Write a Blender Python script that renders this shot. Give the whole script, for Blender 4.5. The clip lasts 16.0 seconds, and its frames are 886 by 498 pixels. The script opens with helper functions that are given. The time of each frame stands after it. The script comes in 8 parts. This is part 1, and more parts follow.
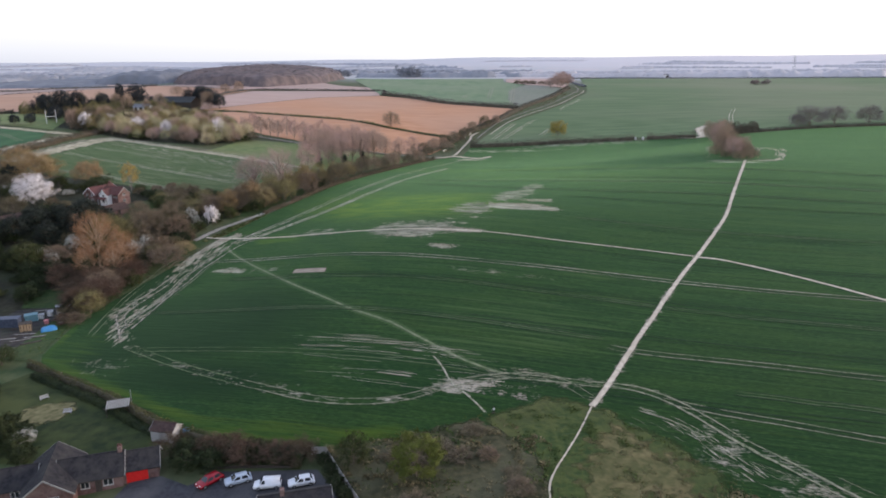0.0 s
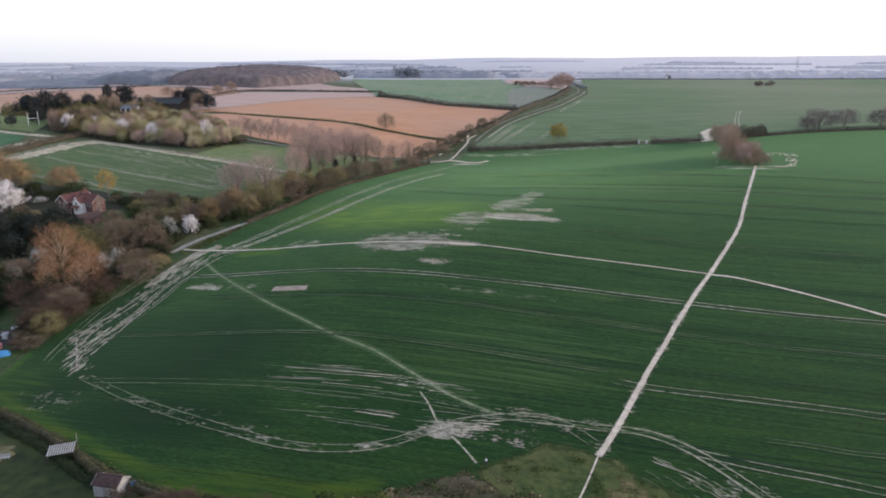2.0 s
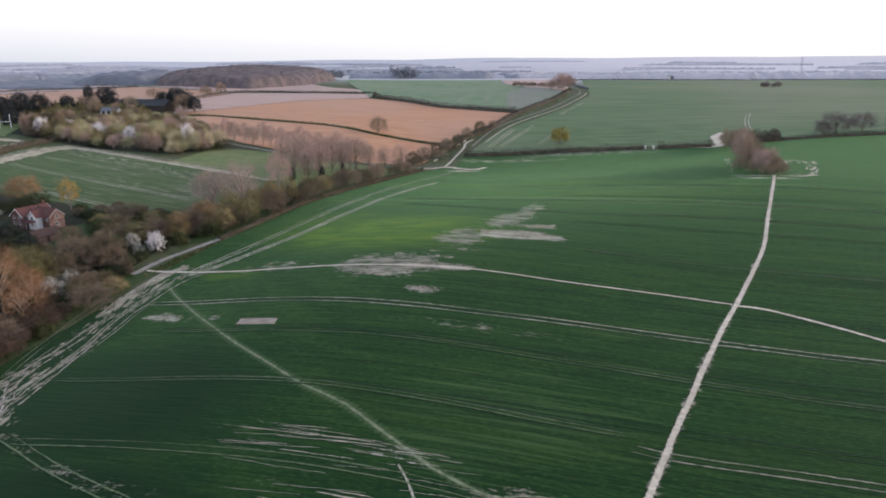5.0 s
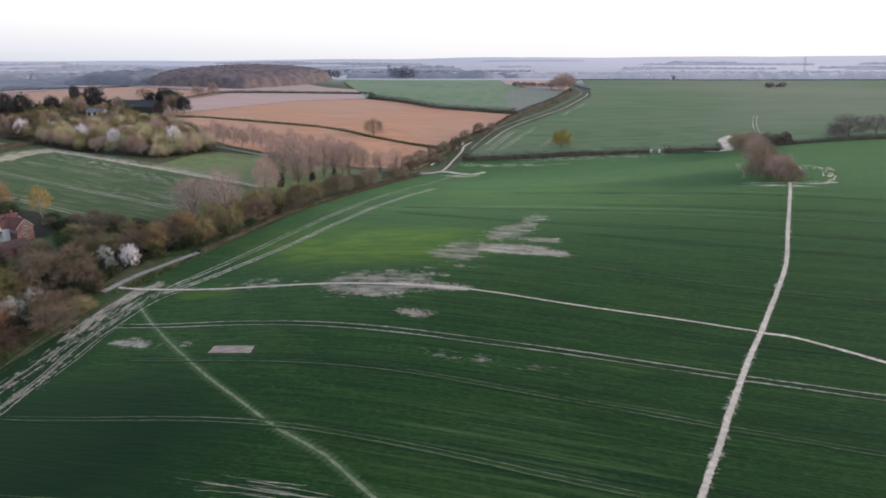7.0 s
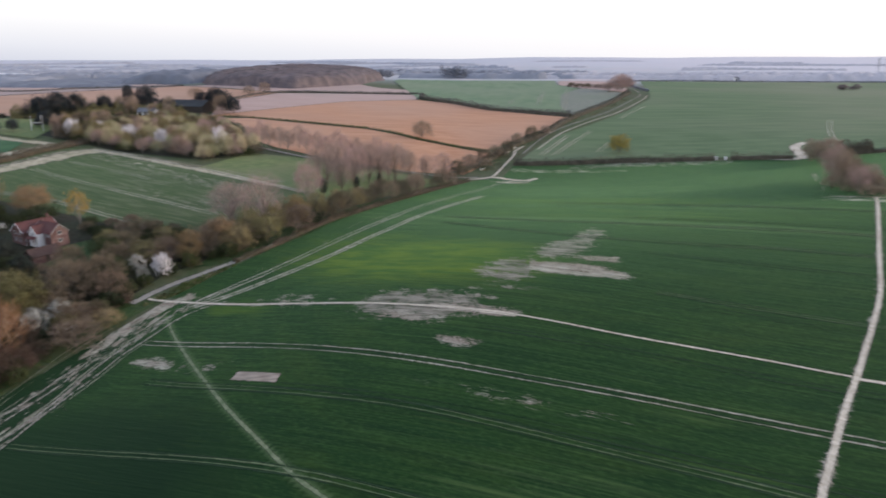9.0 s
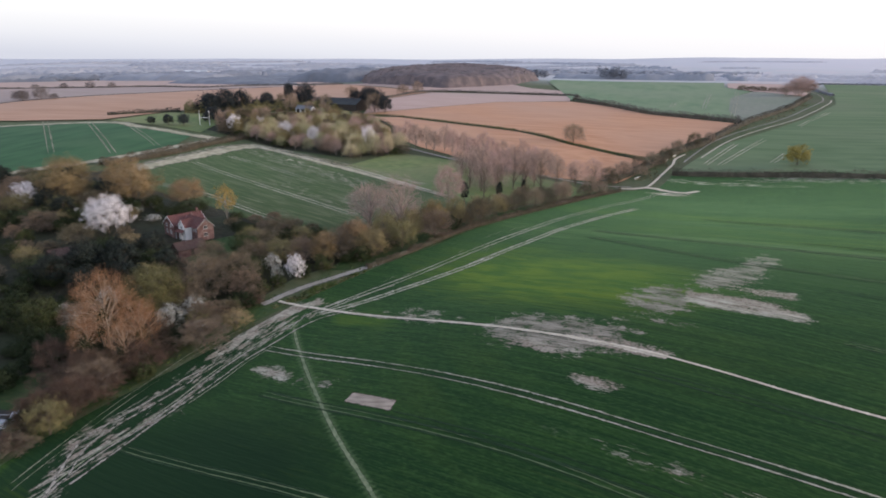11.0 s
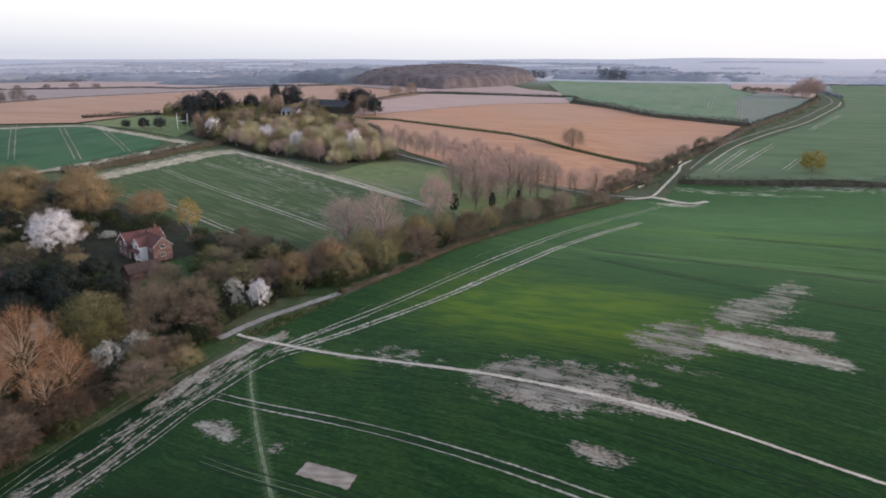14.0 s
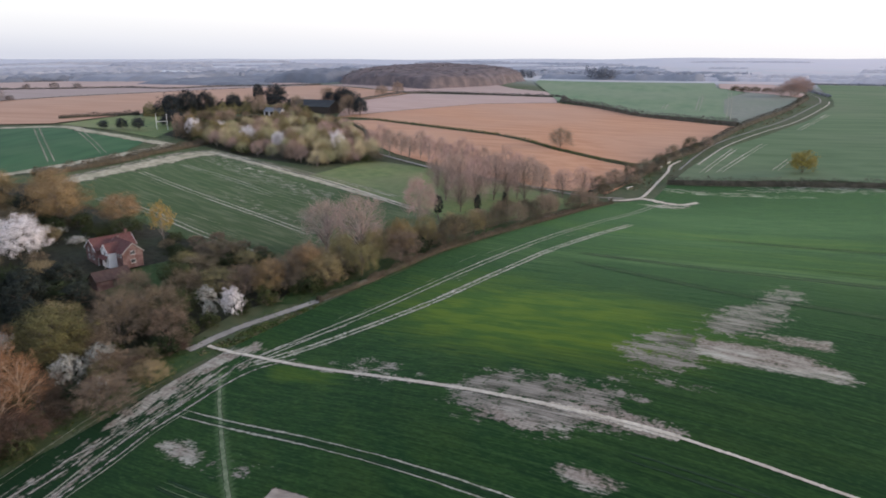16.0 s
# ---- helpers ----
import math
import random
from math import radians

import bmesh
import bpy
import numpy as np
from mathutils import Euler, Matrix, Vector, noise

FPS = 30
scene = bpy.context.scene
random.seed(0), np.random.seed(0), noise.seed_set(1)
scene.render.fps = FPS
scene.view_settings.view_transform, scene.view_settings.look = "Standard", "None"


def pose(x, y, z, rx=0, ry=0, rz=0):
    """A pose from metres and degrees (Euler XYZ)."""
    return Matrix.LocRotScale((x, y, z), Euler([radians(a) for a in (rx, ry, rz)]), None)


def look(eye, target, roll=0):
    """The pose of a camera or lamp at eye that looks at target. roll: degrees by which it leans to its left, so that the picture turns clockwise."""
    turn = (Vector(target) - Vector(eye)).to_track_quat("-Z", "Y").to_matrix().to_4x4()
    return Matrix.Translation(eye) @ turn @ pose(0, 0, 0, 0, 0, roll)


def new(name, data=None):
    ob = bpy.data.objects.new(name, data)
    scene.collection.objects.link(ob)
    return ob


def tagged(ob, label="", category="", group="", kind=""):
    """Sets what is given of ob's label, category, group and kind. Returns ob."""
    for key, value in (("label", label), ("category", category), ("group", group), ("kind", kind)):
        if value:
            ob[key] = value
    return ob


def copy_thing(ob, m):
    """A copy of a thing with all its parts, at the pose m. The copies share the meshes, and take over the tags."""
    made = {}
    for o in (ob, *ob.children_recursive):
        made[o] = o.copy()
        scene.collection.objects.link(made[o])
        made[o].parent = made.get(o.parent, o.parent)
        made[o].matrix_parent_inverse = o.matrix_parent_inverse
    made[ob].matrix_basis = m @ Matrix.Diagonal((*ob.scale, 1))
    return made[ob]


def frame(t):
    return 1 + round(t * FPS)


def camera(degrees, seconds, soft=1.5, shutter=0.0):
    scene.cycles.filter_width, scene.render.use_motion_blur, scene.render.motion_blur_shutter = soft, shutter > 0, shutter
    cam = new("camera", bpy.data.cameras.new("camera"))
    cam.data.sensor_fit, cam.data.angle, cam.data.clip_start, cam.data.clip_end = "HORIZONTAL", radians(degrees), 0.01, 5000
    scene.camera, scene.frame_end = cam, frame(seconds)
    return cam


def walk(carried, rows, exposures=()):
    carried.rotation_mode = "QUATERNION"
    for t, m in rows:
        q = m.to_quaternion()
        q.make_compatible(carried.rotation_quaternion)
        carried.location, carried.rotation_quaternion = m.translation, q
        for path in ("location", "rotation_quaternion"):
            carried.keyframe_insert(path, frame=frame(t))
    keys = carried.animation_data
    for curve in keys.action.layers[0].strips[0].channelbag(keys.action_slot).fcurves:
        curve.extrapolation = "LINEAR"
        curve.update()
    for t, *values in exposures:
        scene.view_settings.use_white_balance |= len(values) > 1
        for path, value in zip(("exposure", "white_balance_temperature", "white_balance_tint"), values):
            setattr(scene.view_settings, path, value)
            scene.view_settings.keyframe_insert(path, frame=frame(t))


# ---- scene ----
cam = camera(64.7, 16.0, 1.8, 0.35)
PATH = [
    (0, (-3.049, -7.293, 59.4), (-3.061, -5.364, 58.871), -0.5),
    (0.5, (-2.426, -3.263, 59.374), (-2.439, -1.334, 58.846), -0.4),
    (1, (-1.895, 0.768, 59.352), (-1.907, 2.697, 58.824), -0.4),
    (1.5, (-1.439, 4.744, 59.42), (-1.45, 6.673, 58.892), -0.4),
    (2, (-0.935, 8.848, 59.356), (-0.946, 10.777, 58.828), -0.4),
    (2.5, (-0.368, 12.763, 59.474), (-0.379, 14.692, 58.945), -0.4),
    (3, (-0.146, 16.709, 59.546), (-0.157, 18.637, 59.017), -0.4),
    (3.5, (0.266, 20.83, 59.427), (0.256, 22.759, 58.898), -0.4),
    (4, (0.772, 24.759, 59.364), (0.762, 26.688, 58.836), -0.4),
    (6.5, (2.122, 44.88, 59.64), (2.115, 46.808, 59.111), -0.3),
    (7, (2.339, 48.901, 59.688), (2.333, 50.83, 59.158), -0.3),
    (7.5, (2.465, 52.807, 59.853), (2.46, 54.735, 59.323), -0.4),
    (8, (2.834, 56.669, 59.941), (2.828, 58.597, 59.41), -0.4),
    (8.5, (2.93, 60.656, 60.0), (2.925, 62.584, 59.47), -0.3),
    (9, (2.9, 64.72, 59.95), (2.752, 66.643, 59.42), -0.2),
    (9.3, (2.83, 67.1, 59.92), (2.493, 68.999, 59.39), -0.1),
    (9.5, (2.76, 68.65, 59.9), (2.296, 70.522, 59.37), 0),
    (9.7, (2.69, 70.2, 59.9), (2.152, 72.052, 59.37), 0),
    (9.9, (2.62, 71.75, 59.9), (2.066, 73.597, 59.37), 0),
    (12, (1.976, 88.333, 59.967), (1.421, 90.18, 59.437), 0.0),
    (12.5, (1.479, 92.294, 59.866), (0.925, 94.142, 59.337), 0.0),
    (13, (0.875, 96.169, 59.914), (0.322, 98.016, 59.384), -0.0),
    (13.5, (0.197, 100.065, 59.885), (-0.356, 101.913, 59.355), -0.1),
    (14, (-0.445, 103.811, 59.691), (-0.997, 105.659, 59.162), -0.0),
    (14.5, (-0.96, 107.18, 59.32), (-1.511, 109.028, 58.791), -0.0),
    (15, (-1.034, 109.462, 59.132), (-1.585, 111.31, 58.603), 0.0),
    (15.5, (-0.839, 110.661, 59.19), (-1.389, 112.51, 58.661), 0.0),
    (15.8, (-0.7, 111.06, 59.17), (-1.249, 112.909, 58.641), 0),
    (15.9, (-0.65, 111.18, 59.14), (-1.19, 113.032, 58.611), 0),
    (16, (-0.605, 111.296, 59.108), (-1.129, 113.152, 58.579), 0),
]
walk(cam, [(t, look(eye, target, roll)) for t, eye, target, roll in PATH], [(0, 0.12, 6380, 11), (2, 0.08, 6380, 11), (4, 0.04, 6380, 11), (7.5, -0.02, 6380, 11), (16, -0.02, 6380, 11)])

# ---- world and light ----
world = bpy.data.worlds.new("dusk_sky")
scene.world = world
world.use_nodes = True
wn, wl = world.node_tree.nodes, world.node_tree.links
wn.clear()
SUN_AZ, SUN_EL = radians(78), radians(15)   # compass angle from +y towards +x
sky = wn.new("ShaderNodeTexSky")
sky.sky_type, sky.sun_disc = "NISHITA", False
sky.sun_elevation, sky.sun_rotation = SUN_EL, SUN_AZ
sky.dust_density, sky.air_density = 3.0, 1.2
bg_sky = wn.new("ShaderNodeBackground")
bg_sky.inputs["Strength"].default_value = 0.05
wl.new(sky.outputs[0], bg_sky.inputs["Color"])
# thin high cloud and haze: pale at the horizon, brightest towards the low sun, bluer overhead
tc = wn.new("ShaderNodeTexCoord")
dot = wn.new("ShaderNodeVectorMath")
dot.operation = "DOT_PRODUCT"
dot.inputs[1].default_value = (0.075, 0.0, 1.0)
wl.new(tc.outputs["Generated"], dot.inputs[0])
lift_n = wn.new("ShaderNodeMath")
lift_n.operation = "ADD"
lift_n.inputs[1].default_value = 0.05
wl.new(dot.outputs["Value"], lift_n.inputs[0])
ramp = wn.new("ShaderNodeValToRGB")
el = ramp.color_ramp.elements
el[0].position, el[0].color = 0.0, (0.68, 0.70, 0.785, 1)
el[1].position, el[1].color = 1.0, (0.40, 0.50, 0.76, 1)
for p, c in ((0.025, (0.82, 0.83, 0.885, 1)), (0.06, (0.95, 0.94, 0.96, 1)), (0.11, (1.0, 0.985, 0.985, 1)), (0.35, (0.80, 0.85, 1.02, 1))):
    e = el.new(p)
    e.color = c
wl.new(lift_n.outputs[0], ramp.inputs[0])
bg_haze = wn.new("ShaderNodeBackground")
bg_haze.inputs["Strength"].default_value = 1.0
wl.new(ramp.outputs[0], bg_haze.inputs["Color"])
add = wn.new("ShaderNodeAddShader")
wl.new(bg_sky.outputs[0], add.inputs[0])
wl.new(bg_haze.outputs[0], add.inputs[1])
wo = wn.new("ShaderNodeOutputWorld")
wl.new(add.outputs[0], wo.inputs[0])

sun = new("sun", bpy.data.lights.new("sun", "SUN"))
sun.data.energy, sun.data.angle, sun.data.color = 2.1, radians(14), (1.0, 0.83, 0.72)
sun.matrix_world = look((400 * math.sin(SUN_AZ) * math.cos(SUN_EL), 200 + 400 * math.cos(SUN_AZ) * math.cos(SUN_EL), 400 * math.sin(SUN_EL)), (0, 200, 0))


# ---- materials ----
def mat(name, c1, c2, scale=1.0, rough=0.9, c3=None, scale3=0.02, amount3=0.6, bump=0.0, stretch=(1, 1, 1), rot=0.0, island=0.0, random_tint=0.0, metal=0.0, spec=0.25, detail=5.0, lo=0.35, hi=0.65):
    """A rough surface of two colours mixed by fine noise, with a third in large soft areas."""
    m = bpy.data.materials.new(name)
    m.use_nodes = True
    n, l = m.node_tree.nodes, m.node_tree.links
    b = n["Principled BSDF"]
    b.inputs["Roughness"].default_value, b.inputs["Metallic"].default_value = rough, metal
    b.inputs["Specular IOR Level"].default_value = spec
    co = n.new("ShaderNodeTexCoord")
    mp = n.new("ShaderNodeMapping")
    mp.inputs["Rotation"].default_value = (0, 0, rot)
    mp.inputs["Scale"].default_value = stretch
    l.new(co.outputs["Object"], mp.inputs[0])
    n1 = n.new("ShaderNodeTexNoise")
    n1.inputs["Scale"].default_value, n1.inputs["Detail"].default_value = scale, detail
    l.new(mp.outputs[0], n1.inputs["Vector"])
    r1 = n.new("ShaderNodeMapRange")
    r1.inputs["From Min"].default_value, r1.inputs["From Max"].default_value = lo, hi
    l.new(n1.outputs[0], r1.inputs[0])
    mix = n.new("ShaderNodeMix")
    mix.data_type = "RGBA"
    mix.inputs["A"].default_value, mix.inputs["B"].default_value = (*c1, 1), (*c2, 1)
    l.new(r1.outputs[0], mix.inputs["Factor"])
    out = mix.outputs["Result"]
    if c3:
        n3 = n.new("ShaderNodeTexNoise")
        n3.inputs["Scale"].default_value, n3.inputs["Detail"].default_value = scale3, 3.0
        l.new(co.outputs["Object"], n3.inputs["Vector"])
        r3 = n.new("ShaderNodeMapRange")
        r3.inputs["From Min"].default_value, r3.inputs["From Max"].default_value = 0.42, 0.66
        r3.inputs["To Max"].default_value = amount3
        l.new(n3.outputs[0], r3.inputs[0])
        m3 = n.new("ShaderNodeMix")
        m3.data_type = "RGBA"
        m3.inputs["B"].default_value = (*c3, 1)
        l.new(r3.outputs[0], m3.inputs["Factor"])
        l.new(out, m3.inputs["A"])
        out = m3.outputs["Result"]
    if island or random_tint:
        hsv = n.new("ShaderNodeHueSaturation")
        l.new(out, hsv.inputs["Color"])
        val = n.new("ShaderNodeMath")
        val.operation = "MULTIPLY_ADD"
        geo, info = n.new("ShaderNodeNewGeometry"), n.new("ShaderNodeObjectInfo")
        l.new(geo.outputs["Random Per Island"], val.inputs[0])
        val.inputs[1].default_value, val.inputs[2].default_value = island, 1 - island / 2
        v2 = n.new("ShaderNodeMath")
        v2.operation = "MULTIPLY_ADD"
        l.new(info.outputs["Random"], v2.inputs[0])
        v2.inputs[1].default_value, v2.inputs[2].default_value = random_tint, 1 - random_tint / 2
        v3 = n.new("ShaderNodeMath")
        v3.operation = "MULTIPLY"
        l.new(val.outputs[0], v3.inputs[0])
        l.new(v2.outputs[0], v3.inputs[1])
        l.new(v3.outputs[0], hsv.inputs["Value"])
        h2 = n.new("ShaderNodeMath")
        h2.operation = "MULTIPLY_ADD"
        l.new(info.outputs["Random"], h2.inputs[0])
        h2.inputs[1].default_value, h2.inputs[2].default_value = -0.1 * random_tint, 0.5 + 0.05 * random_tint
        l.new(h2.outputs[0], hsv.inputs["Hue"])
        out = hsv.outputs[0]
    l.new(out, b.inputs["Base Color"])
    if bump:
        bn = n.new("ShaderNodeBump")
        bn.inputs["Strength"].default_value, bn.inputs["Distance"].default_value = 0.6, bump
        l.new(n1.outputs[0], bn.inputs["Height"])
        l.new(bn.outputs[0], b.inputs["Normal"])
    return m


def soft(m, gain=1.5, scale=1.1, spread=1.3):
    """Lets a worn or trodden surface thin out raggedly towards the edges of its mesh and at its weak places."""
    n, l = m.node_tree.nodes, m.node_tree.links
    at = n.new("ShaderNodeAttribute")
    at.attribute_name = "across"
    sep = n.new("ShaderNodeSeparateColor")
    l.new(at.outputs["Color"], sep.inputs[0])
    co = n.new("ShaderNodeTexCoord")
    t = n.new("ShaderNodeTexNoise")
    t.inputs["Scale"].default_value, t.inputs["Detail"].default_value = scale, 5.0
    l.new(co.outputs["Object"], t.inputs["Vector"])
    full = n.new("ShaderNodeMath")
    full.operation = "MULTIPLY_ADD"
    l.new(sep.outputs[0], full.inputs[0])
    full.inputs[1].default_value, full.inputs[2].default_value = -gain, gain - spread / 2
    weak = n.new("ShaderNodeMath")
    weak.operation = "SUBTRACT"
    l.new(full.outputs[0], weak.inputs[0])
    l.new(sep.outputs[1], weak.inputs[1])
    rag = n.new("ShaderNodeMath")
    rag.operation = "MULTIPLY_ADD"
    l.new(t.outputs[0], rag.inputs[0])
    rag.inputs[1].default_value = spread
    l.new(weak.outputs[0], rag.inputs[2])
    r = n.new("ShaderNodeMapRange")
    r.inputs["From Min"].default_value, r.inputs["From Max"].default_value = 0.25, 0.8
    l.new(rag.outputs[0], r.inputs[0])
    clear = n.new("ShaderNodeBsdfTransparent")
    mix = n.new("ShaderNodeMixShader")
    l.new(r.outputs[0], mix.inputs[0])
    l.new(clear.outputs[0], mix.inputs[1])
    l.new(n["Principled BSDF"].outputs[0], mix.inputs[2])
    l.new(mix.outputs[0], n["Material Output"].inputs["Surface"])
    return m


ROW = math.atan2(-0.30, 1.0)       # direction of the drilled rows in the big field
RU, RV = Vector((math.cos(ROW), math.sin(ROW))), Vector((-math.sin(ROW), math.cos(ROW)))


def crop_material(name="young_cereal_crop", row=ROW, thin_cover=False):
    """Winter cereal in drilled rows: dark green, thin and yellow where the mesh says so, chalky soil where it is bare."""
    m = bpy.data.materials.new(name)
    m.use_nodes = True
    n, l = m.node_tree.nodes, m.node_tree.links
    b = n["Principled BSDF"]
    b.inputs["Roughness"].default_value, b.inputs["Specular IOR Level"].default_value = 0.85, 0.06
    b.inputs["Sheen Weight"].default_value, b.inputs["Sheen Roughness"].default_value = 0.15 if thin_cover else 0.23, 0.3
    b.inputs["Sheen Tint"].default_value = (0.43, 0.86, 0.42, 1)
    co = n.new("ShaderNodeTexCoord")

    def noise_node(stretch, scale, detail=4.0, rot=-row):
        mp = n.new("ShaderNodeMapping")
        mp.vector_type = "TEXTURE"
        mp.inputs["Rotation"].default_value = (0, 0, -rot)
        mp.inputs["Scale"].default_value = (1 / stretch[0], 1 / stretch[1], 1)
        l.new(co.outputs["Object"], mp.inputs[0])
        t = n.new("ShaderNodeTexNoise")
        t.inputs["Scale"].default_value, t.inputs["Detail"].default_value = scale, detail
        l.new(mp.outputs[0], t.inputs["Vector"])
        return t.outputs[0]

    def rng(src, a, c, lo=0.0, hi=1.0):
        r = n.new("ShaderNodeMapRange")
        for k, v in (("From Min", a), ("From Max", c), ("To Min", lo), ("To Max", hi)):
            r.inputs[k].default_value = v
        l.new(src, r.inputs[0])
        return r.outputs[0]

    def blend(fac, a, c):
        x = n.new("ShaderNodeMix")
        x.data_type = "RGBA"
        l.new(fac, x.inputs["Factor"])
        for key, v in (("A", a), ("B", c)):
            if isinstance(v, tuple):
                x.inputs[key].default_value = (*v, 1)
            else:
                l.new(v, x.inputs[key])
        return x.outputs["Result"]

    def calc(op, a, c):
        x = n.new("ShaderNodeMath")
        x.operation = op
        for k, v in enumerate((a, c)):
            if isinstance(v, float):
                x.inputs[k].default_value = v
            else:
                l.new(v, x.inputs[k])
        return x.outputs[0]

    def off(src, amount):
        return calc("MULTIPLY", calc("SUBTRACT", src, 0.5), amount)

    streak = noise_node((0.035, 1.1), 1.0, 5.0)
    fine = noise_node((0.12, 3.0), 1.0, 3.0)
    broad = noise_node((0.012, 0.05), 1.0, 3.0)
    grain = noise_node((1.0, 1.0), 1.7, 5.0)
    band = noise_node((0.012, 0.30), 1.0, 3.0)
    drill = noise_node((0.006, 0.75), 1.0, 4.0)
    patchy = noise_node((0.10, 0.16), 1.0, 5.0)
    base = blend(rng(streak, 0.25, 0.75), (0.0108, 0.0345, 0.0088), (0.0222, 0.057, 0.0128))
    base = blend(rng(band, 0.44, 0.60, 0.0, 0.6), base, (0.0090, 0.031, 0.0095))
    base = blend(rng(fine, 0.35, 0.7, 0.0, 0.3), base, (0.0135, 0.047, 0.0138))
    base = blend(rng(broad, 0.45, 0.68, 0.0, 0.6), base, (0.039, 0.072, 0.0142))
    base = blend(rng(patchy, 0.40, 0.66, 0.0, 0.45), base, (0.0085, 0.031, 0.0105))
    base = blend(rng(drill, 0.55, 0.63, 0.0, 0.45), base, (0.006, 0.021, 0.0078))
    comb = noise_node((0.005, 1.7), 1.0, 3.0)
    base = blend(rng(comb, 0.54, 0.64, 0.0, 0.45), base, (0.034, 0.074, 0.020))
    base = blend(rng(comb, 0.46, 0.38, 0.0, 0.45), base, (0.0065, 0.022, 0.0075))
    base = blend(rng(grain, 0.48, 0.66, 0.0, 0.36), base, (0.007, 0.025, 0.0085))
    speck = noise_node((0.8, 2.6), 1.0, 4.0)
    base = blend(rng(speck, 0.52, 0.68, 0.0, 0.55), base, (0.036, 0.078, 0.021))
    base = blend(rng(speck, 0.47, 0.34, 0.0, 0.42), base, (0.0055, 0.019, 0.0065))
    if thin_cover:
        base = blend(rng(streak, 0.38, 0.66, 0.35, 0.68), base, (0.084, 0.092, 0.047))
        base = blend(rng(drill, 0.50, 0.64, 0.0, 0.35), base, (0.17, 0.168, 0.108))
    at = n.new("ShaderNodeAttribute")
    at.attribute_name = "cover"
    sep = n.new("ShaderNodeSeparateColor")
    l.new(at.outputs["Color"], sep.inputs[0])
    base = blend(rng(calc("ADD", at.outputs["Alpha"], off(broad, 0.5)), 1.02, 1.6), base, (0.0055, 0.020, 0.0075))
    worn = n.new("ShaderNodeAttribute")
    worn.attribute_name = "worn"
    wsep = n.new("ShaderNodeSeparateColor")
    l.new(worn.outputs["Color"], wsep.inputs[0])

    lush = rng(calc("ADD", sep.outputs[1], off(streak, 0.9)), 0.12, 0.95)
    base = blend(lush, base, blend(rng(band, 0.40, 0.60), (0.088, 0.128, 0.011), (0.042, 0.088, 0.012)))
    pale = rng(calc("ADD", sep.outputs[2], off(streak, 1.0)), 0.25, 1.0)
    base = blend(pale, base, (0.096, 0.146, 0.052))
    base = blend(rng(calc("ADD", wsep.outputs[2], calc("ADD", off(grain, 0.7), off(broad, 0.5))), 0.15, 1.0, 0.0, 0.6), base, (0.120, 0.170, 0.075))
    blot = noise_node((0.16, 0.42), 1.0, 6.0)
    drift = noise_node((0.03, 0.06), 1.0, 3.0)
    lump = noise_node((0.95, 0.20), 1.0, 5.0, 0.10)
    pocket = noise_node((0.9, 0.9), 0.42, 6.0, 0.2)
    soil = blend(rng(grain, 0.35, 0.65), (0.150, 0.112, 0.088), (0.31, 0.250, 0.200))
    cream = blend(rng(fine, 0.35, 0.65), (0.27, 0.236, 0.185), (0.45, 0.405, 0.325))
    mauve = blend(rng(calc("ADD", off(blot, 1.0), fine), 0.30, 0.72), (0.075, 0.062, 0.049), (0.31, 0.262, 0.215))
    # soft, thinly grown areas
    thin = rng(calc("ADD", wsep.outputs[1], calc("ADD", off(blot, 1.6), calc("ADD", off(grain, 1.5), calc("ADD", off(speck, 1.2), off(pocket, 1.6))))), 0.50, 0.84, 0.0, 0.92)
    base = blend(calc("MULTIPLY", thin, rng(wsep.outputs[1], 0.02, 0.3)), base, mauve)
    # churned wheel mud
    churn = rng(calc("ADD", wsep.outputs[0], calc("ADD", off(lump, 2.4), calc("ADD", off(pocket, 1.1), off(grain, 0.7)))), 0.40, 0.78)
    base = blend(calc("MULTIPLY", churn, rng(wsep.outputs[0], 0.03, 0.25)), base, blend(rng(pocket, 0.42, 0.6), cream, soil))
    rag = calc("ADD", off(streak, 0.6), calc("ADD", off(grain, 0.7), calc("ADD", off(blot, 1.5), calc("ADD", off(speck, 1.2), off(pocket, 0.8)))))
    bare = rng(calc("ADD", sep.outputs[0], rag), 0.36, 0.80)
    soil = blend(rng(calc("ADD", drift, off(blot, 0.8)), 0.42, 0.62), soil, cream)
    base = blend(calc("MULTIPLY", bare, rng(sep.outputs[0], 0.02, 0.25)), base, soil)
    l.new(base, b.inputs["Base Color"])
    bn = n.new("ShaderNodeBump")
    bn.inputs["Strength"].default_value, bn.inputs["Distance"].default_value = 0.4, 0.2
    l.new(calc("ADD", streak, calc("MULTIPLY", fine, 0.6)), bn.inputs["Height"])
    l.new(bn.outputs[0], b.inputs["Normal"])
    return m


M = {}
M["crop"] = crop_material()
M["crop_west"] = crop_material("thin_cereal_crop", math.atan2(-20, 46), True)
# haze put in as greyer greens, most of all in the third colour
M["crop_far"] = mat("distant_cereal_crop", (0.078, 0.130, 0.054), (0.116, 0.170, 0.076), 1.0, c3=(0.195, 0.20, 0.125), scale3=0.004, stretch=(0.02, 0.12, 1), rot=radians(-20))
M["crop_pale"] = mat("pale_cereal_crop", (0.115, 0.185, 0.095), (0.165, 0.225, 0.12), 1.0, c3=(0.19, 0.23, 0.14), scale3=0.008, stretch=(0.10, 0.02, 1))
M["crop_dark"] = mat("dense_cereal_crop", (0.021, 0.078, 0.029), (0.04, 0.11, 0.042), 0.5, c3=(0.058, 0.12, 0.05), scale3=0.03, stretch=(0.3, 0.05, 1))
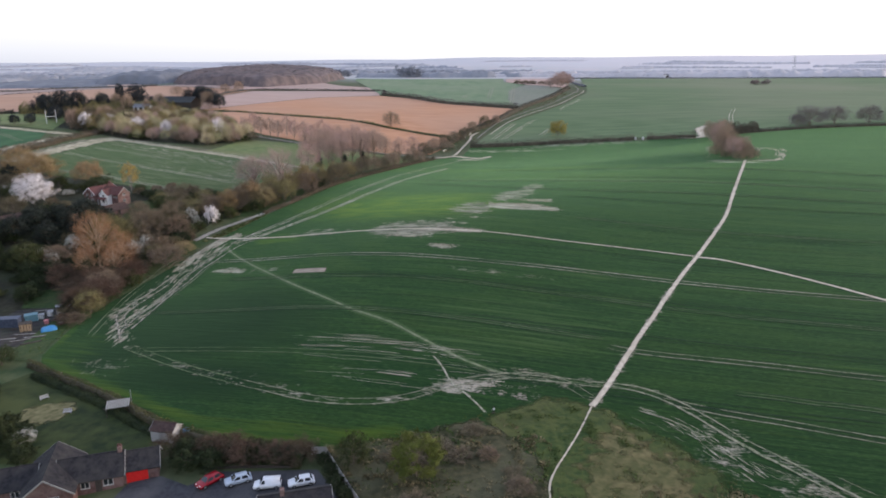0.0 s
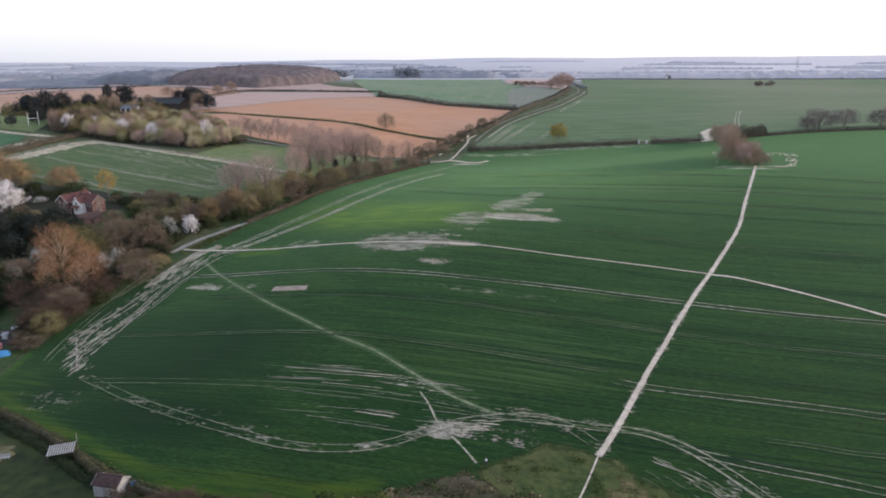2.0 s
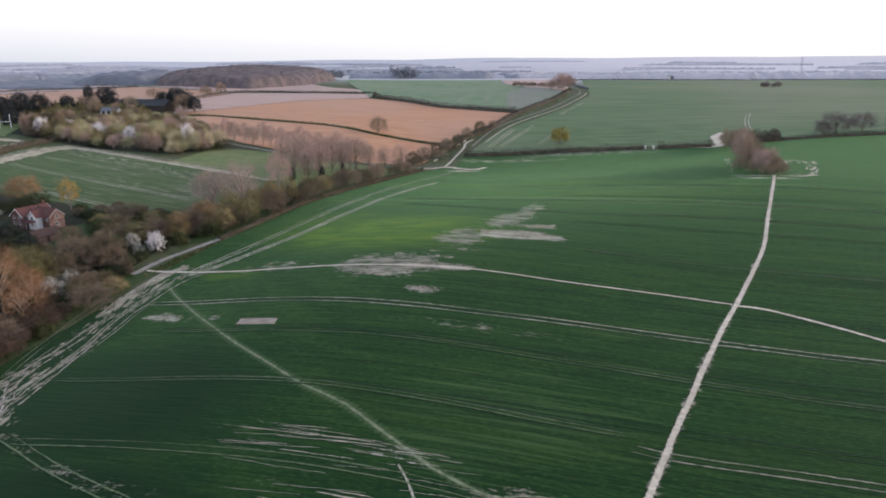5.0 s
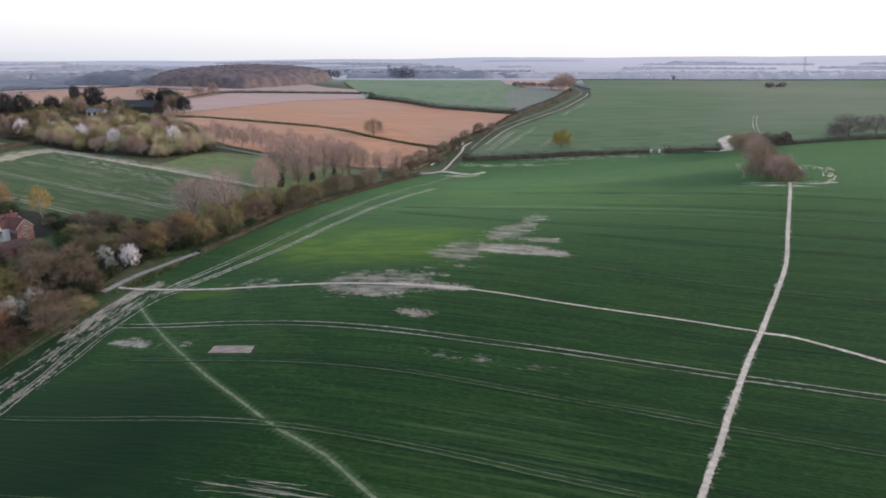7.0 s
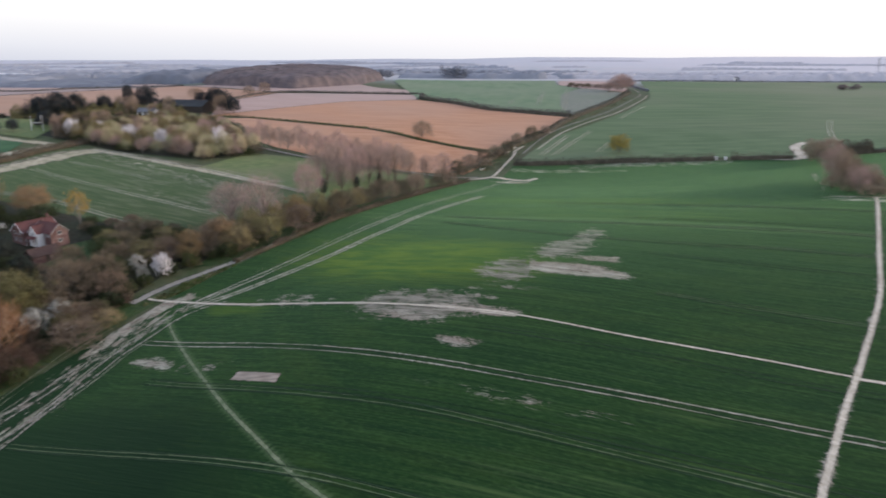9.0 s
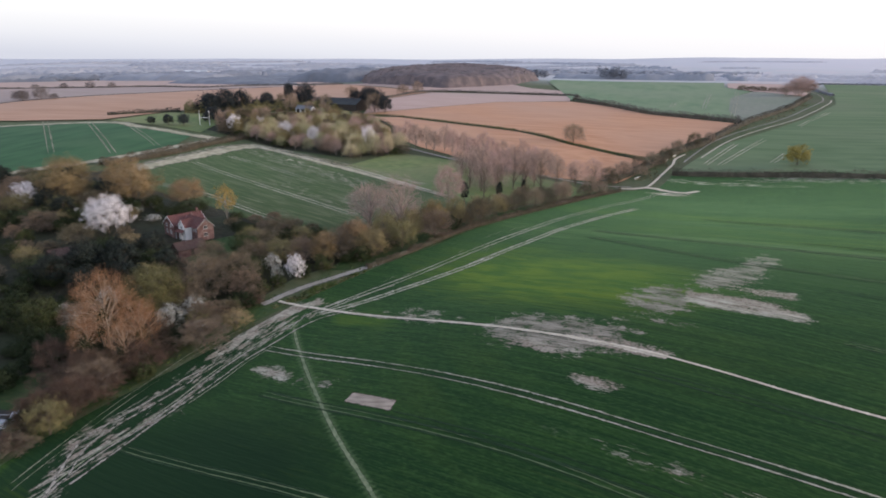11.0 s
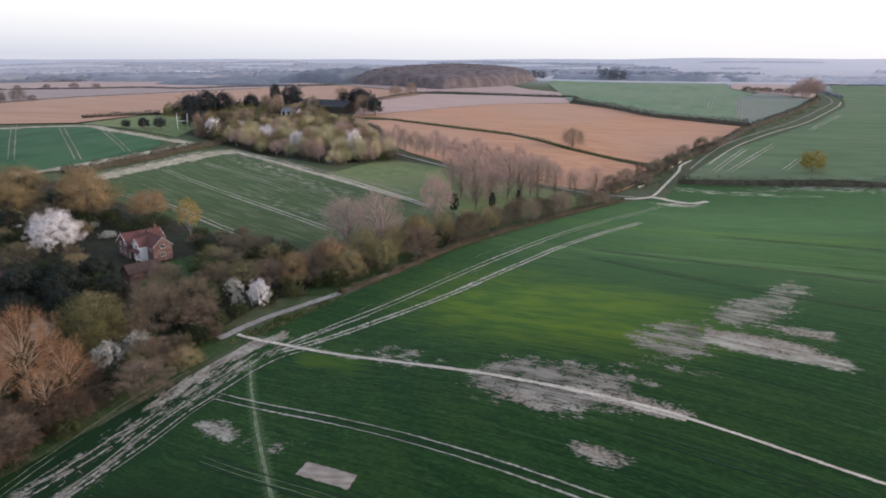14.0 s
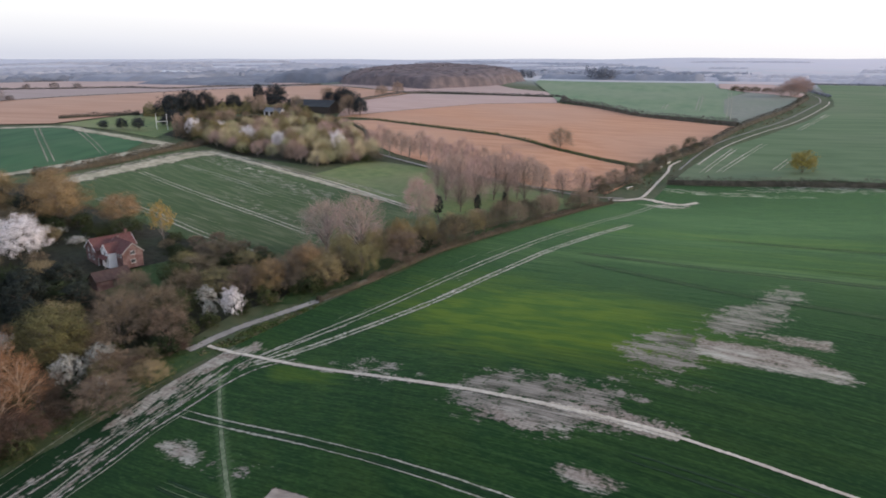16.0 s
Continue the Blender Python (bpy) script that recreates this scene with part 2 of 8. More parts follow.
M["paddock"] = mat("paddock_grass", (0.11, 0.155, 0.052), (0.165, 0.205, 0.075), 0.25, c3=(0.19, 0.19, 0.09), scale3=0.03, bump=0.1)
M["rough"] = soft(mat("rough_grass", (0.024, 0.050, 0.011), (0.066, 0.088, 0.021), 0.9, c3=(0.105, 0.10, 0.036), scale3=0.08, amount3=0.5, lo=0.36, hi=0.64, bump=0.35), 1.9, 0.32, 2.4)
M["scrub_floor"] = soft(mat("dead_grass_and_brambles", (0.030, 0.032, 0.013), (0.078, 0.070, 0.034), 0.8, c3=(0.105, 0.10, 0.055), scale3=0.09, lo=0.36, hi=0.64, bump=0.4), 1.9, 0.4, 2.2)
M["lawn"] = mat("garden_lawn", (0.012, 0.024, 0.006), (0.036, 0.050, 0.012), 0.45, c3=(0.072, 0.085, 0.024), scale3=0.09, amount3=0.8, lo=0.35, hi=0.65, bump=0.12)
M["verge"] = mat("verge_grass", (0.020, 0.052, 0.013), (0.05, 0.08, 0.022), 0.8, c3=(0.08, 0.085, 0.035), scale3=0.08, bump=0.25)
M["pink"] = mat("tilled_pink_loam", (0.415, 0.203, 0.108), (0.515, 0.278, 0.156), 1.0, c3=(0.44, 0.275, 0.19), scale3=0.006, amount3=0.8, stretch=(0.012, 0.25, 1), rot=radians(12))
M["pink_grey"] = mat("stubble_grey_pink", (0.40, 0.275, 0.225), (0.47, 0.335, 0.28), 1.0, stretch=(0.02, 0.2, 1), rot=radians(8), c3=(0.36, 0.28, 0.24), scale3=0.008)
M["brown"] = mat("bare_brown_plough", (0.375, 0.21, 0.132), (0.455, 0.275, 0.18), 1.0, stretch=(0.015, 0.12, 1), rot=radians(-25), c3=(0.40, 0.265, 0.19), scale3=0.006)
M["lilac"] = mat("grey_lilac_stubble", (0.30, 0.225, 0.195), (0.37, 0.285, 0.25), 1.0, stretch=(0.02, 0.15, 1), rot=radians(-20), c3=(0.30, 0.25, 0.22), scale3=0.008)
M["grey_green"] = mat("thin_grey_green_sward", (0.175, 0.185, 0.145), (0.235, 0.235, 0.185), 0.3, c3=(0.15, 0.185, 0.12), scale3=0.01)
M["chalk"] = soft(mat("trodden_chalky_soil", (0.44, 0.38, 0.285), (0.65, 0.58, 0.455), 0.9, c3=(0.38, 0.32, 0.24), scale3=0.10, amount3=0.5, bump=0.08), 1.6, 2.4, 1.6)
M["streak"] = soft(mat("pale_capped_soil", (0.08, 0.105, 0.042), (0.52, 0.475, 0.38), 1.3, c3=(0.3, 0.285, 0.2), scale3=0.12, amount3=0.8, bump=0.05), 1.6, 1.1, 1.6)
M["mud"] = soft(mat("pale_trodden_mud", (0.20, 0.178, 0.135), (0.40, 0.36, 0.29), 1.4, c3=(0.28, 0.245, 0.19), scale3=0.15, amount3=0.6, bump=0.08), 0.95, 0.9, 2.8)
M["rut"] = soft(mat("pale_green_worn_ruts", (0.18, 0.185, 0.12), (0.42, 0.40, 0.31), 1.0, c3=(0.28, 0.27, 0.19), scale3=0.08, amount3=0.6), 1.3, 1.2, 2.0)
M["tan_turf"] = soft(mat("worn_tan_turf", (0.25, 0.23, 0.15), (0.50, 0.445, 0.325), 0.5, c3=(0.12, 0.14, 0.07), scale3=0.16, amount3=0.55, lo=0.3, hi=0.7), 1.7, 0.30, 2.0)
M["slant"] = soft(mat("pale_trodden_crop", (0.07, 0.11, 0.045), (0.23, 0.25, 0.145), 0.8, lo=0.3, hi=0.75))
M["trodden"] = soft(mat("faintly_trodden_crop", (0.05, 0.09, 0.036), (0.15, 0.18, 0.09), 0.7, lo=0.3, hi=0.75))
M["asphalt"] = mat("worn_asphalt", (0.035, 0.036, 0.042), (0.058, 0.058, 0.064), 1.5, c3=(0.12, 0.115, 0.11), scale3=0.15, rough=0.85)
M["lane"] = soft(mat("dusty_lane_surface", (0.27, 0.243, 0.205), (0.38, 0.345, 0.295), 0.5, c3=(0.22, 0.2, 0.165), scale3=0.05), 1.6, 1.5, 1.2)
M["bark"] = mat("grey_brown_bark", (0.11, 0.085, 0.065), (0.21, 0.17, 0.135), 3.0, stretch=(1, 1, 0.25), bump=0.05, random_tint=0.3)
M["bark_pale"] = mat("pale_bark", (0.24, 0.20, 0.165), (0.40, 0.34, 0.29), 3.0, stretch=(1, 1, 0.25), bump=0.05)
M["twig_brown"] = mat("bare_brown_twigs", (0.128, 0.102, 0.068), (0.22, 0.172, 0.112), 0.5, island=0.5, random_tint=0.45)
M["leaf_moss"] = mat("dull_moss_green_leaves", (0.10, 0.092, 0.036), (0.165, 0.143, 0.058), 0.4, island=0.5, random_tint=0.25)
M["hedge_olive"] = mat("dull_olive_hedge_leaves", (0.042, 0.043, 0.017), (0.085, 0.078, 0.033), 0.4, island=0.5)
M["leaf_mustard"] = mat("mustard_yellow_new_leaves", (0.25, 0.205, 0.05), (0.36, 0.29, 0.085), 0.5, island=0.4)
M["twig_pink"] = mat("budding_pink_brown_twigs", (0.36, 0.25, 0.205), (0.5, 0.355, 0.3), 0.4, island=0.4, random_tint=0.3)
M["twig_orange"] = mat("orange_willow_shoots", (0.28, 0.15, 0.075), (0.4, 0.225, 0.12), 0.3, island=0.5, random_tint=0.1)
M["leaf_olive"] = mat("olive_spring_leaves", (0.195, 0.160, 0.072), (0.315, 0.250, 0.118), 0.4, island=0.45, random_tint=0.35)
M["leaf_green"] = mat("fresh_green_leaves", (0.028, 0.039, 0.013), (0.064, 0.074, 0.024), 0.5, island=0.6, random_tint=0.4)
M["leaf_gold"] = mat("golden_new_leaves", (0.36, 0.235, 0.065), (0.46, 0.31, 0.1), 0.5, island=0.4, random_tint=0.2)
M["blossom"] = mat("white_blossom", (0.72, 0.65, 0.63), (0.88, 0.84, 0.83), 0.5, island=0.35, random_tint=0.15)
M["blossom_dull"] = mat("cream_blossom", (0.33, 0.32, 0.265), (0.53, 0.51, 0.45), 0.6, island=0.6, random_tint=0.2)
M["evergreen"] = mat("dark_evergreen_needles", (0.015, 0.020, 0.016), (0.032, 0.040, 0.029), 0.5, island=0.6, random_tint=0.4)
M["hedge_dark"] = mat("dark_hedge_twigs", (0.070, 0.064, 0.044), (0.125, 0.108, 0.075), 0.4, island=0.6)
# hedge_dark for far hedges, lightened and greyed to put in haze
M["hedge_far"] = mat("hedge_twigs_greyed_by_haze", (0.105, 0.096, 0.085), (0.165, 0.148, 0.13), 0.3, island=0.5)
M["hedge_brown"] = mat("rust_brown_hedge_twigs", (0.098, 0.074, 0.048), (0.16, 0.120, 0.080), 0.25, island=0.5, c3=(0.075, 0.078, 0.04), scale3=0.08)
M["hedge_green"] = mat("green_hedge_leaves", (0.055, 0.085, 0.020), (0.12, 0.135, 0.035), 0.3, island=0.5, c3=(0.16, 0.14, 0.05), scale3=0.06)
# three wood colours with distance haze put into them
M["wood_far"] = mat("haze_toned_bare_woodland", (0.135, 0.112, 0.112), (0.228, 0.176, 0.166), 0.12, island=0.35)
M["wood_blue"] = mat("haze_blue_woodland", (0.145, 0.155, 0.178), (0.20, 0.21, 0.232), 0.05)
M["wood_mist"] = mat("trees_paled_by_haze", (0.24, 0.25, 0.275), (0.29, 0.298, 0.32), 0.035)
M["leaf_young"] = mat("pale_yellow_young_leaves", (0.37, 0.33, 0.175), (0.56, 0.49, 0.29), 0.4, island=0.4, random_tint=0.55)
M["bark_willow"] = mat("orange_tan_limbs", (0.33, 0.235, 0.16), (0.47, 0.355, 0.255), 2.0, stretch=(1, 1, 0.3))
# leaf litter with the shade under trees put into its colour
M["litter"] = mat("shade_darkened_leaf_litter", (0.017, 0.018, 0.009), (0.04, 0.036, 0.02), 0.6, c3=(0.025, 0.036, 0.013), scale3=0.08, bump=0.3)
M["wheel"] = soft(mat("flattened_crop_and_soil", (0.05, 0.088, 0.034), (0.27, 0.262, 0.175), 1.1, c3=(0.33, 0.31, 0.225), scale3=0.06, amount3=0.5), 1.5, 1.4, 1.7)
M["leaf_rust"] = mat("rust_brown_new_leaves", (0.22, 0.15, 0.07), (0.335, 0.225, 0.108), 0.4, island=0.45, random_tint=0.25)
# pressed crop, with the shadow in the wheelings put in as darker green
M["furrow"] = soft(mat("shaded_pressed_crop", (0.008, 0.027, 0.009), (0.015, 0.042, 0.013), 0.6))
M["bare_pink"] = soft(mat("bare_pinkish_seedbed", (0.2, 0.155, 0.115), (0.42, 0.345, 0.265), 0.8, c3=(0.30, 0.25, 0.20), scale3=0.25, amount3=0.6, stretch=(0.5, 1.4, 1), rot=-ROW, lo=0.3, hi=0.7, bump=0.06), 1.8, 1.6, 1.4)
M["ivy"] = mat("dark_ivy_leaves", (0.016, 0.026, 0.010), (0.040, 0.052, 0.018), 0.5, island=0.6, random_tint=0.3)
M["leaf_lime"] = mat("lime_green_leaves", (0.080, 0.100, 0.019), (0.135, 0.148, 0.034), 0.5, island=0.5)
M["dead_grass"] = mat("dead_grass_tufts", (0.095, 0.080, 0.038), (0.23, 0.19, 0.105), 0.3, island=0.6)
M["weed"] = mat("coarse_green_weeds", (0.042, 0.074, 0.017), (0.098, 0.122, 0.033), 0.25, island=0.6)
# tree colours with thicker haze put in; wood_pale is for the bright east
M["wood_haze"] = mat("trees_faint_with_haze", (0.33, 0.338, 0.365), (0.38, 0.385, 0.41), 0.02)
M["wood_pale"] = mat("trees_whitened_by_haze", (0.475, 0.450, 0.456), (0.53, 0.502, 0.508), 0.02)
M["slate"] = mat("blue_grey_sheet_roof", (0.035, 0.038, 0.04), (0.06, 0.064, 0.066), 0.8, stretch=(1, 6, 1), c3=(0.07, 0.075, 0.07), scale3=0.2)
M["dead_lawn"] = soft(mat("yellowed_worn_lawn", (0.085, 0.082, 0.03), (0.21, 0.185, 0.09), 0.9, lo=0.3, hi=0.7), 1.6, 0.7, 2.2)
M["dead_turf"] = soft(mat("tan_dead_turf", (0.080, 0.074, 0.027), (0.18, 0.150, 0.066), 0.8, c3=(0.05, 0.068, 0.018), scale3=0.14, amount3=0.6, lo=0.35, hi=0.65, bump=0.3), 0.95, 0.35, 2.8)
# twigs of far trees, haze put into the colour as grey
M["twig_grey"] = mat("haze_greyed_bare_twigs", (0.17, 0.145, 0.135), (0.25, 0.215, 0.20), 0.5, island=0.4, random_tint=0.2)
M["twig_dark"] = mat("dark_red_brown_twigs", (0.072, 0.048, 0.033), (0.125, 0.083, 0.056), 0.5, island=0.5, random_tint=0.35)
M["twig_mauve"] = mat("bare_mauve_brown_twigs", (0.26, 0.195, 0.135), (0.37, 0.28, 0.20), 0.5, island=0.45, random_tint=0.3)
M["yard"] = mat("dark_trodden_yard_earth", (0.026, 0.023, 0.022), (0.062, 0.055, 0.052), 0.6, c3=(0.05, 0.055, 0.035), scale3=0.15, bump=0.1)
M["yew"] = mat("grey_green_evergreen_needles", (0.020, 0.025, 0.028), (0.042, 0.048, 0.048), 0.5, island=0.6, random_tint=0.4)

# ---- lie of the land ----
LAND = [(-53, 99, -5.5), (23, 108, -2), (43, 110, -1.3), (4, 119, -0.3), (36, 134, -0.8), (-38, 186, 1.2), (-87, 186, -6.6), (68, 192, 3.3),
        (-1, 197, 5.3), (-29, 219, 4.5), (34, 232, 8.3), (-84, 236, -3), (16, 250, 8.9), (-74, 260, 1), (-133, 265, 5), (126, 304, 13),
        (-257, 369, 19), (19, 396, 1.7)]
LAND += [(-194, 405, 13), (116, 425, 9.5), (225, 429, 16), (-259, 446, 21), (-28, 453, 5), (-41, 467, 13), (-235, 537, 24), (-223, 739, 29),
         (121, 776, 26), (364, 841, 25), (60, 20, -4), (-120, 60, -8), (300, 150, 6), (-300, 150, 2), (-900, 700, 26), (900, 600, 26), (0, 1300, 27)]
LC = np.array(LAND, float)
gap = np.linalg.norm(LC[:, None, :2] - LC[None, :, :2], axis=2)
LA = np.ones((len(LC) + 1, len(LC) + 1))
LA[:-1, :-1] = np.sqrt(gap * gap + 900) - 6 * np.eye(len(LC))
LA[-1, -1] = 0
LW = np.linalg.solve(LA, np.r_[LC[:, 2], 0])


def ground_z(x, y):
    """Height of the land: a smooth surface near by, low swells and a rim of hills far off."""
    x, y = np.atleast_1d(np.asarray(x, float)), np.atleast_1d(np.asarray(y, float))
    z = np.full(x.shape, LW[-1])
    for (cx, cy, _), w in zip(LC, LW):
        z = z + w * np.sqrt((x - cx) ** 2 + (y - cy) ** 2 + 900)
    z = z + 9.0 * np.exp(-((x + 235) / 95) ** 2 - ((y - 930) / 110) ** 2)
    r = np.hypot(x, y - 60)
    a = np.arctan2(x, y - 60)
    swell = 21 + 3.5 * np.sin(x / 310 + 1.0) * np.cos(y / 420) + 2.5 * np.sin((x + y) / 190)
    rim = 27 + 5 * np.tanh(3 * (a + 0.05)) + 1.6 * np.sin(9 * a + 1) + 1.0 * np.sin(23 * a)
    k = np.clip((r - 2600) / 1900, 0, 1)
    far = swell + rim * k * k * (3 - 2 * k)
    f = np.clip((r - 1050) / 700, 0, 1)
    f = f * f * (3 - 2 * f)
    return z * (1 - f) + far * f


def gz(x, y):
    return float(ground_z(x, y)[0])


def mesh_ob(name, verts, faces, material, smooth=False):
    me = bpy.data.meshes.new(name)
    me.from_pydata(verts, [], faces)
    me.materials.append(material)
    if smooth:
        me.polygons.foreach_set("use_smooth", [True] * len(me.polygons))
    me.update()
    return new(name, me)


def lines(lo, hi, start, end, step, grow=1.16):
    """Grid lines: even from start to end, then wider and wider out to lo and hi."""
    mid = list(np.arange(start, end + 0.1, step))
    for edge, way in ((hi, 1), (lo, -1)):
        s = step
        while abs(mid[-1] - edge) > 1 if way > 0 else abs(mid[0] - edge) > 1:
            s *= grow
            p = mid[-1] + s if way > 0 else mid[0] - s
            p = min(p, edge) if way > 0 else max(p, edge)
            mid.append(p) if way > 0 else mid.insert(0, p)
    return np.array(mid)


def ground_mesh():
    xs, ys = lines(-4800, 4800, -380, 320, 10), lines(-1500, 4800, 40, 620, 10)
    gx, gy = np.meshgrid(xs, ys)
    z = ground_z(gx.ravel(), gy.ravel())
    v = np.stack([gx.ravel(), gy.ravel(), z], 1)
    w = len(xs)
    i = (np.arange(len(ys) - 1)[:, None] * w + np.arange(w - 1)[None]).ravel()
    f = np.stack([i, i + 1, i + w + 1, i + w], 1)
    return v.tolist(), f.tolist()


def country_material():
    """Open country: rough grass with a patchwork of far fields, distance haze put into their colours."""
    m = mat("open_country", (0.045, 0.075, 0.025), (0.090, 0.105, 0.045), 0.3, c3=(0.09, 0.085, 0.05), scale3=0.03)
    n, l = m.node_tree.nodes, m.node_tree.links
    near = n["Principled BSDF"].inputs["Base Color"].links[0].from_socket
    co = n.new("ShaderNodeTexCoord")
    mp = n.new("ShaderNodeMapping")
    mp.inputs["Scale"].default_value = (0.0032, 0.0026, 0.0)
    mp.inputs["Rotation"].default_value = (0, 0, 0.35)
    l.new(co.outputs["Object"], mp.inputs[0])
    vo = n.new("ShaderNodeTexVoronoi")
    vo.distance = "CHEBYCHEV"
    vo.inputs["Randomness"].default_value = 0.8
    l.new(mp.outputs[0], vo.inputs["Vector"])
    sep = n.new("ShaderNodeSeparateColor")
    l.new(vo.outputs["Color"], sep.inputs[0])
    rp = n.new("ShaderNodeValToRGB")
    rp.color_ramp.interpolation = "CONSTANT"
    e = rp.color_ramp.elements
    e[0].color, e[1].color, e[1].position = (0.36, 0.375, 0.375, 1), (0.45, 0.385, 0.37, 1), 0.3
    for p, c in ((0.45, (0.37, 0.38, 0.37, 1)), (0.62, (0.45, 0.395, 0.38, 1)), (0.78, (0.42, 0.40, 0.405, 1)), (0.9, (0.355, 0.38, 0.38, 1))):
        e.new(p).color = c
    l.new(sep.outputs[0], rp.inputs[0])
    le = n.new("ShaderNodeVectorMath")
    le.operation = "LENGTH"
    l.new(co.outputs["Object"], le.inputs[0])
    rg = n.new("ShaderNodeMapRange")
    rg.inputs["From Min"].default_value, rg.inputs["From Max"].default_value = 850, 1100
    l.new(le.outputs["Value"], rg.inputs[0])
    # distance haze mixed into the field colours, stronger farther out
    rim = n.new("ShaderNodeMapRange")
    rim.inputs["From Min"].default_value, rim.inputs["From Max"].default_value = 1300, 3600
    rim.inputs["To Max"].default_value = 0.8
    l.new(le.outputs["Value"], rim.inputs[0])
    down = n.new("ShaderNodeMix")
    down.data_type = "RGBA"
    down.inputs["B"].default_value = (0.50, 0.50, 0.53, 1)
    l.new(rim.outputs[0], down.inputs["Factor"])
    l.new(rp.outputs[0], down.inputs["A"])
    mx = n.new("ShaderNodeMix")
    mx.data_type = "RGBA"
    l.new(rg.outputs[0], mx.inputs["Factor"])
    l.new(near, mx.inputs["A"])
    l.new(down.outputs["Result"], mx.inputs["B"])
    # chalky: brighter haze towards the eastern sun, mixed into the colour
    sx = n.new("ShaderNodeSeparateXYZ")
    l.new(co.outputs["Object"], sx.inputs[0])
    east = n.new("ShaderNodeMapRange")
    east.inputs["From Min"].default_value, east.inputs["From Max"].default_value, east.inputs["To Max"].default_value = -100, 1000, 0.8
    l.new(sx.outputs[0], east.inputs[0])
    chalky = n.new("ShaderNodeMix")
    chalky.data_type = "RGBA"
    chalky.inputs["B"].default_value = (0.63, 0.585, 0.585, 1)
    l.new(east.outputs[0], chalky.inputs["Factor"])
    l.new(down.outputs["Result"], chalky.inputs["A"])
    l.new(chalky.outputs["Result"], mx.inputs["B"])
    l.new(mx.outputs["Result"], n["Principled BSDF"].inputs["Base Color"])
    return m


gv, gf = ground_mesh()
tagged(mesh_ob("ground", gv, gf, country_material(), True), "rolling open farmland of rough grass and distant fields paled with haze", "ground", kind="structure")


def inside(px, py, poly):
    odd = np.zeros(np.shape(px), bool)
    for (x0, y0), (x1, y1) in zip(poly, poly[1:] + poly[:1]):
        if y0 != y1:
            odd ^= ((y0 > py) != (y1 > py)) & (px < (x1 - x0) * (py - y0) / (y1 - y0) + x0)
    return odd


def clip_cell(poly, x0, x1, y0, y1):
    """The part of a polygon within one square of the grid."""
    for axis, bound, sign in ((0, x0, 1), (0, x1, -1), (1, y0, 1), (1, y1, -1)):
        out = []
        for p, q in zip(poly, poly[1:] + poly[:1]):
            dp, dq = sign * (p[axis] - bound), sign * (q[axis] - bound)
            if dp >= 0:
                out.append(p)
            if dp * dq < 0:
                s = dp / (dp - dq)
                out.append((p[0] + s * (q[0] - p[0]), p[1] + s * (q[1] - p[1])))
        poly = out
        if len(poly) < 3:
            return []
    return poly


def curve(pts, step, closed=False):
    """A smooth line through the points, with a point every step metres or so."""
    P = [Vector(p) for p in pts]
    n, out = len(P), []
    for i in range(n if closed else n - 1):
        if closed:
            a, b, c, d = P[i - 1], P[i], P[(i + 1) % n], P[(i + 2) % n]
        else:
            a, b, c, d = P[max(i - 1, 0)], P[i], P[i + 1], P[min(i + 2, n - 1)]
        k = max(1, int((c - b).length / step))
        for j in range(k):
            t = j / k
            q = 0.5 * ((2 * b) + (c - a) * t + (2 * a - 5 * b + 4 * c - d) * t * t + (3 * b - a - 3 * c + d) * t ** 3)
            out.append((q.x, q.y))
    if not closed:
        out.append((P[-1].x, P[-1].y))
    return out


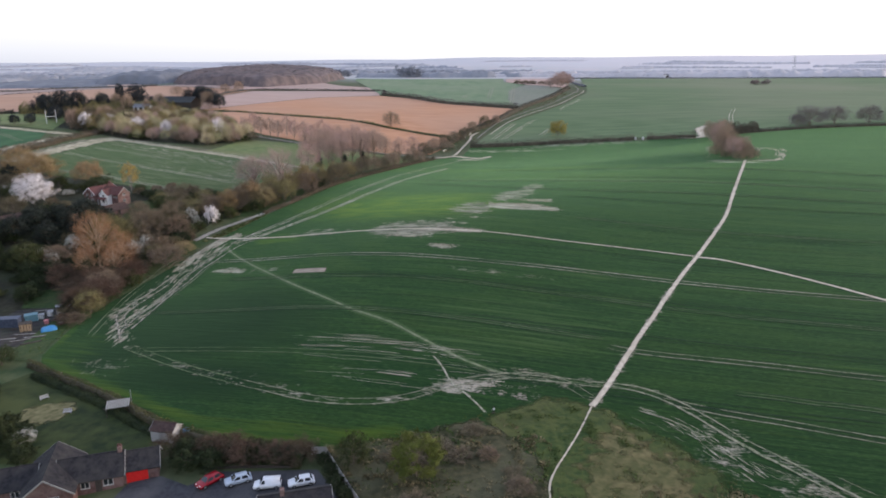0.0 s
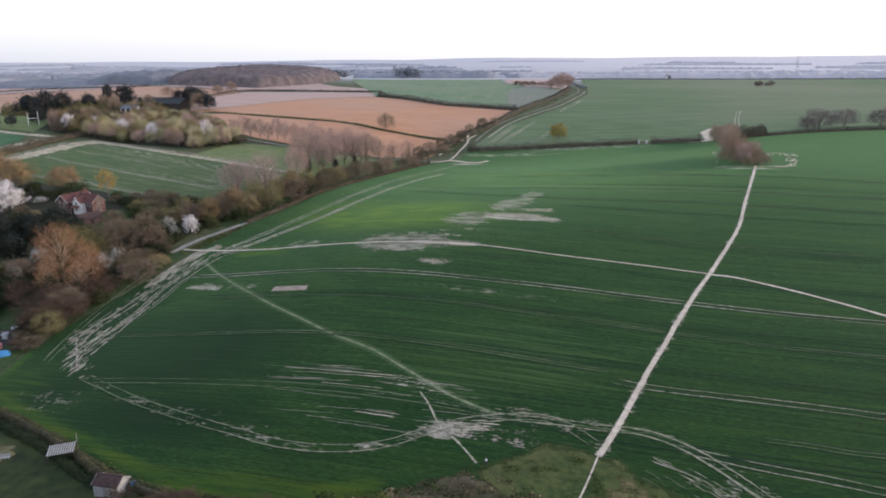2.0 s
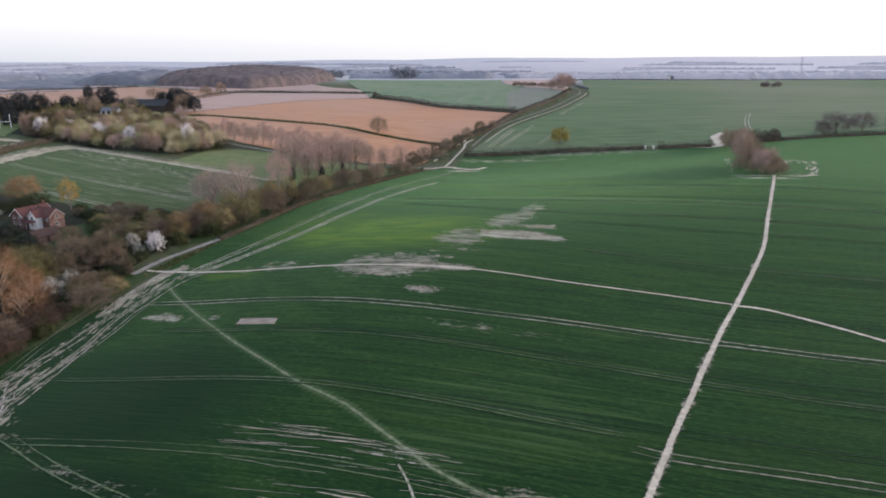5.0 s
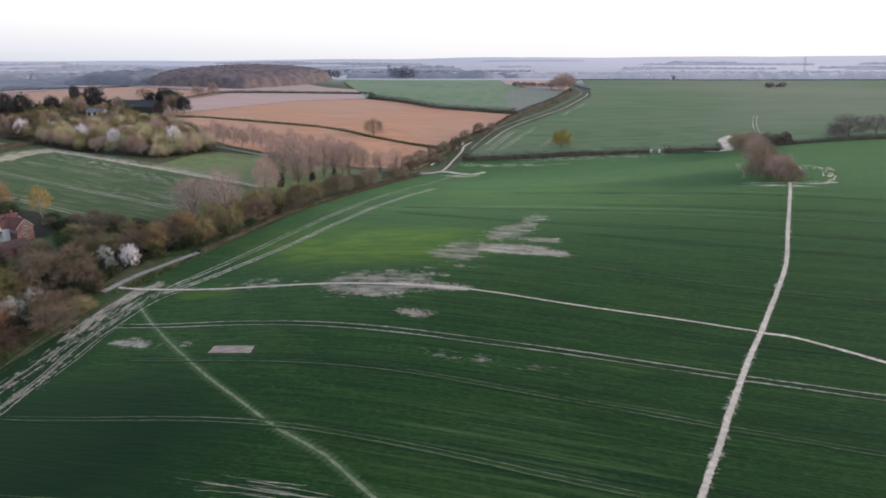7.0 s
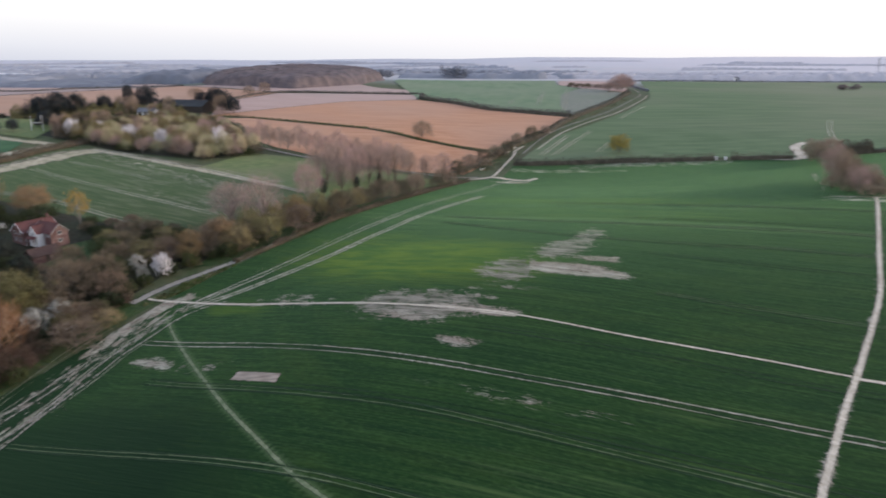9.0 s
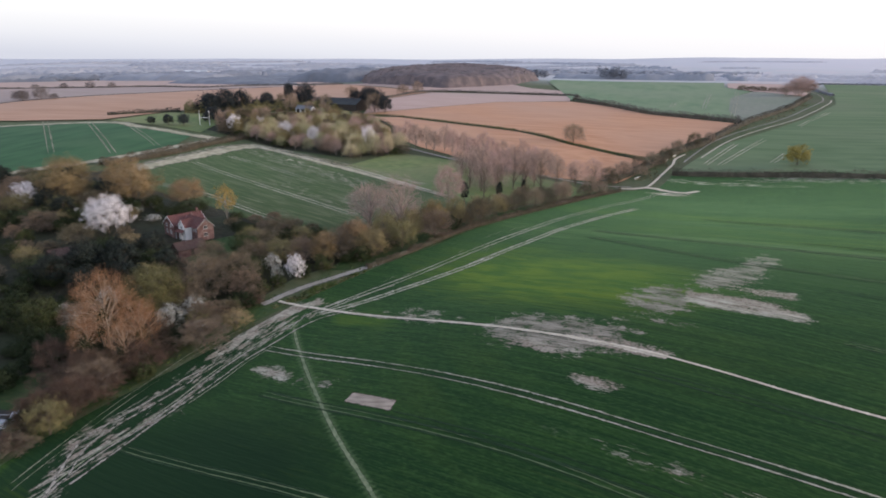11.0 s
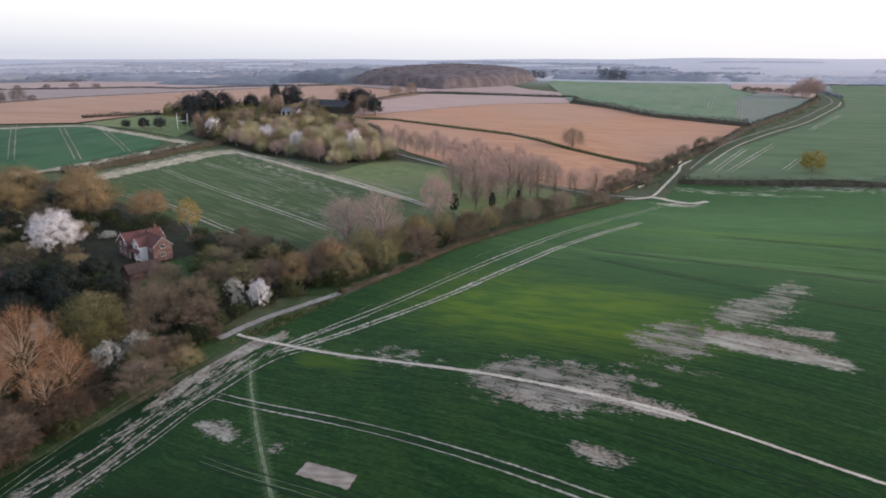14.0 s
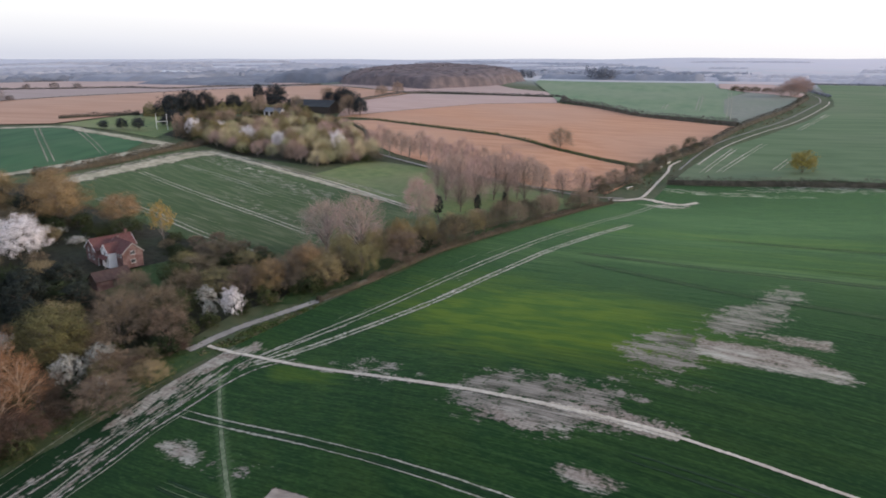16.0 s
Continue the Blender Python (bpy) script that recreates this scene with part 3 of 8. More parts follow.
def sheet(name, poly, step, lift, material, label, category="field", cover=None, fade=0.0):
    """A field laid on the land, cut to its outline; with fade, it thins out over that many metres towards its edge."""
    poly = [tuple(map(float, p)) for p in poly]
    xs = np.arange(min(p[0] for p in poly) - step, max(p[0] for p in poly) + step, step)
    ys = np.arange(min(p[1] for p in poly) - step, max(p[1] for p in poly) + step, step)
    gx, gy = np.meshgrid(xs, ys)
    ok = inside(gx, gy, poly)
    w = len(xs)
    four = ok[:-1, :-1] & ok[1:, :-1] & ok[:-1, 1:] & ok[1:, 1:]
    cut = np.zeros(four.shape, bool)
    cut |= (ok[:-1, :-1] | ok[1:, :-1] | ok[:-1, 1:] | ok[1:, 1:]) & ~four
    for (ax, ay), (bx, by) in zip(poly, poly[1:] + poly[:1]):
        k = int(math.hypot(bx - ax, by - ay) / (step * 0.3)) + 2
        for s in np.linspace(0, 1, k):
            i, j = int((ax + s * (bx - ax) - xs[0]) // step), int((ay + s * (by - ay) - ys[0]) // step)
            if 0 <= i < w - 1 and 0 <= j < len(ys) - 1:
                cut[j, i], four[j, i] = True, False
    jj, ii = np.nonzero(four)
    base = jj * w + ii
    faces = np.stack([base, base + 1, base + w + 1, base + w], 1)
    used, inv = np.unique(faces, return_inverse=True)
    vx, vy = list(gx.ravel()[used]), list(gy.ravel()[used])
    faces = inv.reshape(faces.shape).tolist()
    for j, i in zip(*np.nonzero(cut)):
        part_ = clip_cell(poly, xs[i], xs[i] + step, ys[j], ys[j] + step)
        if len(part_) >= 3:
            faces.append(list(range(len(vx), len(vx) + len(part_))))
            vx += [p[0] for p in part_]
            vy += [p[1] for p in part_]
    vx, vy = np.array(vx), np.array(vy)
    vz = ground_z(vx, vy) + lift
    ob = mesh_ob(name, np.stack([vx, vy, vz], 1).tolist(), faces, material, True)
    # one sheet, face up
    me = ob.data
    bm = bmesh.new()
    bm.from_mesh(me)
    bmesh.ops.remove_doubles(bm, verts=bm.verts, dist=0.02)
    down = [f for f in bm.faces if f.normal.z < 0]
    bmesh.ops.reverse_faces(bm, faces=down)
    bm.to_mesh(me)
    bm.free()
    if fade:
        outline = poly
        cover = lambda px, py: {"across": np.stack([1 - away(px, py, outline + outline[:1], fade) / fade, 0 * px, 0 * px, 0 * px + 1], 1)}
    if cover:
        co = np.empty(len(me.vertices) * 3)
        me.vertices.foreach_get("co", co)
        co = co.reshape(-1, 3)
        for key, values in cover(co[:, 0], co[:, 1]).items():
            me.color_attributes.new(key, "FLOAT_COLOR", "POINT").data.foreach_set("color", values.astype(np.float32).ravel())
    return tagged(ob, label, category, kind="structure")


FIELD = curve([(6, 410), (-6, 399), (-17, 379), (-32, 344), (-43, 320), (-53, 300), (-60.5, 280), (-72, 259), (-82, 238), (-87, 222), (-92, 203), (-97, 182), (-99, 165), (-98, 150),
               (-95, 138), (-80, 126.5), (-67, 117.5), (-54.5, 108.5), (-42, 100.6), (-31, 96.6), (-21.5, 95.5), (-12, 96.5), (-2, 99), (5, 98)], 4)
FIELD += [(9, 90), (10, 60), (330, 0), (340, 420), (262, 424), (205, 420), (168, 414), (147, 411), (120, 420), (79, 429), (58, 433), (12, 437)]

# bare or thin places: x, y, half length along the rows, half width across, strength
BARE = [(-47, 224.5, 10, 2.5, 0.45), (8, 174, 17, 2.2, 0.24), (1.5, 115.0, 6, 1.9, 0.8), (-4, 113.6, 5, 1.4, 0.7), (-30, 137, 10, 3.0, 0.08), (14, 119.5, 9, 2, 0.32)]
BARE += [(-80, 134, 7, 4, 0.18), (-35, 118, 8, 2.0, 0.22), (-52, 127, 9, 2.0, 0.22), (-20, 122, 14, 2.0, 0.14), (30, 422, 40, 4, 0.5), (80, 424, 40, 7, 0.48), (128, 306, 14, 3, 0.6),
         (10, 395, 9, 3, 0.9), (41, 93, 4, 10, 0.42), (52, 80, 7, 5, 0.5)]
# scars of bare soil: outline, strength; then areas where the crop is thin
SCARS = [([(12, 240.5), (20.3, 239.6), (28.6, 237.4), (36, 231.3), (35, 228.4), (25.8, 229.8), (16.7, 232.2), (12, 235)], 1.05), ([(21, 245.4), (28, 245.5), (35.3, 244.4), (35.3, 240.9), (27.5, 241)], 0.85),
         ([(-9.6, 197.4), (-5, 197), (0.3, 194), (-1.5, 192.8), (-7, 194.4)], 1.0), ([(-76, 199), (-73.4, 201.2), (-68, 199), (-63, 196.4), (-65.8, 193.8)], 0.8),
         ([(-9, 214.2), (-4, 212.6), (4, 209.6), (8.5, 207.2), (5, 206.4), (-2, 208.2), (-9, 210.6)], 1.0), ([(-24.5, 208), (-17, 205.6), (-9.3, 203.3), (-8, 206.5), (-14, 209.5), (-23, 212)], 0.62)]
THIN = [([(-28.6, 213.8), (-28.2, 219.8), (-23.4, 224.3), (-16.8, 222.9), (-7.6, 221.4), (-1.6, 219), (3.2, 216.4), (-1, 213), (8, 207.6), (0, 206.5), (-8, 206.8), (-9.5, 203.5), (-17, 205.6), (-23.4, 207.8)], 0.9),
        ([(13, 246.5), (15, 253), (19.1, 260), (25.2, 263.5), (31, 276), (35.5, 272), (33, 262), (29, 254), (26, 247), (18.8, 243.6)], 0.92), ([(-2.2, 233.6), (1.5, 242), (7, 244.4), (13, 243.4), (13.6, 236.4), (11, 228), (3, 226.4)], 0.88),
        ([(-56, 228.7), (-48.2, 230), (-42, 226.6), (-37.4, 219.6), (-52, 222.8)], 0.62), ([(-64, 197), (-57, 195.4), (-49, 192.4), (-52, 190.8), (-64, 193.8)], 0.6), ([(-3, 222.6), (3, 223.6), (13, 222.8), (12, 221), (2, 221.4)], 0.66)]


PATH_EAST = [(22.8, 106.6), (26.2, 112.2), (30.6, 120.2), (36.7, 131.6), (40.6, 138.6), (44.5, 145.3), (50, 155.2), (57, 167.2), (62.5, 176.4), (68.1, 185.2), (75, 196.5), (82, 208), (91.3, 224), (102.3, 247), (110.5, 264), (118.7, 281), (126.4, 297), (133.2, 311.5)]
# wheel ruts and mud along the field's western edge
RUT_OUTER = [(-65, 231), (-72, 226.5), (-75.5, 220), (-78, 210), (-79.8, 203), (-80.5, 194), (-81.7, 184), (-82.2, 175), (-82.4, 166), (-82.6, 156)]
RUT_INNER = [(-61, 247), (-75.8, 230.6), (-78.2, 222), (-80.3, 213), (-82, 204), (-83, 195), (-83, 186), (-83.7, 174), (-84.8, 165), (-84.5, 156), (-82.8, 149.8)]
MUD_BAND = [(-78.5, 235.4), (-82.5, 230), (-86, 222), (-87.2, 213), (-87.4, 204)]
MUD_LADDER = [(-86, 199), (-88.2, 194), (-88.8, 188), (-90, 181), (-91.3, 172), (-90.6, 166), (-86, 157), (-82, 149)]
MUD_FAINT = [(-90, 220), (-92.3, 212), (-93.8, 203), (-94.3, 192), (-94.6, 181), (-93.2, 165), (-91.5, 153)]
PATH_ROWS = [(-89, 234.5), (-82, 232.8), (-75, 231.3), (-59, 226.5), (-44, 222), (-29, 217.6), (-14, 213.2), (0, 209.3), (7, 207.2)]
PATH_SLANT = [(-79, 223.5), (-71, 211), (-58.4, 193), (-45, 175.3), (-34, 162.6), (-26.3, 154), (-17.4, 146), (-12.6, 140.4), (-1.1, 126.3), (7.3, 119)]
HEADLAND = [(-75, 230.5), (-66.8, 242), (-57.7, 255), (-48.6, 272.4), (-38.2, 295.3), (-25.8, 325.2), (-13.4, 352.9), (-2, 376.3), (6.4, 396.3)]
SWATH = [(-78.3, 144.5), (-75, 142.2), (-63, 133), (-53.8, 126.9), (-45.3, 121.7), (-37.7, 117.5), (-30.6, 113.6), (-23, 111), (-16, 110.3), (-10.1, 111.3), (-4.7, 114), (0.9, 116.4), (7.2, 117.6), (12.4, 118.1), (16, 117.4), (19.2, 115.2), (23.2, 109.5)]
SWATH_EAST = [(5.2, 119.6), (11.4, 118.3), (19.5, 116.8), (24.4, 115.5), (29.3, 114.7), (33.8, 112.8), (38.3, 108.2), (41.9, 102.2), (44.9, 96.2), (47.5, 92.3), (50.3, 88.1), (58, 76)]
INNER = [(-75.1, 142.5), (-55.5, 138.7), (-36.1, 133.8), (-23.8, 130.3), (-12.1, 126.3), (-5.4, 123.9), (5.2, 119.6)]


def away(x, y, pts, reach=12.0):
    """How far each place is from a line of points, up to reach."""
    line = np.array(curve(pts, 2.0))
    out = np.full(x.shape, reach)
    near = (x > line[:, 0].min() - reach) & (x < line[:, 0].max() + reach) & (y > line[:, 1].min() - reach) & (y < line[:, 1].max() + reach)
    px, py = x[near], y[near]
    best = np.full(px.shape, reach)
    for (ax, ay), (bx, by) in zip(line, line[1:]):
        dx, dy = bx - ax, by - ay
        t = np.clip(((px - ax) * dx + (py - ay) * dy) / (dx * dx + dy * dy + 1e-9), 0, 1)
        best = np.minimum(best, np.hypot(px - ax - t * dx, py - ay - t * dy))
    out[near] = best
    return out


def ripple(x, y, sx, sy, seed):
    """Smooth uneven waves between 0 and 1."""
    v = np.sin(x * sx + 1.3 * np.sin(y * sy * 0.7 + seed)) + np.sin(y * sy + 1.7 * np.sin(x * sx * 0.6 + seed * 2)) + np.sin((x * sx + y * sy) * 1.9 + seed * 3)
    return np.clip(0.5 + v / 4.5, 0, 1)


def field_cover(x, y):
    """Cover, red: bare; green: lush yellow growth; blue: pale growth. Worn, red: churned; green: thin; blue: trodden."""
    bare, lush, pale = np.zeros(x.shape), np.zeros(x.shape), np.zeros(x.shape)

    def spot(cx, cy, a, b, turn=ROW):
        u = (x - cx) * math.cos(turn) + (y - cy) * math.sin(turn)
        v = -(x - cx) * math.sin(turn) + (y - cy) * math.cos(turn)
        return np.clip(1.55 - np.sqrt((u / a) ** 2 + (v / b) ** 2) * 1.1, 0, 1)

    def area(poly, edge):
        d = away(x, y, poly + poly[:1])
        return np.clip(0.55 + np.where(inside(x, y, poly), d, -d) / edge, 0, 1)
    for cx, cy, a, b, s in BARE:
        bare = np.maximum(bare, s * spot(cx, cy, a, b))
    for outline, s in SCARS:
        bare = np.maximum(bare, s * area(outline, 2.6))
    # churned headland, and the worn fringes of paths and tracks
    churn, thin = np.zeros(x.shape), np.zeros(x.shape)
    for line, half, s in ((MUD_BAND, 3.0, 1.0), (MUD_LADDER, 2.8, 0.74), (RUT_INNER[1:9], 2.0, 0.58), ([(-82, 226), (-82.5, 215), (-84, 203), (-85, 194)], 2.6, 0.62), ([(-85.6, 172), (-87, 164), (-84.6, 155), (-82, 149)], 2.4, 0.66)):
        d = away(x, y, line)
        churn = np.maximum(churn, s * np.clip(1.35 - d / half, 0, 1) * (0.62 + 0.38 * ripple(x, y, 0.3, 0.15, half)))
    churn = np.maximum(churn, 0.20 * spot(-82, 136, 9, 4))
    for cx, cy, a, b, s in ((30, 268, 5, 10, 0.5), (4, 113, 12, 3, 0.4), (16, 112, 10, 5, 0.25)):
        thin = np.maximum(thin, s * spot(cx, cy, a, b))
    for outline, s in THIN:
        thin = np.maximum(thin, s * area(outline, 5.0))
    for line, half, s in ((PATH_EAST, 1.0, 0.62), (PATH_ROWS, 0.9, 0.6), (SWATH, 1.6, 0.40), (SWATH_EAST, 1.4, 0.36), ([(-75, 228), (-63, 238), (-46, 259), (-33, 285), (-22, 311), (-2, 352)], 1.4, 0.5)):
        d = away(x, y, line)
        bare = np.maximum(bare, s * np.clip(1.5 - d / half, 0, 1) * (0.5 + 0.5 * ripple(x, y, 0.31, 0.27, half * 5)))
    tread = 0.95 * np.clip(1.5 - away(x, y, PATH_SLANT) / 0.75, 0, 1)
    for cx, cy, a, b, s in ((-18, 250, 36, 19, 1.05), (0, 243, 20, 14, 0.9), (30, 330, 70, 10, 0.45), (-36, 272, 20, 14, 0.5), (-20, 99, 40, 3, 0.4), (-93, 140, 8, 14, 0.3), (40, 300, 60, 14, 0.35), (-60, 224, 10, 4, 0.6)):
        lush = np.maximum(lush, s * spot(cx, cy, a, b))
    for line, half, s in (([(-99, 160), (-97.5, 148), (-95, 140), (-80, 128.5), (-67, 119.5), (-54, 110.6), (-42, 103.6), (-31, 100), (-12, 101)], 2.0, 0.5),):
        lush = np.maximum(lush, s * np.clip(1.3 - away(x, y, line) / half, 0, 1))
    for cx, cy, a, b, s in ((40, 286, 110, 6, 0.55), (60, 310, 120, 7, 0.36), (30, 360, 90, 20, 0.34), (150, 380, 90, 30, 0.16), (230, 330, 60, 60, 0.12), (-30, 300, 20, 14, 0.36), (70, 340, 190, 75, 0.14), (60, 270, 60, 20, 0.2), (160, 230, 80, 70, 0.14), (10, 140, 26, 22, 0.34), (30, 160, 36, 34, 0.18)):
        pale = np.maximum(pale, s * spot(cx, cy, a, b))
    one = np.ones(x.shape)
    # alpha over 1: the thickest, darkest crop
    thick = 1 + 0.75 * np.maximum.reduce([spot(-68, 158, 32, 22), 0.7 * spot(-56, 126, 22, 9), 0.8 * spot(-84, 141, 14, 9), 0.7 * spot(-88, 190, 10, 40, 0.0)])
    return {"cover": np.stack([bare, lush, pale, thick], 1), "worn": np.stack([churn, thin, tread, one], 1)}


sheet("field", FIELD, 1.0, 0.25, M["crop"], "big green cereal field with drilled rows and bare chalky patches", cover=field_cover)
WEST = [(-206, 411), (-134, 380), (-72, 342), (-84, 312), (-95, 272), (-149, 294), (-206, 313), (-218, 336), (-215.5, 360), (-215, 392)]


def west_cover(x, y):
    """The same for the western field: pale worn headlands along its upper side and its far end."""
    bare, thin = np.zeros(x.shape), np.zeros(x.shape)
    for line, half, s in (([(-204, 408), (-180, 403), (-155, 390.5), (-130, 379)], 3.0, 0.75),
                          ([(-130, 379), (-103, 363.5), (-79, 349.5)], 2.2, 0.6), ([(-200, 398), (-176, 390), (-150, 378)], 2.5, 0.4)):
        d = away(x, y, line)
        bare = np.maximum(bare, s * np.clip(1.5 - d / half, 0, 1) * (0.55 + 0.45 * ripple(x, y, 0.21, 0.17, half)))
    for line, half, s in (([(-206, 411), (-210, 388), (-212, 362), (-214, 336)], 8.0, 0.95), ([(-203, 404), (-180, 398), (-150, 384)], 5.0, 0.6), ([(-188, 392), (-150, 372), (-115, 352)], 9.0, 0.5), ([(-150, 340), (-110, 320)], 7.0, 0.36), ([(-110, 330), (-92, 300)], 8.0, 0.45)):
        thin = np.maximum(thin, s * np.clip(1.3 - away(x, y, line, 20.0) / half, 0, 1))
    zero, one = np.zeros(x.shape), np.ones(x.shape)
    return {"cover": np.stack([bare, zero, zero, one], 1), "worn": np.stack([zero, thin, zero, one], 1)}


sheet("field", WEST, 2, 0.22, M["crop_west"], "thin green cereal field with pale wheel lines beyond the lane", cover=west_cover)
sheet("field", [(-420, 352), (-317, 428), (-241, 413), (-226, 372), (-233, 337), (-252, 306), (-300, 280), (-420, 250)], 12, 0.3, M["crop_dark"], "dense dark green cereal field with tramlines")
sheet("field", [(-138, 383), (-127, 424), (-92, 418), (-37, 402), (-21, 386), (-40, 352), (-56, 330), (-74, 350)], 8, 0.2, M["paddock"], "yellow-green grass paddock beside the bare trees", "paddock")
sheet("field", [(-185, 518), (-162, 526), (-78, 497), (-44, 475), (-20, 469), (-2, 464), (-4, 440), (-13, 414), (-40, 411), (-82, 420), (-118, 440), (-142, 462)], 12, 0.3, M["pink"], "narrow strip of pink tilled soil below a ditch")
sheet("field", [(-190, 530), (-162, 531), (-78, 502), (-44, 480), (-20, 474), (-1, 470), (13, 492), (34, 532), (52, 572), (54, 579), (-2, 606), (-40, 650), (-66, 668), (-120, 640)], 12, 0.35, M["pink"], "wide pink tilled field sloping up from the lane")
sheet("field", [(-190, 532), (-120, 641), (-66, 670), (-71, 716), (-130, 716), (-197, 705), (-214, 612)], 14, 0.4, M["pink_grey"], "greyish pink stubble strip at the top of the slope")
sheet("field", [(-330, 803), (-262, 760), (-206, 716), (-130, 726), (-72, 726), (-60, 700), (-62, 760), (-120, 800), (-148, 840), (-200, 770), (-300, 812)], 14, 0.5, M["pink_grey"], "greyish brown plough below the wood")
sheet("field", [(-66, 678), (-2, 610), (55, 587), (54, 640), (63, 735), (88, 826), (70, 900), (80, 1040), (-130, 1020), (-120, 916)], 22, 0.7, M["crop_pale"], "pale green hill field with two wheel lines")
sheet("field", [(57, 589), (82, 628), (108, 695), (122, 764), (108, 800), (90, 826), (62, 735), (53, 640)], 12, 0.75, M["grey_green"], "thin grey-green corner of the hill field")
sheet("field", [(91, 828), (110, 802), (124, 768), (136, 800), (142, 1020), (84, 1035), (73, 900)], 14, 0.72, M["pink_grey"], "pale brown bare corner behind the hill trees")
sheet("field", [(15, 446), (75, 444), (120, 428), (150, 420), (210, 427), (262, 431), (420, 440), (900, 560), (900, 900), (575, 985), (398, 1010), (192, 1040), (152, 800), (146, 752), (136, 702), (101, 612), (75, 563), (62, 541), (44, 513), (31, 488), (22, 466)], 16, 0.4, M["crop_far"], "wide green cereal field rising to the skyline")
sheet("field", [(-370, 418), (-322, 436), (-312, 490), (-290, 520), (-250, 560), (-214, 614), (-200, 706), (-330, 800), (-380, 738), (-414, 686), (-435, 648), (-465, 606), (-485, 560), (-488, 530), (-480, 470), (-430, 412)], 16, 0.6, M["brown"], "broad bare brown field beyond the copse")
sheet("field", [(-332, 803), (-382, 739), (-416, 687), (-437, 649), (-467, 607), (-487, 561), (-490, 530), (-482, 470), (-432, 410), (-800, 400), (-800, 640), (-643, 675), (-613, 688), (-556, 709), (-517, 730), (-453, 720), (-420, 764)], 16, 0.62, M["lilac"], "greyish lilac stubble field beyond the brown plough")
sheet("field", [(-330, 806), (-420, 767), (-453, 724), (-517, 734), (-556, 713), (-613, 692), (-643, 679), (-800, 644), (-1500, 900), (-1200, 1250), (-560, 1000)], 30, 0.9, M["pink_grey"], "far pale brown plough land")
sheet("field", [(-26, 97), (-17, 98), (-10, 99.4), (-4.9, 101.6), (1.5, 103.6), (6.6, 99.8), (10, 94.5), (12.4, 89), (12.5, 60), (-14, 60), (-18, 83), (-25, 95)], 1.5, 0.32, M["scrub_floor"], "rough bank of dead grass and brambles", "scrubland", fade=4.0)
sheet("field", [(2, 104.4), (8.3, 107.4), (14.4, 110.5), (22, 109.6), (27.4, 104), (32.7, 99), (36, 93), (39, 86.5), (48, 70), (54, 58), (9, 58), (9.4, 89), (7.6, 94), (4, 99)], 1.5, 0.30, M["rough"], "rough yellow-green grass beside the footpath", "grassland", fade=6.0)
sheet("lawn", [(-98, 128), (-94, 134), (-80, 124), (-67, 115), (-56, 107), (-50, 99), (-70, 97), (-90, 98)], 4, 0.12, M["lawn"], "worn garden lawn with bare yellow patches", "lawn")
sheet("lawn", [(-133, 247), (-112, 250), (-110, 268), (-123, 273), (-134, 257)], 4, 0.16, M["verge"], "green lawn beside the brick house", "lawn")
sheet("driveway", [(-56, 80), (-54, 90.5), (-49.5, 91.6), (-44, 88.5), (-40, 91.8), (-33, 91.2), (-24, 90.8), (-19.5, 84), (-19, 76), (-40, 74)], 3, 0.1, M["asphalt"], "dark asphalt parking court beside the bungalow", "driveway")
sheet("verge", [(-102, 158), (-100, 182), (-96, 200), (-92, 218), (-95, 236), (-92, 250), (-82, 264), (-70, 290), (-84, 310), (-101, 279), (-145, 301), (-212, 329), (-250, 303), (-262, 236), (-200, 190), (-150, 170)], 6, 0.08, M["litter"], "leaf litter under the thicket, darkened for the shade there", "undergrowth")
sheet("verge", [(-254, 434), (-186, 410), (-145, 403), (-127, 425), (-150, 464), (-180, 516), (-214, 514), (-264, 478)], 10, 0.1, M["litter"], "leaf litter under the copse, darkened for the shade there", "undergrowth")
sheet("verge", [(-106, 140), (-98, 140), (-101, 165), (-99, 182), (-94, 203), (-89, 222), (-84, 237), (-92, 238), (-100, 222), (-108, 182)], 5, 0.12, M["verge"], "grass verge under the hedgerow trees", "verge")
sheet("verge", [(-74, 259), (-61, 278), (-53, 300), (-32, 344), (-16, 380), (-6, 400), (4, 408), (-8, 406), (-22, 382), (-44, 340), (-60, 308), (-80, 276), (-86, 256)], 5, 0.12, M["verge"], "grass verge between lane trees and crop", "verge")


# ---- paths, tracks and streaks ----
def ribbon(store, pts, halves, weak):
    """One ragged band along the points: two edges and a middle line, with how far out and how weak each place is."""
    verts, faces, across = store
    first = len(verts)
    for i, (x, y) in enumerate(pts):
        a, b = Vector(pts[max(i - 1, 0)]), Vector(pts[min(i + 1, len(pts) - 1)])
        d = (b - a).normalized() if (b - a).length else Vector((1, 0))
        nrm = Vector((-d.y, d.x))
        for s, h in ((1, halves[i][0]), (0, 0), (-1, halves[i][1])):
            q = Vector((x, y)) + nrm * s * h
            verts.append((q.x, q.y))
            across.append((abs(s), weak[i], 0.0, 1.0))
        if i:
            k = first + 3 * i
            faces += [(k - 3, k - 2, k + 1, k), (k - 2, k - 1, k + 2, k + 1)]


def lay(name, store, lift, rise, material, label, category, kind):
    """Puts the bands of a store on the land."""
    verts, faces, across = store
    v = np.array(verts)
    z = ground_z(v[:, 0], v[:, 1]) + lift + np.linspace(0, rise, len(v))
    ob = mesh_ob(name, np.column_stack([v, z]).tolist(), faces, material)
    ob.data.color_attributes.new("across", "FLOAT_COLOR", "POINT").data.foreach_set("color", np.array(across, np.float32).ravel())
    return tagged(ob, label, category, kind=kind)


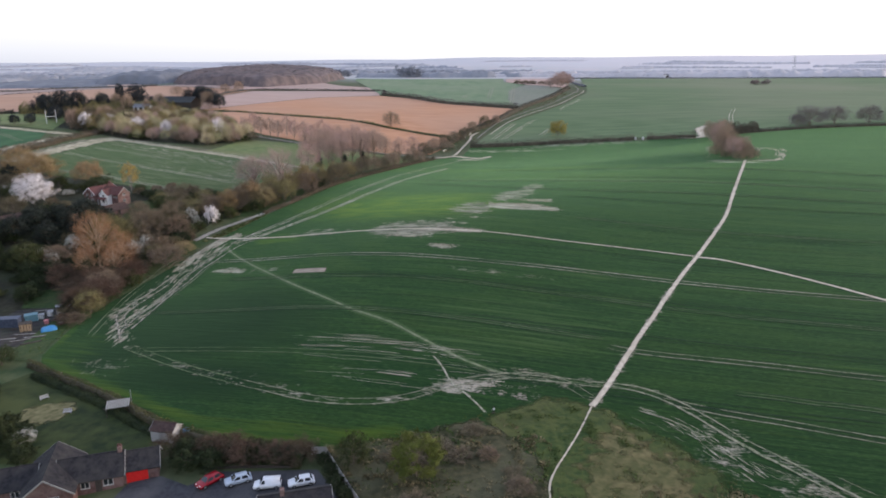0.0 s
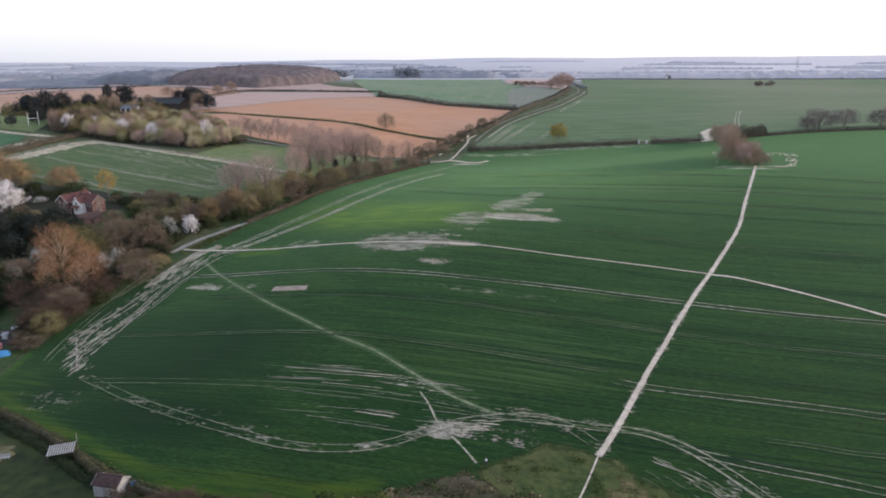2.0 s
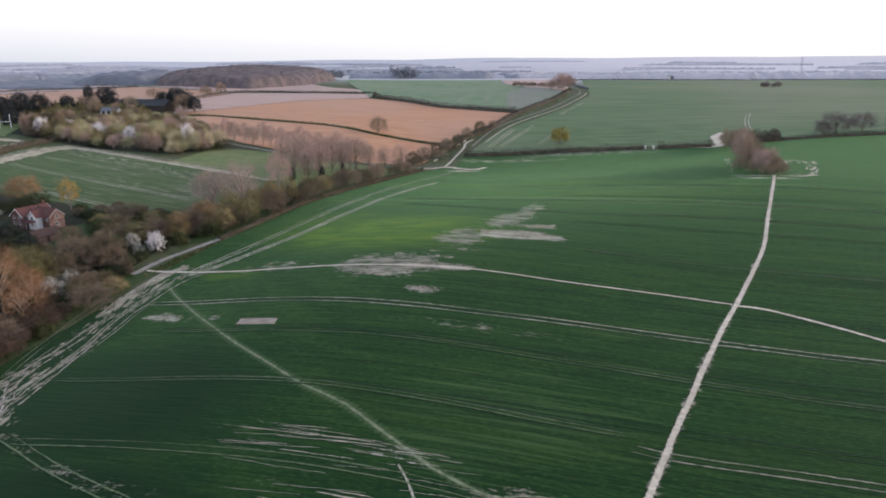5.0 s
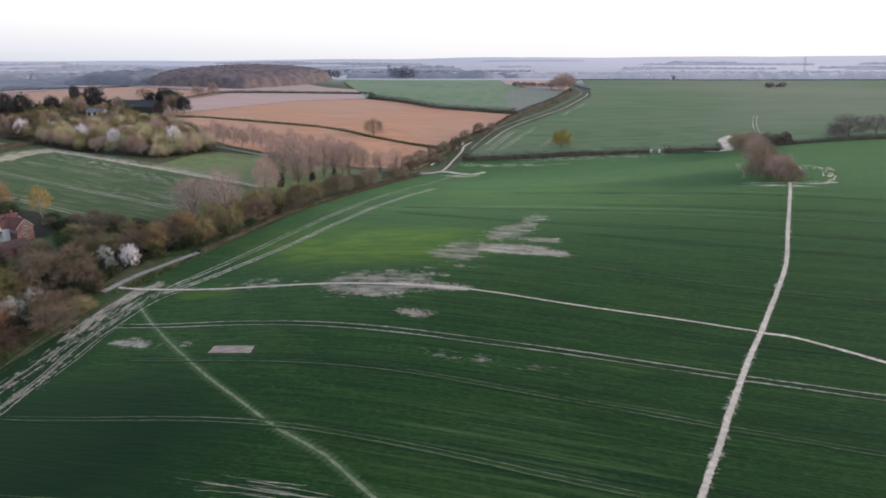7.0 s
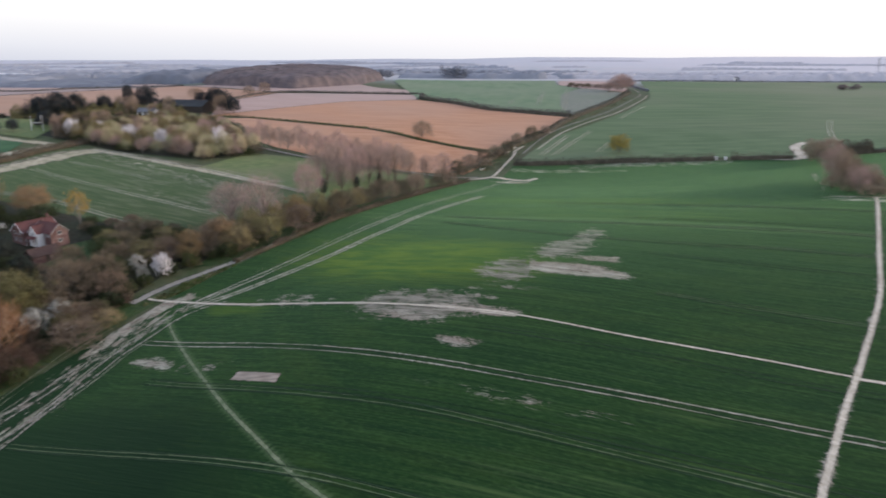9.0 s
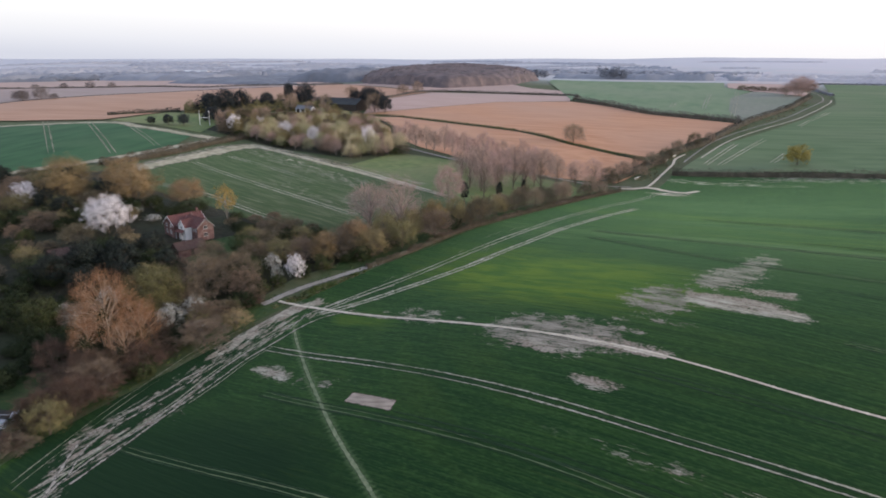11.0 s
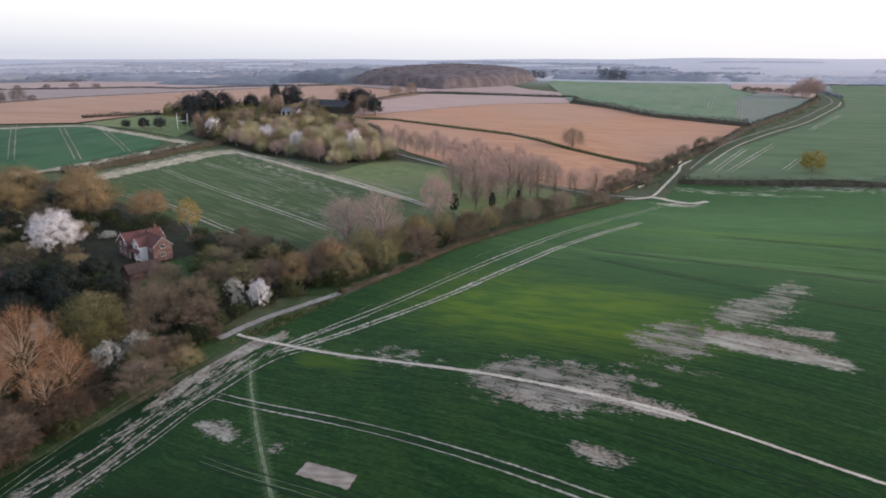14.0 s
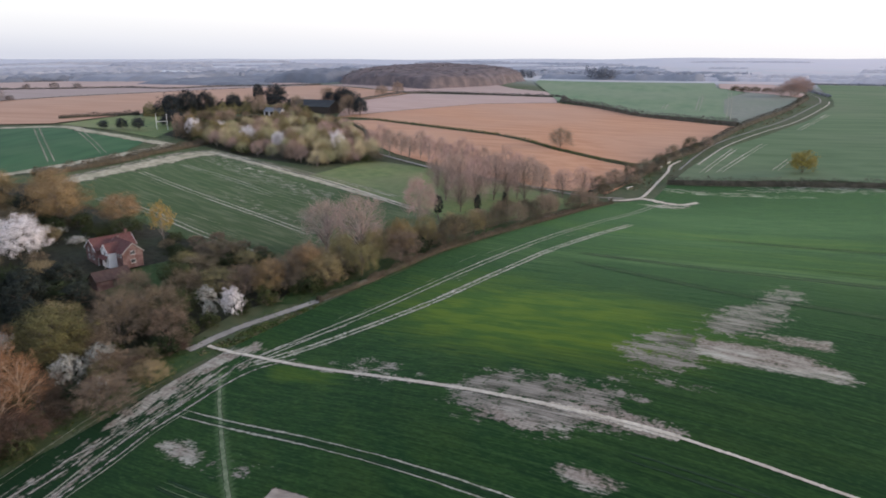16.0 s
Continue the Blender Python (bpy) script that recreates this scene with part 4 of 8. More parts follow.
def strip(name, pts, width, material, label, lift=0.33, rag=0.25, step=1.5, category="path", seed=1, fade=False):
    rng = random.Random(seed)
    line = curve(pts, step)
    halves, weak = [], []
    for i, (x, y) in enumerate(line):
        end = fade and i in (0, len(line) - 1)
        halves.append([width * 0.78 * (1 + rag * 0.08 * (rng.random() * 2 - 1) + 0.6 * rag * noise.noise((x * 0.35, y * 0.35, s * 3.0 + seed))) for s in (1, -1)])
        weak.append(1.0 if end else 0.0)
    store = [], [], []
    ribbon(store, line, halves, weak)
    return lay(name, store, lift, 0.0, material, label, category, "structure")


def dashes(name, centre, spread, count, length, width, material, label, lift=0.31, seed=1, turn=None, area=None):
    """Many thin streaks of bare soil: along a line, or along the rows within an oval area."""
    rng = random.Random(seed)
    line = curve(centre, 1.5)
    store = [], [], []
    for _ in range(count):
        n = max(2, int(rng.uniform(0.4, 1.0) * length / 1.5))
        if turn is None:
            i0, off = rng.randrange(max(1, len(line) - n)), rng.gauss(0, spread * 0.55)
            seg = [Vector(p) for p in line[i0:i0 + n + 1]]
            d = (seg[-1] - seg[0]).normalized() if len(seg) > 1 else Vector((1, 0))
            seg = [p + Vector((-d.y, d.x)) * off for p in seg]
        else:
            (cx, cy), (a, b) = centre[0], area
            r, th = math.sqrt(rng.random()), rng.uniform(0, 2 * math.pi)
            u, v = a * r * math.cos(th), b * r * math.sin(th)
            c, s = math.cos(turn), math.sin(turn)
            x0, y0 = cx + u * c - v * s, cy + u * s + v * c
            seg = [Vector((x0 + (j - n / 2) * 1.5 * c, y0 + (j - n / 2) * 1.5 * s)) for j in range(n + 1)]
        if len(seg) < 2:
            continue
        w = rng.uniform(0.4, 1.0) * width * 0.78
        skew = rng.uniform(-0.10, 0.10)
        d = (seg[-1] - seg[0]).normalized()
        pts = [tuple(p + Vector((-d.y, d.x)) * (skew * j + rng.uniform(-0.1, 0.1))) for j, p in enumerate(seg)]
        halves = [[w * rng.uniform(0.6, 1.2), w * rng.uniform(0.6, 1.2)] for _ in pts]
        weak = [0.9 if j in (0, len(pts) - 1) else rng.uniform(0, 0.4) for j in range(len(pts))]
        ribbon(store, pts, halves, weak)
    # each streak a hair above the one before, so that none share a plane
    return lay(name, store, lift, 0.05, material, label, "bare soil", "stuff")


def wheel_lines(pts, gauge, width, material, label, cover=0.8, seed=1, lift=0.3):
    """A pair of wheel lines that thin out here and there."""
    rng = random.Random(seed)
    line = curve(pts, 1.6)
    store = [], [], []
    for side in (1, -1):
        track, halves, weak = [], [], []
        for i, (x, y) in enumerate(line):
            a, b = Vector(line[max(i - 1, 0)]), Vector(line[min(i + 1, len(line) - 1)])
            d = (b - a).normalized()
            c = Vector((x, y)) + Vector((-d.y, d.x)) * (side * gauge / 2 + rng.uniform(-0.06, 0.06))
            track.append((c.x, c.y))
            w = width * 0.75 * max(0.3, 0.9 + 0.8 * noise.noise((x * 0.06, y * 0.06, seed * 1.7 + side)))
            halves.append([w * rng.uniform(0.7, 1.15), w * rng.uniform(0.7, 1.15)])
            bare = noise.noise((x * 0.05, y * 0.05, seed + side * 7.0)) * 0.6 + 0.5 + rng.uniform(-0.12, 0.12)
            end = min(i, len(line) - 1 - i)
            weak.append(min(1.2, max(0.0, (bare - cover) * 2.2)) + max(0.0, 0.6 - 0.2 * end))
        ribbon(store, track, halves, weak)
    return lay("wheel_track", store, lift, 0.02, material, label, "wheel track", "structure")


strip("footpath", PATH_EAST, 1.05, M["chalk"], "wide pale trodden footpath across the cereal field", 0.37, 0.3, 1.0, seed=3)
strip("footpath", [(22.9, 107), (19, 98.5), (16.3, 93.4), (13.4, 88), (12, 84), (11.7, 78), (12.5, 66)], 0.3, M["chalk"], "narrow pale footpath through rough grass", 0.37, 0.3, 0.7, seed=4)
strip("footpath", PATH_ROWS, 0.95, M["chalk"], "pale footpath along the crop rows", 0.36, 0.35, 0.7, seed=5)
strip("footpath", [(-12, 212.8), (-6.7, 211.3), (2.3, 208.2), (8, 206.6)], 1.5, M["chalk"], "widened bare stretch of the footpath", 0.29, 0.6, 0.7, seed=6, fade=True)
strip("footpath", [(6.5, 207.2), (18, 202.9), (30.5, 198.3), (52.9, 191.9), (62, 188.8), (68.1, 186.6)], 0.6, M["chalk"], "narrow pale footpath along the crop rows", 0.36, 0.35, 0.7, seed=10)
strip("footpath", [(68.1, 186), (74, 184), (79.8, 179.4), (86.8, 172.6), (95, 163), (103, 152), (125, 122)], 0.95, M["chalk"], "pale footpath branching off across the crop", 0.36, 0.3, 0.7, seed=7)
strip("footpath", [(-6.1, 127.1), (-4.3, 122.5), (-2.2, 115.4), (0.8, 110.6), (3.5, 105.1)], 0.4, M["streak"], "short bare line crossing the headland", 0.30, 0.6, 0.7, seed=9)
strip("footpath", PATH_SLANT, 0.75, M["slant"], "faint trodden line slanting across the crop", 0.28, 0.5, 0.7, seed=31)
for k, (pts, w, what, lab) in enumerate(((RUT_OUTER, 0.55, "mud", "pale outer wheel rut along the churned field edge"), (RUT_INNER, 0.6, "mud", "pale inner wheel rut along the churned field edge"), ([(px - 0.9, py) for px, py in RUT_INNER[2:]], 0.4, "wheel", "thin second rut beside the inner one"),
                                         ([(px + 1.2, py) for px, py in RUT_OUTER[3:7]], 0.3, "wheel", "thin rut beside the outer one"), (MUD_LADDER, 0.55, "mud", "pale strand of trodden mud by the field edge"), ([(px + 2.1, py) for px, py in MUD_LADDER[1:7]], 0.45, "mud", "second strand of trodden mud by the field edge"))):
    strip("wheel_rut", pts, w, M[what], lab, 0.31 + 0.006 * k, 0.9, 1.0, "wheel track", 200 + k, True)
wheel_lines(MUD_FAINT, 1.6, 0.28, M["wheel"], "faint broken wheel lines beside the hedgerow", 0.5, 206, 0.30)
wheel_lines(HEADLAND, 1.9, 0.62, M["rut"], "pale wheel ruts along the field edge", 0.9, 11, 0.31)
wheel_lines([(-75, 228), (-63, 238), (-46, 259), (-33, 285), (-22, 311), (-2, 352)], 1.7, 0.9, M["streak"], "broken pale wheel line on the headland", 0.8, 13, 0.30)
dashes("mud_streaks", [(-86, 156), (-89, 170), (-88, 185), (-86.5, 200), (-86, 214), (-83, 226)], 2.6, 46, 4, 0.3, M["mud"], "ragged streaks of pale mud along the field edge", 0.29, 21)
dashes("mud_streaks", [(-84, 181)], 3.0, 9, 5, 0.34, M["mud"], "smeared mud crossing the headland", 0.29, 23, ROW, (6, 2.4))
dashes("mud_streaks", [(-86, 206)], 3.0, 10, 4, 0.34, M["mud"], "smeared mud between the ruts", 0.29, 35, 1.1, (4, 10))
dashes("mud_streaks", [(-63, 245), (-50, 270), (-36, 300), (-15, 345)], 4.0, 34, 10, 0.35, M["wheel"], "thin broken pale lines beside the ruts", 0.29, 24)
dashes("mud_streaks", [(-81, 133)], 3, 16, 4, 0.22, M["mud"], "pale flecks in the field corner", 0.29, 25, ROW, (9, 4))
dashes("mud_streaks", [(-29, 137)], 3, 7, 18, 0.14, M["streak"], "pale streaks along the rows", 0.29, 26, ROW, (12, 5))
dashes("mud_streaks", [(-13, 123)], 3, 14, 20, 0.15, M["streak"], "thin pale streaks along the rows", 0.29, 27, ROW, (20, 8))
dashes("mud_streaks", [(2, 115.5)], 3, 9, 4, 0.5, M["chalk"], "bare chalky patch where tracks cross", 0.29, 28, ROW * 0.4, (6, 2.2))
dashes("mud_streaks", [(29, 230.5)], 3, 12, 9, 0.4, M["streak"], "long bare tongues of soil along the rows", 0.29, 33, ROW, (7, 1.4))
dashes("mud_streaks", [(9, 173.5)], 3, 20, 4, 0.25, M["wheel"], "scattered pale flecks along the rows", 0.29, 37, ROW, (17, 2.2))
dashes("mud_streaks", [(32, 106), (38, 98), (43, 89), (52, 79), (60, 68)], 4.5, 40, 7, 0.22, M["wheel"], "broken pale streaks by the rough grass", 0.29, 38)
dashes("mud_streaks", [(40, 424), (80, 428), (120, 416)], 5, 40, 14, 0.5, M["streak"], "pale flecks below the boundary hedge", 0.29, 39)
dashes("mud_streaks", [(138, 308.6), (146, 310), (153, 319), (160, 336), (163, 350), (156, 354), (152, 342)], 3.0, 70, 9, 0.7, M["chalk"], "curved pale turning marks round the copse", 0.29, 40)
dashes("mud_streaks", [(139, 376), (127, 340), (121, 322), (124, 312), (133, 310)], 1.8, 24, 10, 0.5, M["streak"], "curved pale marks beside the copse", 0.29, 41)
dashes("mud_streaks", [(116, 314), (126, 312), (133, 310.4), (140, 308), (150, 309)], 1.2, 24, 9, 0.6, M["chalk"], "bare soil where the path meets the copse", 0.30, 42)
TRAMS = (([(-78.2, 209.4), (-60.5, 204.2), (-47.8, 200.3), (-27, 193.3), (-8.2, 186.8), (9.4, 181), (25.9, 176.6), (46.4, 170.8), (65.1, 165.1), (79.4, 160.2), (125, 145)], 0.5, 0.95, "rut"),
         ([(-67, 189), (-56, 185.1), (-30.2, 177.5), (-12.7, 172.4), (3.5, 166.7), (18.4, 161.4), (36.8, 155.5), (49.4, 151.2), (61.2, 147.2), (69.7, 144), (120, 128)], 0.36, 0.8, "trodden"),
         ([(-81.8, 167.7), (-63.6, 163.7), (-41, 158.8), (-25.1, 154.4), (-10.3, 149.1), (3.3, 144), (15.7, 139.4), (30.9, 134.4)], 0.4, 0.8, "trodden"), ([(-15, 305), (24.6, 288.2), (61.4, 278), (95.6, 269.4), (126, 258.7), (180, 240)], 0.5, 0.6, "trodden"),
         ([(-15, 295), (22.8, 268.3), (56.5, 257.8), (88.6, 251.5), (160, 228)], 0.3, 0.6, "trodden"),
         ([(40, 221), (80, 208), (130, 192), (190, 172)], 0.3, 0.6, "trodden"), ([(30.8, 130.8), (38, 128), (53.4, 123.8), (67.1, 119.5), (77.3, 115.9), (120, 102)], 0.4, 0.8, "wheel"),
         ([(36, 108.6), (43.8, 104.9), (49.3, 102.4), (54.7, 100.3), (60.4, 97.7), (65.1, 95.6), (110, 76)], 0.45, 0.95, "wheel"), ([(20, 330), (80, 306), (160, 276), (230, 250)], 0.3, 0.55, "trodden"), ([(50, 111), (56.9, 108.9), (63.4, 106.5), (70.4, 104.4), (100, 93)], 0.4, 0.7, "trodden"))
for k, (pts, w, cov, what) in enumerate(TRAMS):
    dark = what == "trodden"
    wheel_lines(pts, 2.0 if dark else 0.9, 0.40 if dark else 0.3, M["furrow"], "dark pressed wheelings along the tramlines", 1.0, 170 + k, 0.285)
    wheel_lines(pts, 1.1 if dark else 1.9, w * (0.7 if dark else 0.85), M[what], "parallel tramlines pressed into the cereal crop", cov + (0.1 if dark else 0.25), 50 + k)
wheel_lines(SWATH[:5], 2.0, 0.4, M["trodden"], "faint curved wheel lines in the field corner", 0.9, 70, 0.34)
wheel_lines(SWATH[4:], 2.0, 0.34, M["wheel"], "curved pale wheel lines round the headland", 0.85, 71, 0.34)
wheel_lines([(px, py - 0.8) for px, py in SWATH_EAST], 1.8, 0.46, M["wheel"], "curved pale wheel lines past the footpath", 0.85, 72, 0.33)
wheel_lines(INNER, 1.9, 0.34, M["trodden"], "inner straight wheel lines across the headland", 0.7, 73, 0.33)
wheel_lines([(16, 117.8), (23, 115.4), (31, 113.4), (38, 108.6)], 1.2, 0.34, M["trodden"], "faint wheel lines beside the footpath's end", 0.8, 74, 0.32)
dashes("mud_streaks", [(-22, 135)], 3, 13, 20, 0.17, M["chalk"], "bright pale streaks along the rows", 0.30, 75, ROW, (13, 3.6))
dashes("mud_streaks", [(-13, 120.2)], 3, 3, 12, 0.34, M["chalk"], "bright pale streak along the rows", 0.30, 76, ROW, (3, 0.6))
dashes("mud_streaks", [(-3, 129)], 3, 12, 12, 0.3, M["streak"], "pale streaks beside the trodden line", 0.30, 77, ROW, (9, 2.2))
dashes("mud_streaks", [(31, 106), (36, 101), (40, 94), (44, 85)], 1.8, 30, 3, 0.4, M["streak"], "bright chalky flecks by the rough grass", 0.30, 78)
for k, (pts, w, lab) in enumerate((([(-201, 356), (-163, 336.8), (-129, 320.3), (-97, 305)], 0.9, "pale wheel lines in the thin cereal field"), ([(-187, 314.5), (-162.4, 308.4), (-129.8, 293.2), (-99, 281.5)], 0.9, "pale wheel lines near the field's lower edge"),
                                   ([(-202, 409.5), (-179.4, 403), (-154.6, 390.3), (-129.6, 378.7), (-102.7, 363.4), (-77, 348)], 1.1, "worn pale headland along the field's upper edge"), ([(-196.6, 378), (-164.8, 363.9), (-134.3, 346.9)], 0.6, "faint wheel lines in the thin cereal field"))):
    wheel_lines(pts, 2.2, w * 0.9, M["chalk" if k == 2 else "rut"], lab, 1.1, 80 + k, 0.3)
for k, (cx, cy, n) in enumerate(((-185, 385, 8), (-160, 368, 14), (-135, 352, 14), (-190, 400, 8), (-170, 332, 7), (-130, 306, 6), (-108, 318, 12))):
    dashes("mud_streaks", [(cx, cy)], 3, n, 26, 0.32, M["wheel"], "thin pale streaks along the rows", 0.29, 60 + k, math.atan2(-20, 46), (26, 12))
for k, pts in enumerate(([(-352, 422), (-308, 380), (-264, 338)], [(-320, 423), (-280, 386), (-240, 350)], [(-282, 414), (-258, 394), (-234, 374)])):
    wheel_lines(pts, 2.4, 0.75, M["wheel"], "straight pale tramlines in the dark green field", 0.98, 90 + k, 0.4)
strip("footpath", [(-420, 352), (-370, 388), (-312, 426), (-280, 418), (-244, 411), (-225, 411)], 6.5, M["tan_turf"], "bare chalky edge of the dark green field", 0.36, 0.4, 3, seed=16)
strip("footpath", [(-252, 304), (-236, 334), (-230, 354), (-226.5, 386), (-226, 408)], 5.0, M["tan_turf"], "bare chalky edge beside the brown hedge", 0.36, 0.4, 3, seed=17)
strip("footpath", [(-213, 326), (-209.5, 350), (-207, 375), (-204.5, 398), (-198, 411)], 8.5, M["tan_turf"], "worn tan headland at the end of the thin field", 0.26, 0.5, 3, seed=210, fade=True)
strip("footpath", [(-203, 408), (-180, 401), (-150, 386), (-118, 370), (-92, 357)], 3.6, M["tan_turf"], "worn tan headland along the thin field's upper edge", 0.265, 0.5, 3, seed=211, fade=True)
wheel_lines([(-205, 412), (-195, 410), (-170, 401), (-140, 388), (-114, 376), (-90, 364)], 2.0, 0.7, M["tan_turf"], "second pale wheel line along the upper edge", 0.8, 212, 0.31)
LANE = [(18, 464), (26, 488), (36, 515), (50, 543), (62, 564), (89, 615), (123, 703), (134, 738), (141, 790), (146, 900)]
strip("road", [(-92.4, 232), (-88.5, 241), (-85, 246.5), (-78.8, 254.5), (-73.4, 261.5), (-71.6, 264)], 2.2, M["lane"], "pale gravel farm track beside the hedge", 0.2, 0.12, 2, "road", 18)
strip("road", [(0.1, 408.6), (2.3, 415.1), (7.1, 437.6), (12.3, 458.3), (14, 470), (19, 480)], 1.3, M["chalk"], "pale chalky track rising from the gateway", 0.45, 0.3, 2, "road", 19)
strip("road", [(-33.5, 351), (-32, 354), (-27.6, 364), (-26, 368)], 2.2, M["lane"], "short pale stretch of lane behind the hedge", 0.45, 0.1, 2, "road", 24)
strip("road", [(-12, 401), (-5.5, 403), (0.1, 408.6)], 2.6, M["chalk"], "pale lane mouth at the field gateway", 0.44, 0.4, 2, "road", 25)
strip("road", LANE, 0.8, M["lane"], "pale country lane between low hedges", 0.45, 0.1, 3, "road", 26)
strip("road", [(-133, 441), (-92, 419.5), (-47, 411), (-23, 405), (-6, 407)], 1.7, M["lane"], "narrow pale drive along the row of trees", 0.4, 0.1, 3, "road", 20)
strip("footpath", [(23, 405), (17, 400), (11.3, 401.5), (4.7, 407), (0, 409)], 3.0, M["chalk"], "bare chalky gateway at the field corner", 0.4, 0.9, 0.8, seed=21, fade=True)
dashes("mud_streaks", [(13, 396)], 3, 22, 5, 1.0, M["chalk"], "ragged chalky ground round the gateway", 0.37, 44, 0.3, (9, 3.5))
strip("footpath", [(27, 474), (33, 490), (43, 515), (58, 544), (70, 565), (97, 614), (131, 703), (140, 738)], 0.8, M["chalk"], "bare chalky strip beside the lane", 0.5, 0.35, 3, seed=22)
for k, pts in enumerate(([(28, 459), (47, 509)], [(35, 459), (64, 525)], [(60, 464), (70, 487)], [(89, 572), (120, 645)], [(186, 462), (202, 505), (221, 548)])):
    wheel_lines(pts, 2.2, 0.42, M["chalk"], "pale wheel lines in the far green field", 0.9, 100 + k, 0.55)
for k, pts in enumerate(([(52, 600), (62, 690), (74, 809)], [(36, 646), (47, 769)], [(13, 649), (16, 684)])):
    wheel_lines(pts, 2.4, 0.9, M["rut"], "pale wheel lines on the hill field", 0.95, 110 + k, 0.95)
strip("footpath", [(136, 417), (142, 412), (150, 414), (155, 430), (160, 448), (170, 460)], 5.0, M["chalk"], "bare chalky gateway beyond the hedge gap", 0.55, 0.5, 2, seed=23)


def bare_patch(x, y, a, b, skew, label, seed, material="bare_pink"):
    """A ragged oblong of bare soil along the rows."""
    rng = random.Random(seed)
    out = []
    corners = [(-a - skew, -b), (a - skew, -b), (a + skew, b), (-a + skew, b)]
    for (u0, v0), (u1, v1) in zip(corners, corners[1:] + corners[:1]):
        k = max(3, int(math.hypot(u1 - u0, v1 - v0) / 0.5))
        for j in range(k):
            long = abs(u1 - u0) > abs(v1 - v0)
            u, v = u0 + (u1 - u0) * j / k + (0 if long else rng.uniform(-0.2, 0.2)), v0 + (v1 - v0) * j / k + (rng.uniform(-0.1, 0.1) if long else 0)
            q = Vector((x, y)) + RU * u + RV * v
            out.append((q.x, q.y))
    return sheet("bare_patch", out, 0.5, 0.29, M[material], label, "bare soil", fade=0.7)


bare_patch(-42.8, 185.6, 5.4, 1.85, -0.4, "oblong patch of bare pinkish soil in the crop", 1)
for k, (along, s) in enumerate(((120, 8), (147, 6), (170, 0), (201, 9), (228, 10), (262, 6), (305, 7))):
    c = Vector((0, along))
    pts = [tuple(c + RU * u + RV * 1.2 * noise.noise((u * 0.02, along, 0.0))) for u in sorted((-40 + 9 * s, 0, 40, 90, 150, 210) if along < 210 else (38 + s, 70, 110, 160, 220))]
    wheel_lines(pts, 1.7, 0.42, M["furrow"], "dark wheelings pressed into the crop", 0.50, 140 + k, 0.30)


def tussocks(name, poly, count, size, height, material, label, seed):
    """Coarse grass and weeds: thousands of small blades and leaves in uneven clumps."""
    rng = np.random.default_rng(seed)
    poly = [tuple(map(float, p)) for p in poly]
    xs, ys = [p[0] for p in poly], [p[1] for p in poly]
    px, py = rng.uniform(min(xs), max(xs), count * 4), rng.uniform(min(ys), max(ys), count * 4)
    lump = np.array([noise.noise((a * 0.45, b * 0.45, seed)) + 0.7 * noise.noise((a * 0.13, b * 0.13, seed + 3.0)) for a, b in zip(px, py)])
    ok = inside(px, py, poly) & (lump + rng.normal(size=len(px)) * 0.25 > 0.0)
    px, py, lump = px[ok][:count], py[ok][:count], lump[ok][:count]
    c = np.stack([px, py, ground_z(px, py) + 0.15 + height * np.clip(lump + 0.2, 0.05, 1) * rng.random(len(px))], 1)
    up = rng.normal(size=c.shape) * 0.6 + np.array([0, 0, 0.8])
    fl, k = flakes(rng, c, size, 1.7, up / np.linalg.norm(up, axis=1)[:, None])
    return tagged(new(name, raw_mesh(name, fl, k, material)), label, "grass", kind="stuff")


# ---- plants ----
def raw_mesh(name, verts, faces_n, material):
    """A mesh of loose faces with faces_n corners each."""
    v = np.asarray(verts, np.float32).reshape(-1, 3)
    k = len(v) // faces_n
    me = bpy.data.meshes.new(name)
    me.vertices.add(len(v))
    me.vertices.foreach_set("co", v.ravel())
    me.loops.add(k * faces_n)
    me.loops.foreach_set("vertex_index", np.arange(k * faces_n, dtype=np.int32))
    me.polygons.add(k)
    me.polygons.foreach_set("loop_start", np.arange(0, k * faces_n, faces_n, dtype=np.int32))
    me.polygons.foreach_set("loop_total", np.full(k, faces_n, dtype=np.int32))
    me.materials.append(material)
    me.update(calc_edges=True)
    return me


def flakes(rng, centres, size, long=1.0, out=None, lean=0.0):
    """Small faces at the centres: leaf clumps that face outwards, or, with long over 2, thin twigs pointing out."""
    n = len(centres)
    wild = rng.normal(size=(n, 3))
    wild /= np.linalg.norm(wild, axis=1)[:, None]
    s = size * rng.uniform(0.55, 1.35, (n, 1))
    if long > 2:
        d = wild if out is None else wild * (1 - lean) + out * lean * 1.5
        d /= np.linalg.norm(d, axis=1)[:, None] + 1e-9
        e = np.cross(d, rng.normal(size=(n, 3)))
        e /= np.linalg.norm(e, axis=1)[:, None] + 1e-9
        a, b = d * s * long / 2, e * s / 2
        return np.stack([centres - a - b, centres - a + b, centres + a], 1), 3
    face = wild if out is None else out * 0.75 + wild * 0.5
    face /= np.linalg.norm(face, axis=1)[:, None] + 1e-9
    d = np.cross(face, rng.normal(size=(n, 3)))
    d /= np.linalg.norm(d, axis=1)[:, None] + 1e-9
    e = np.cross(face, d)
    a, b = d * s * long / 2, e * s / 2
    return np.stack([centres - a, centres + b * rng.uniform(0.6, 1.2, (n, 1)), centres + a, centres - b * rng.uniform(0.6, 1.2, (n, 1))], 1), 4


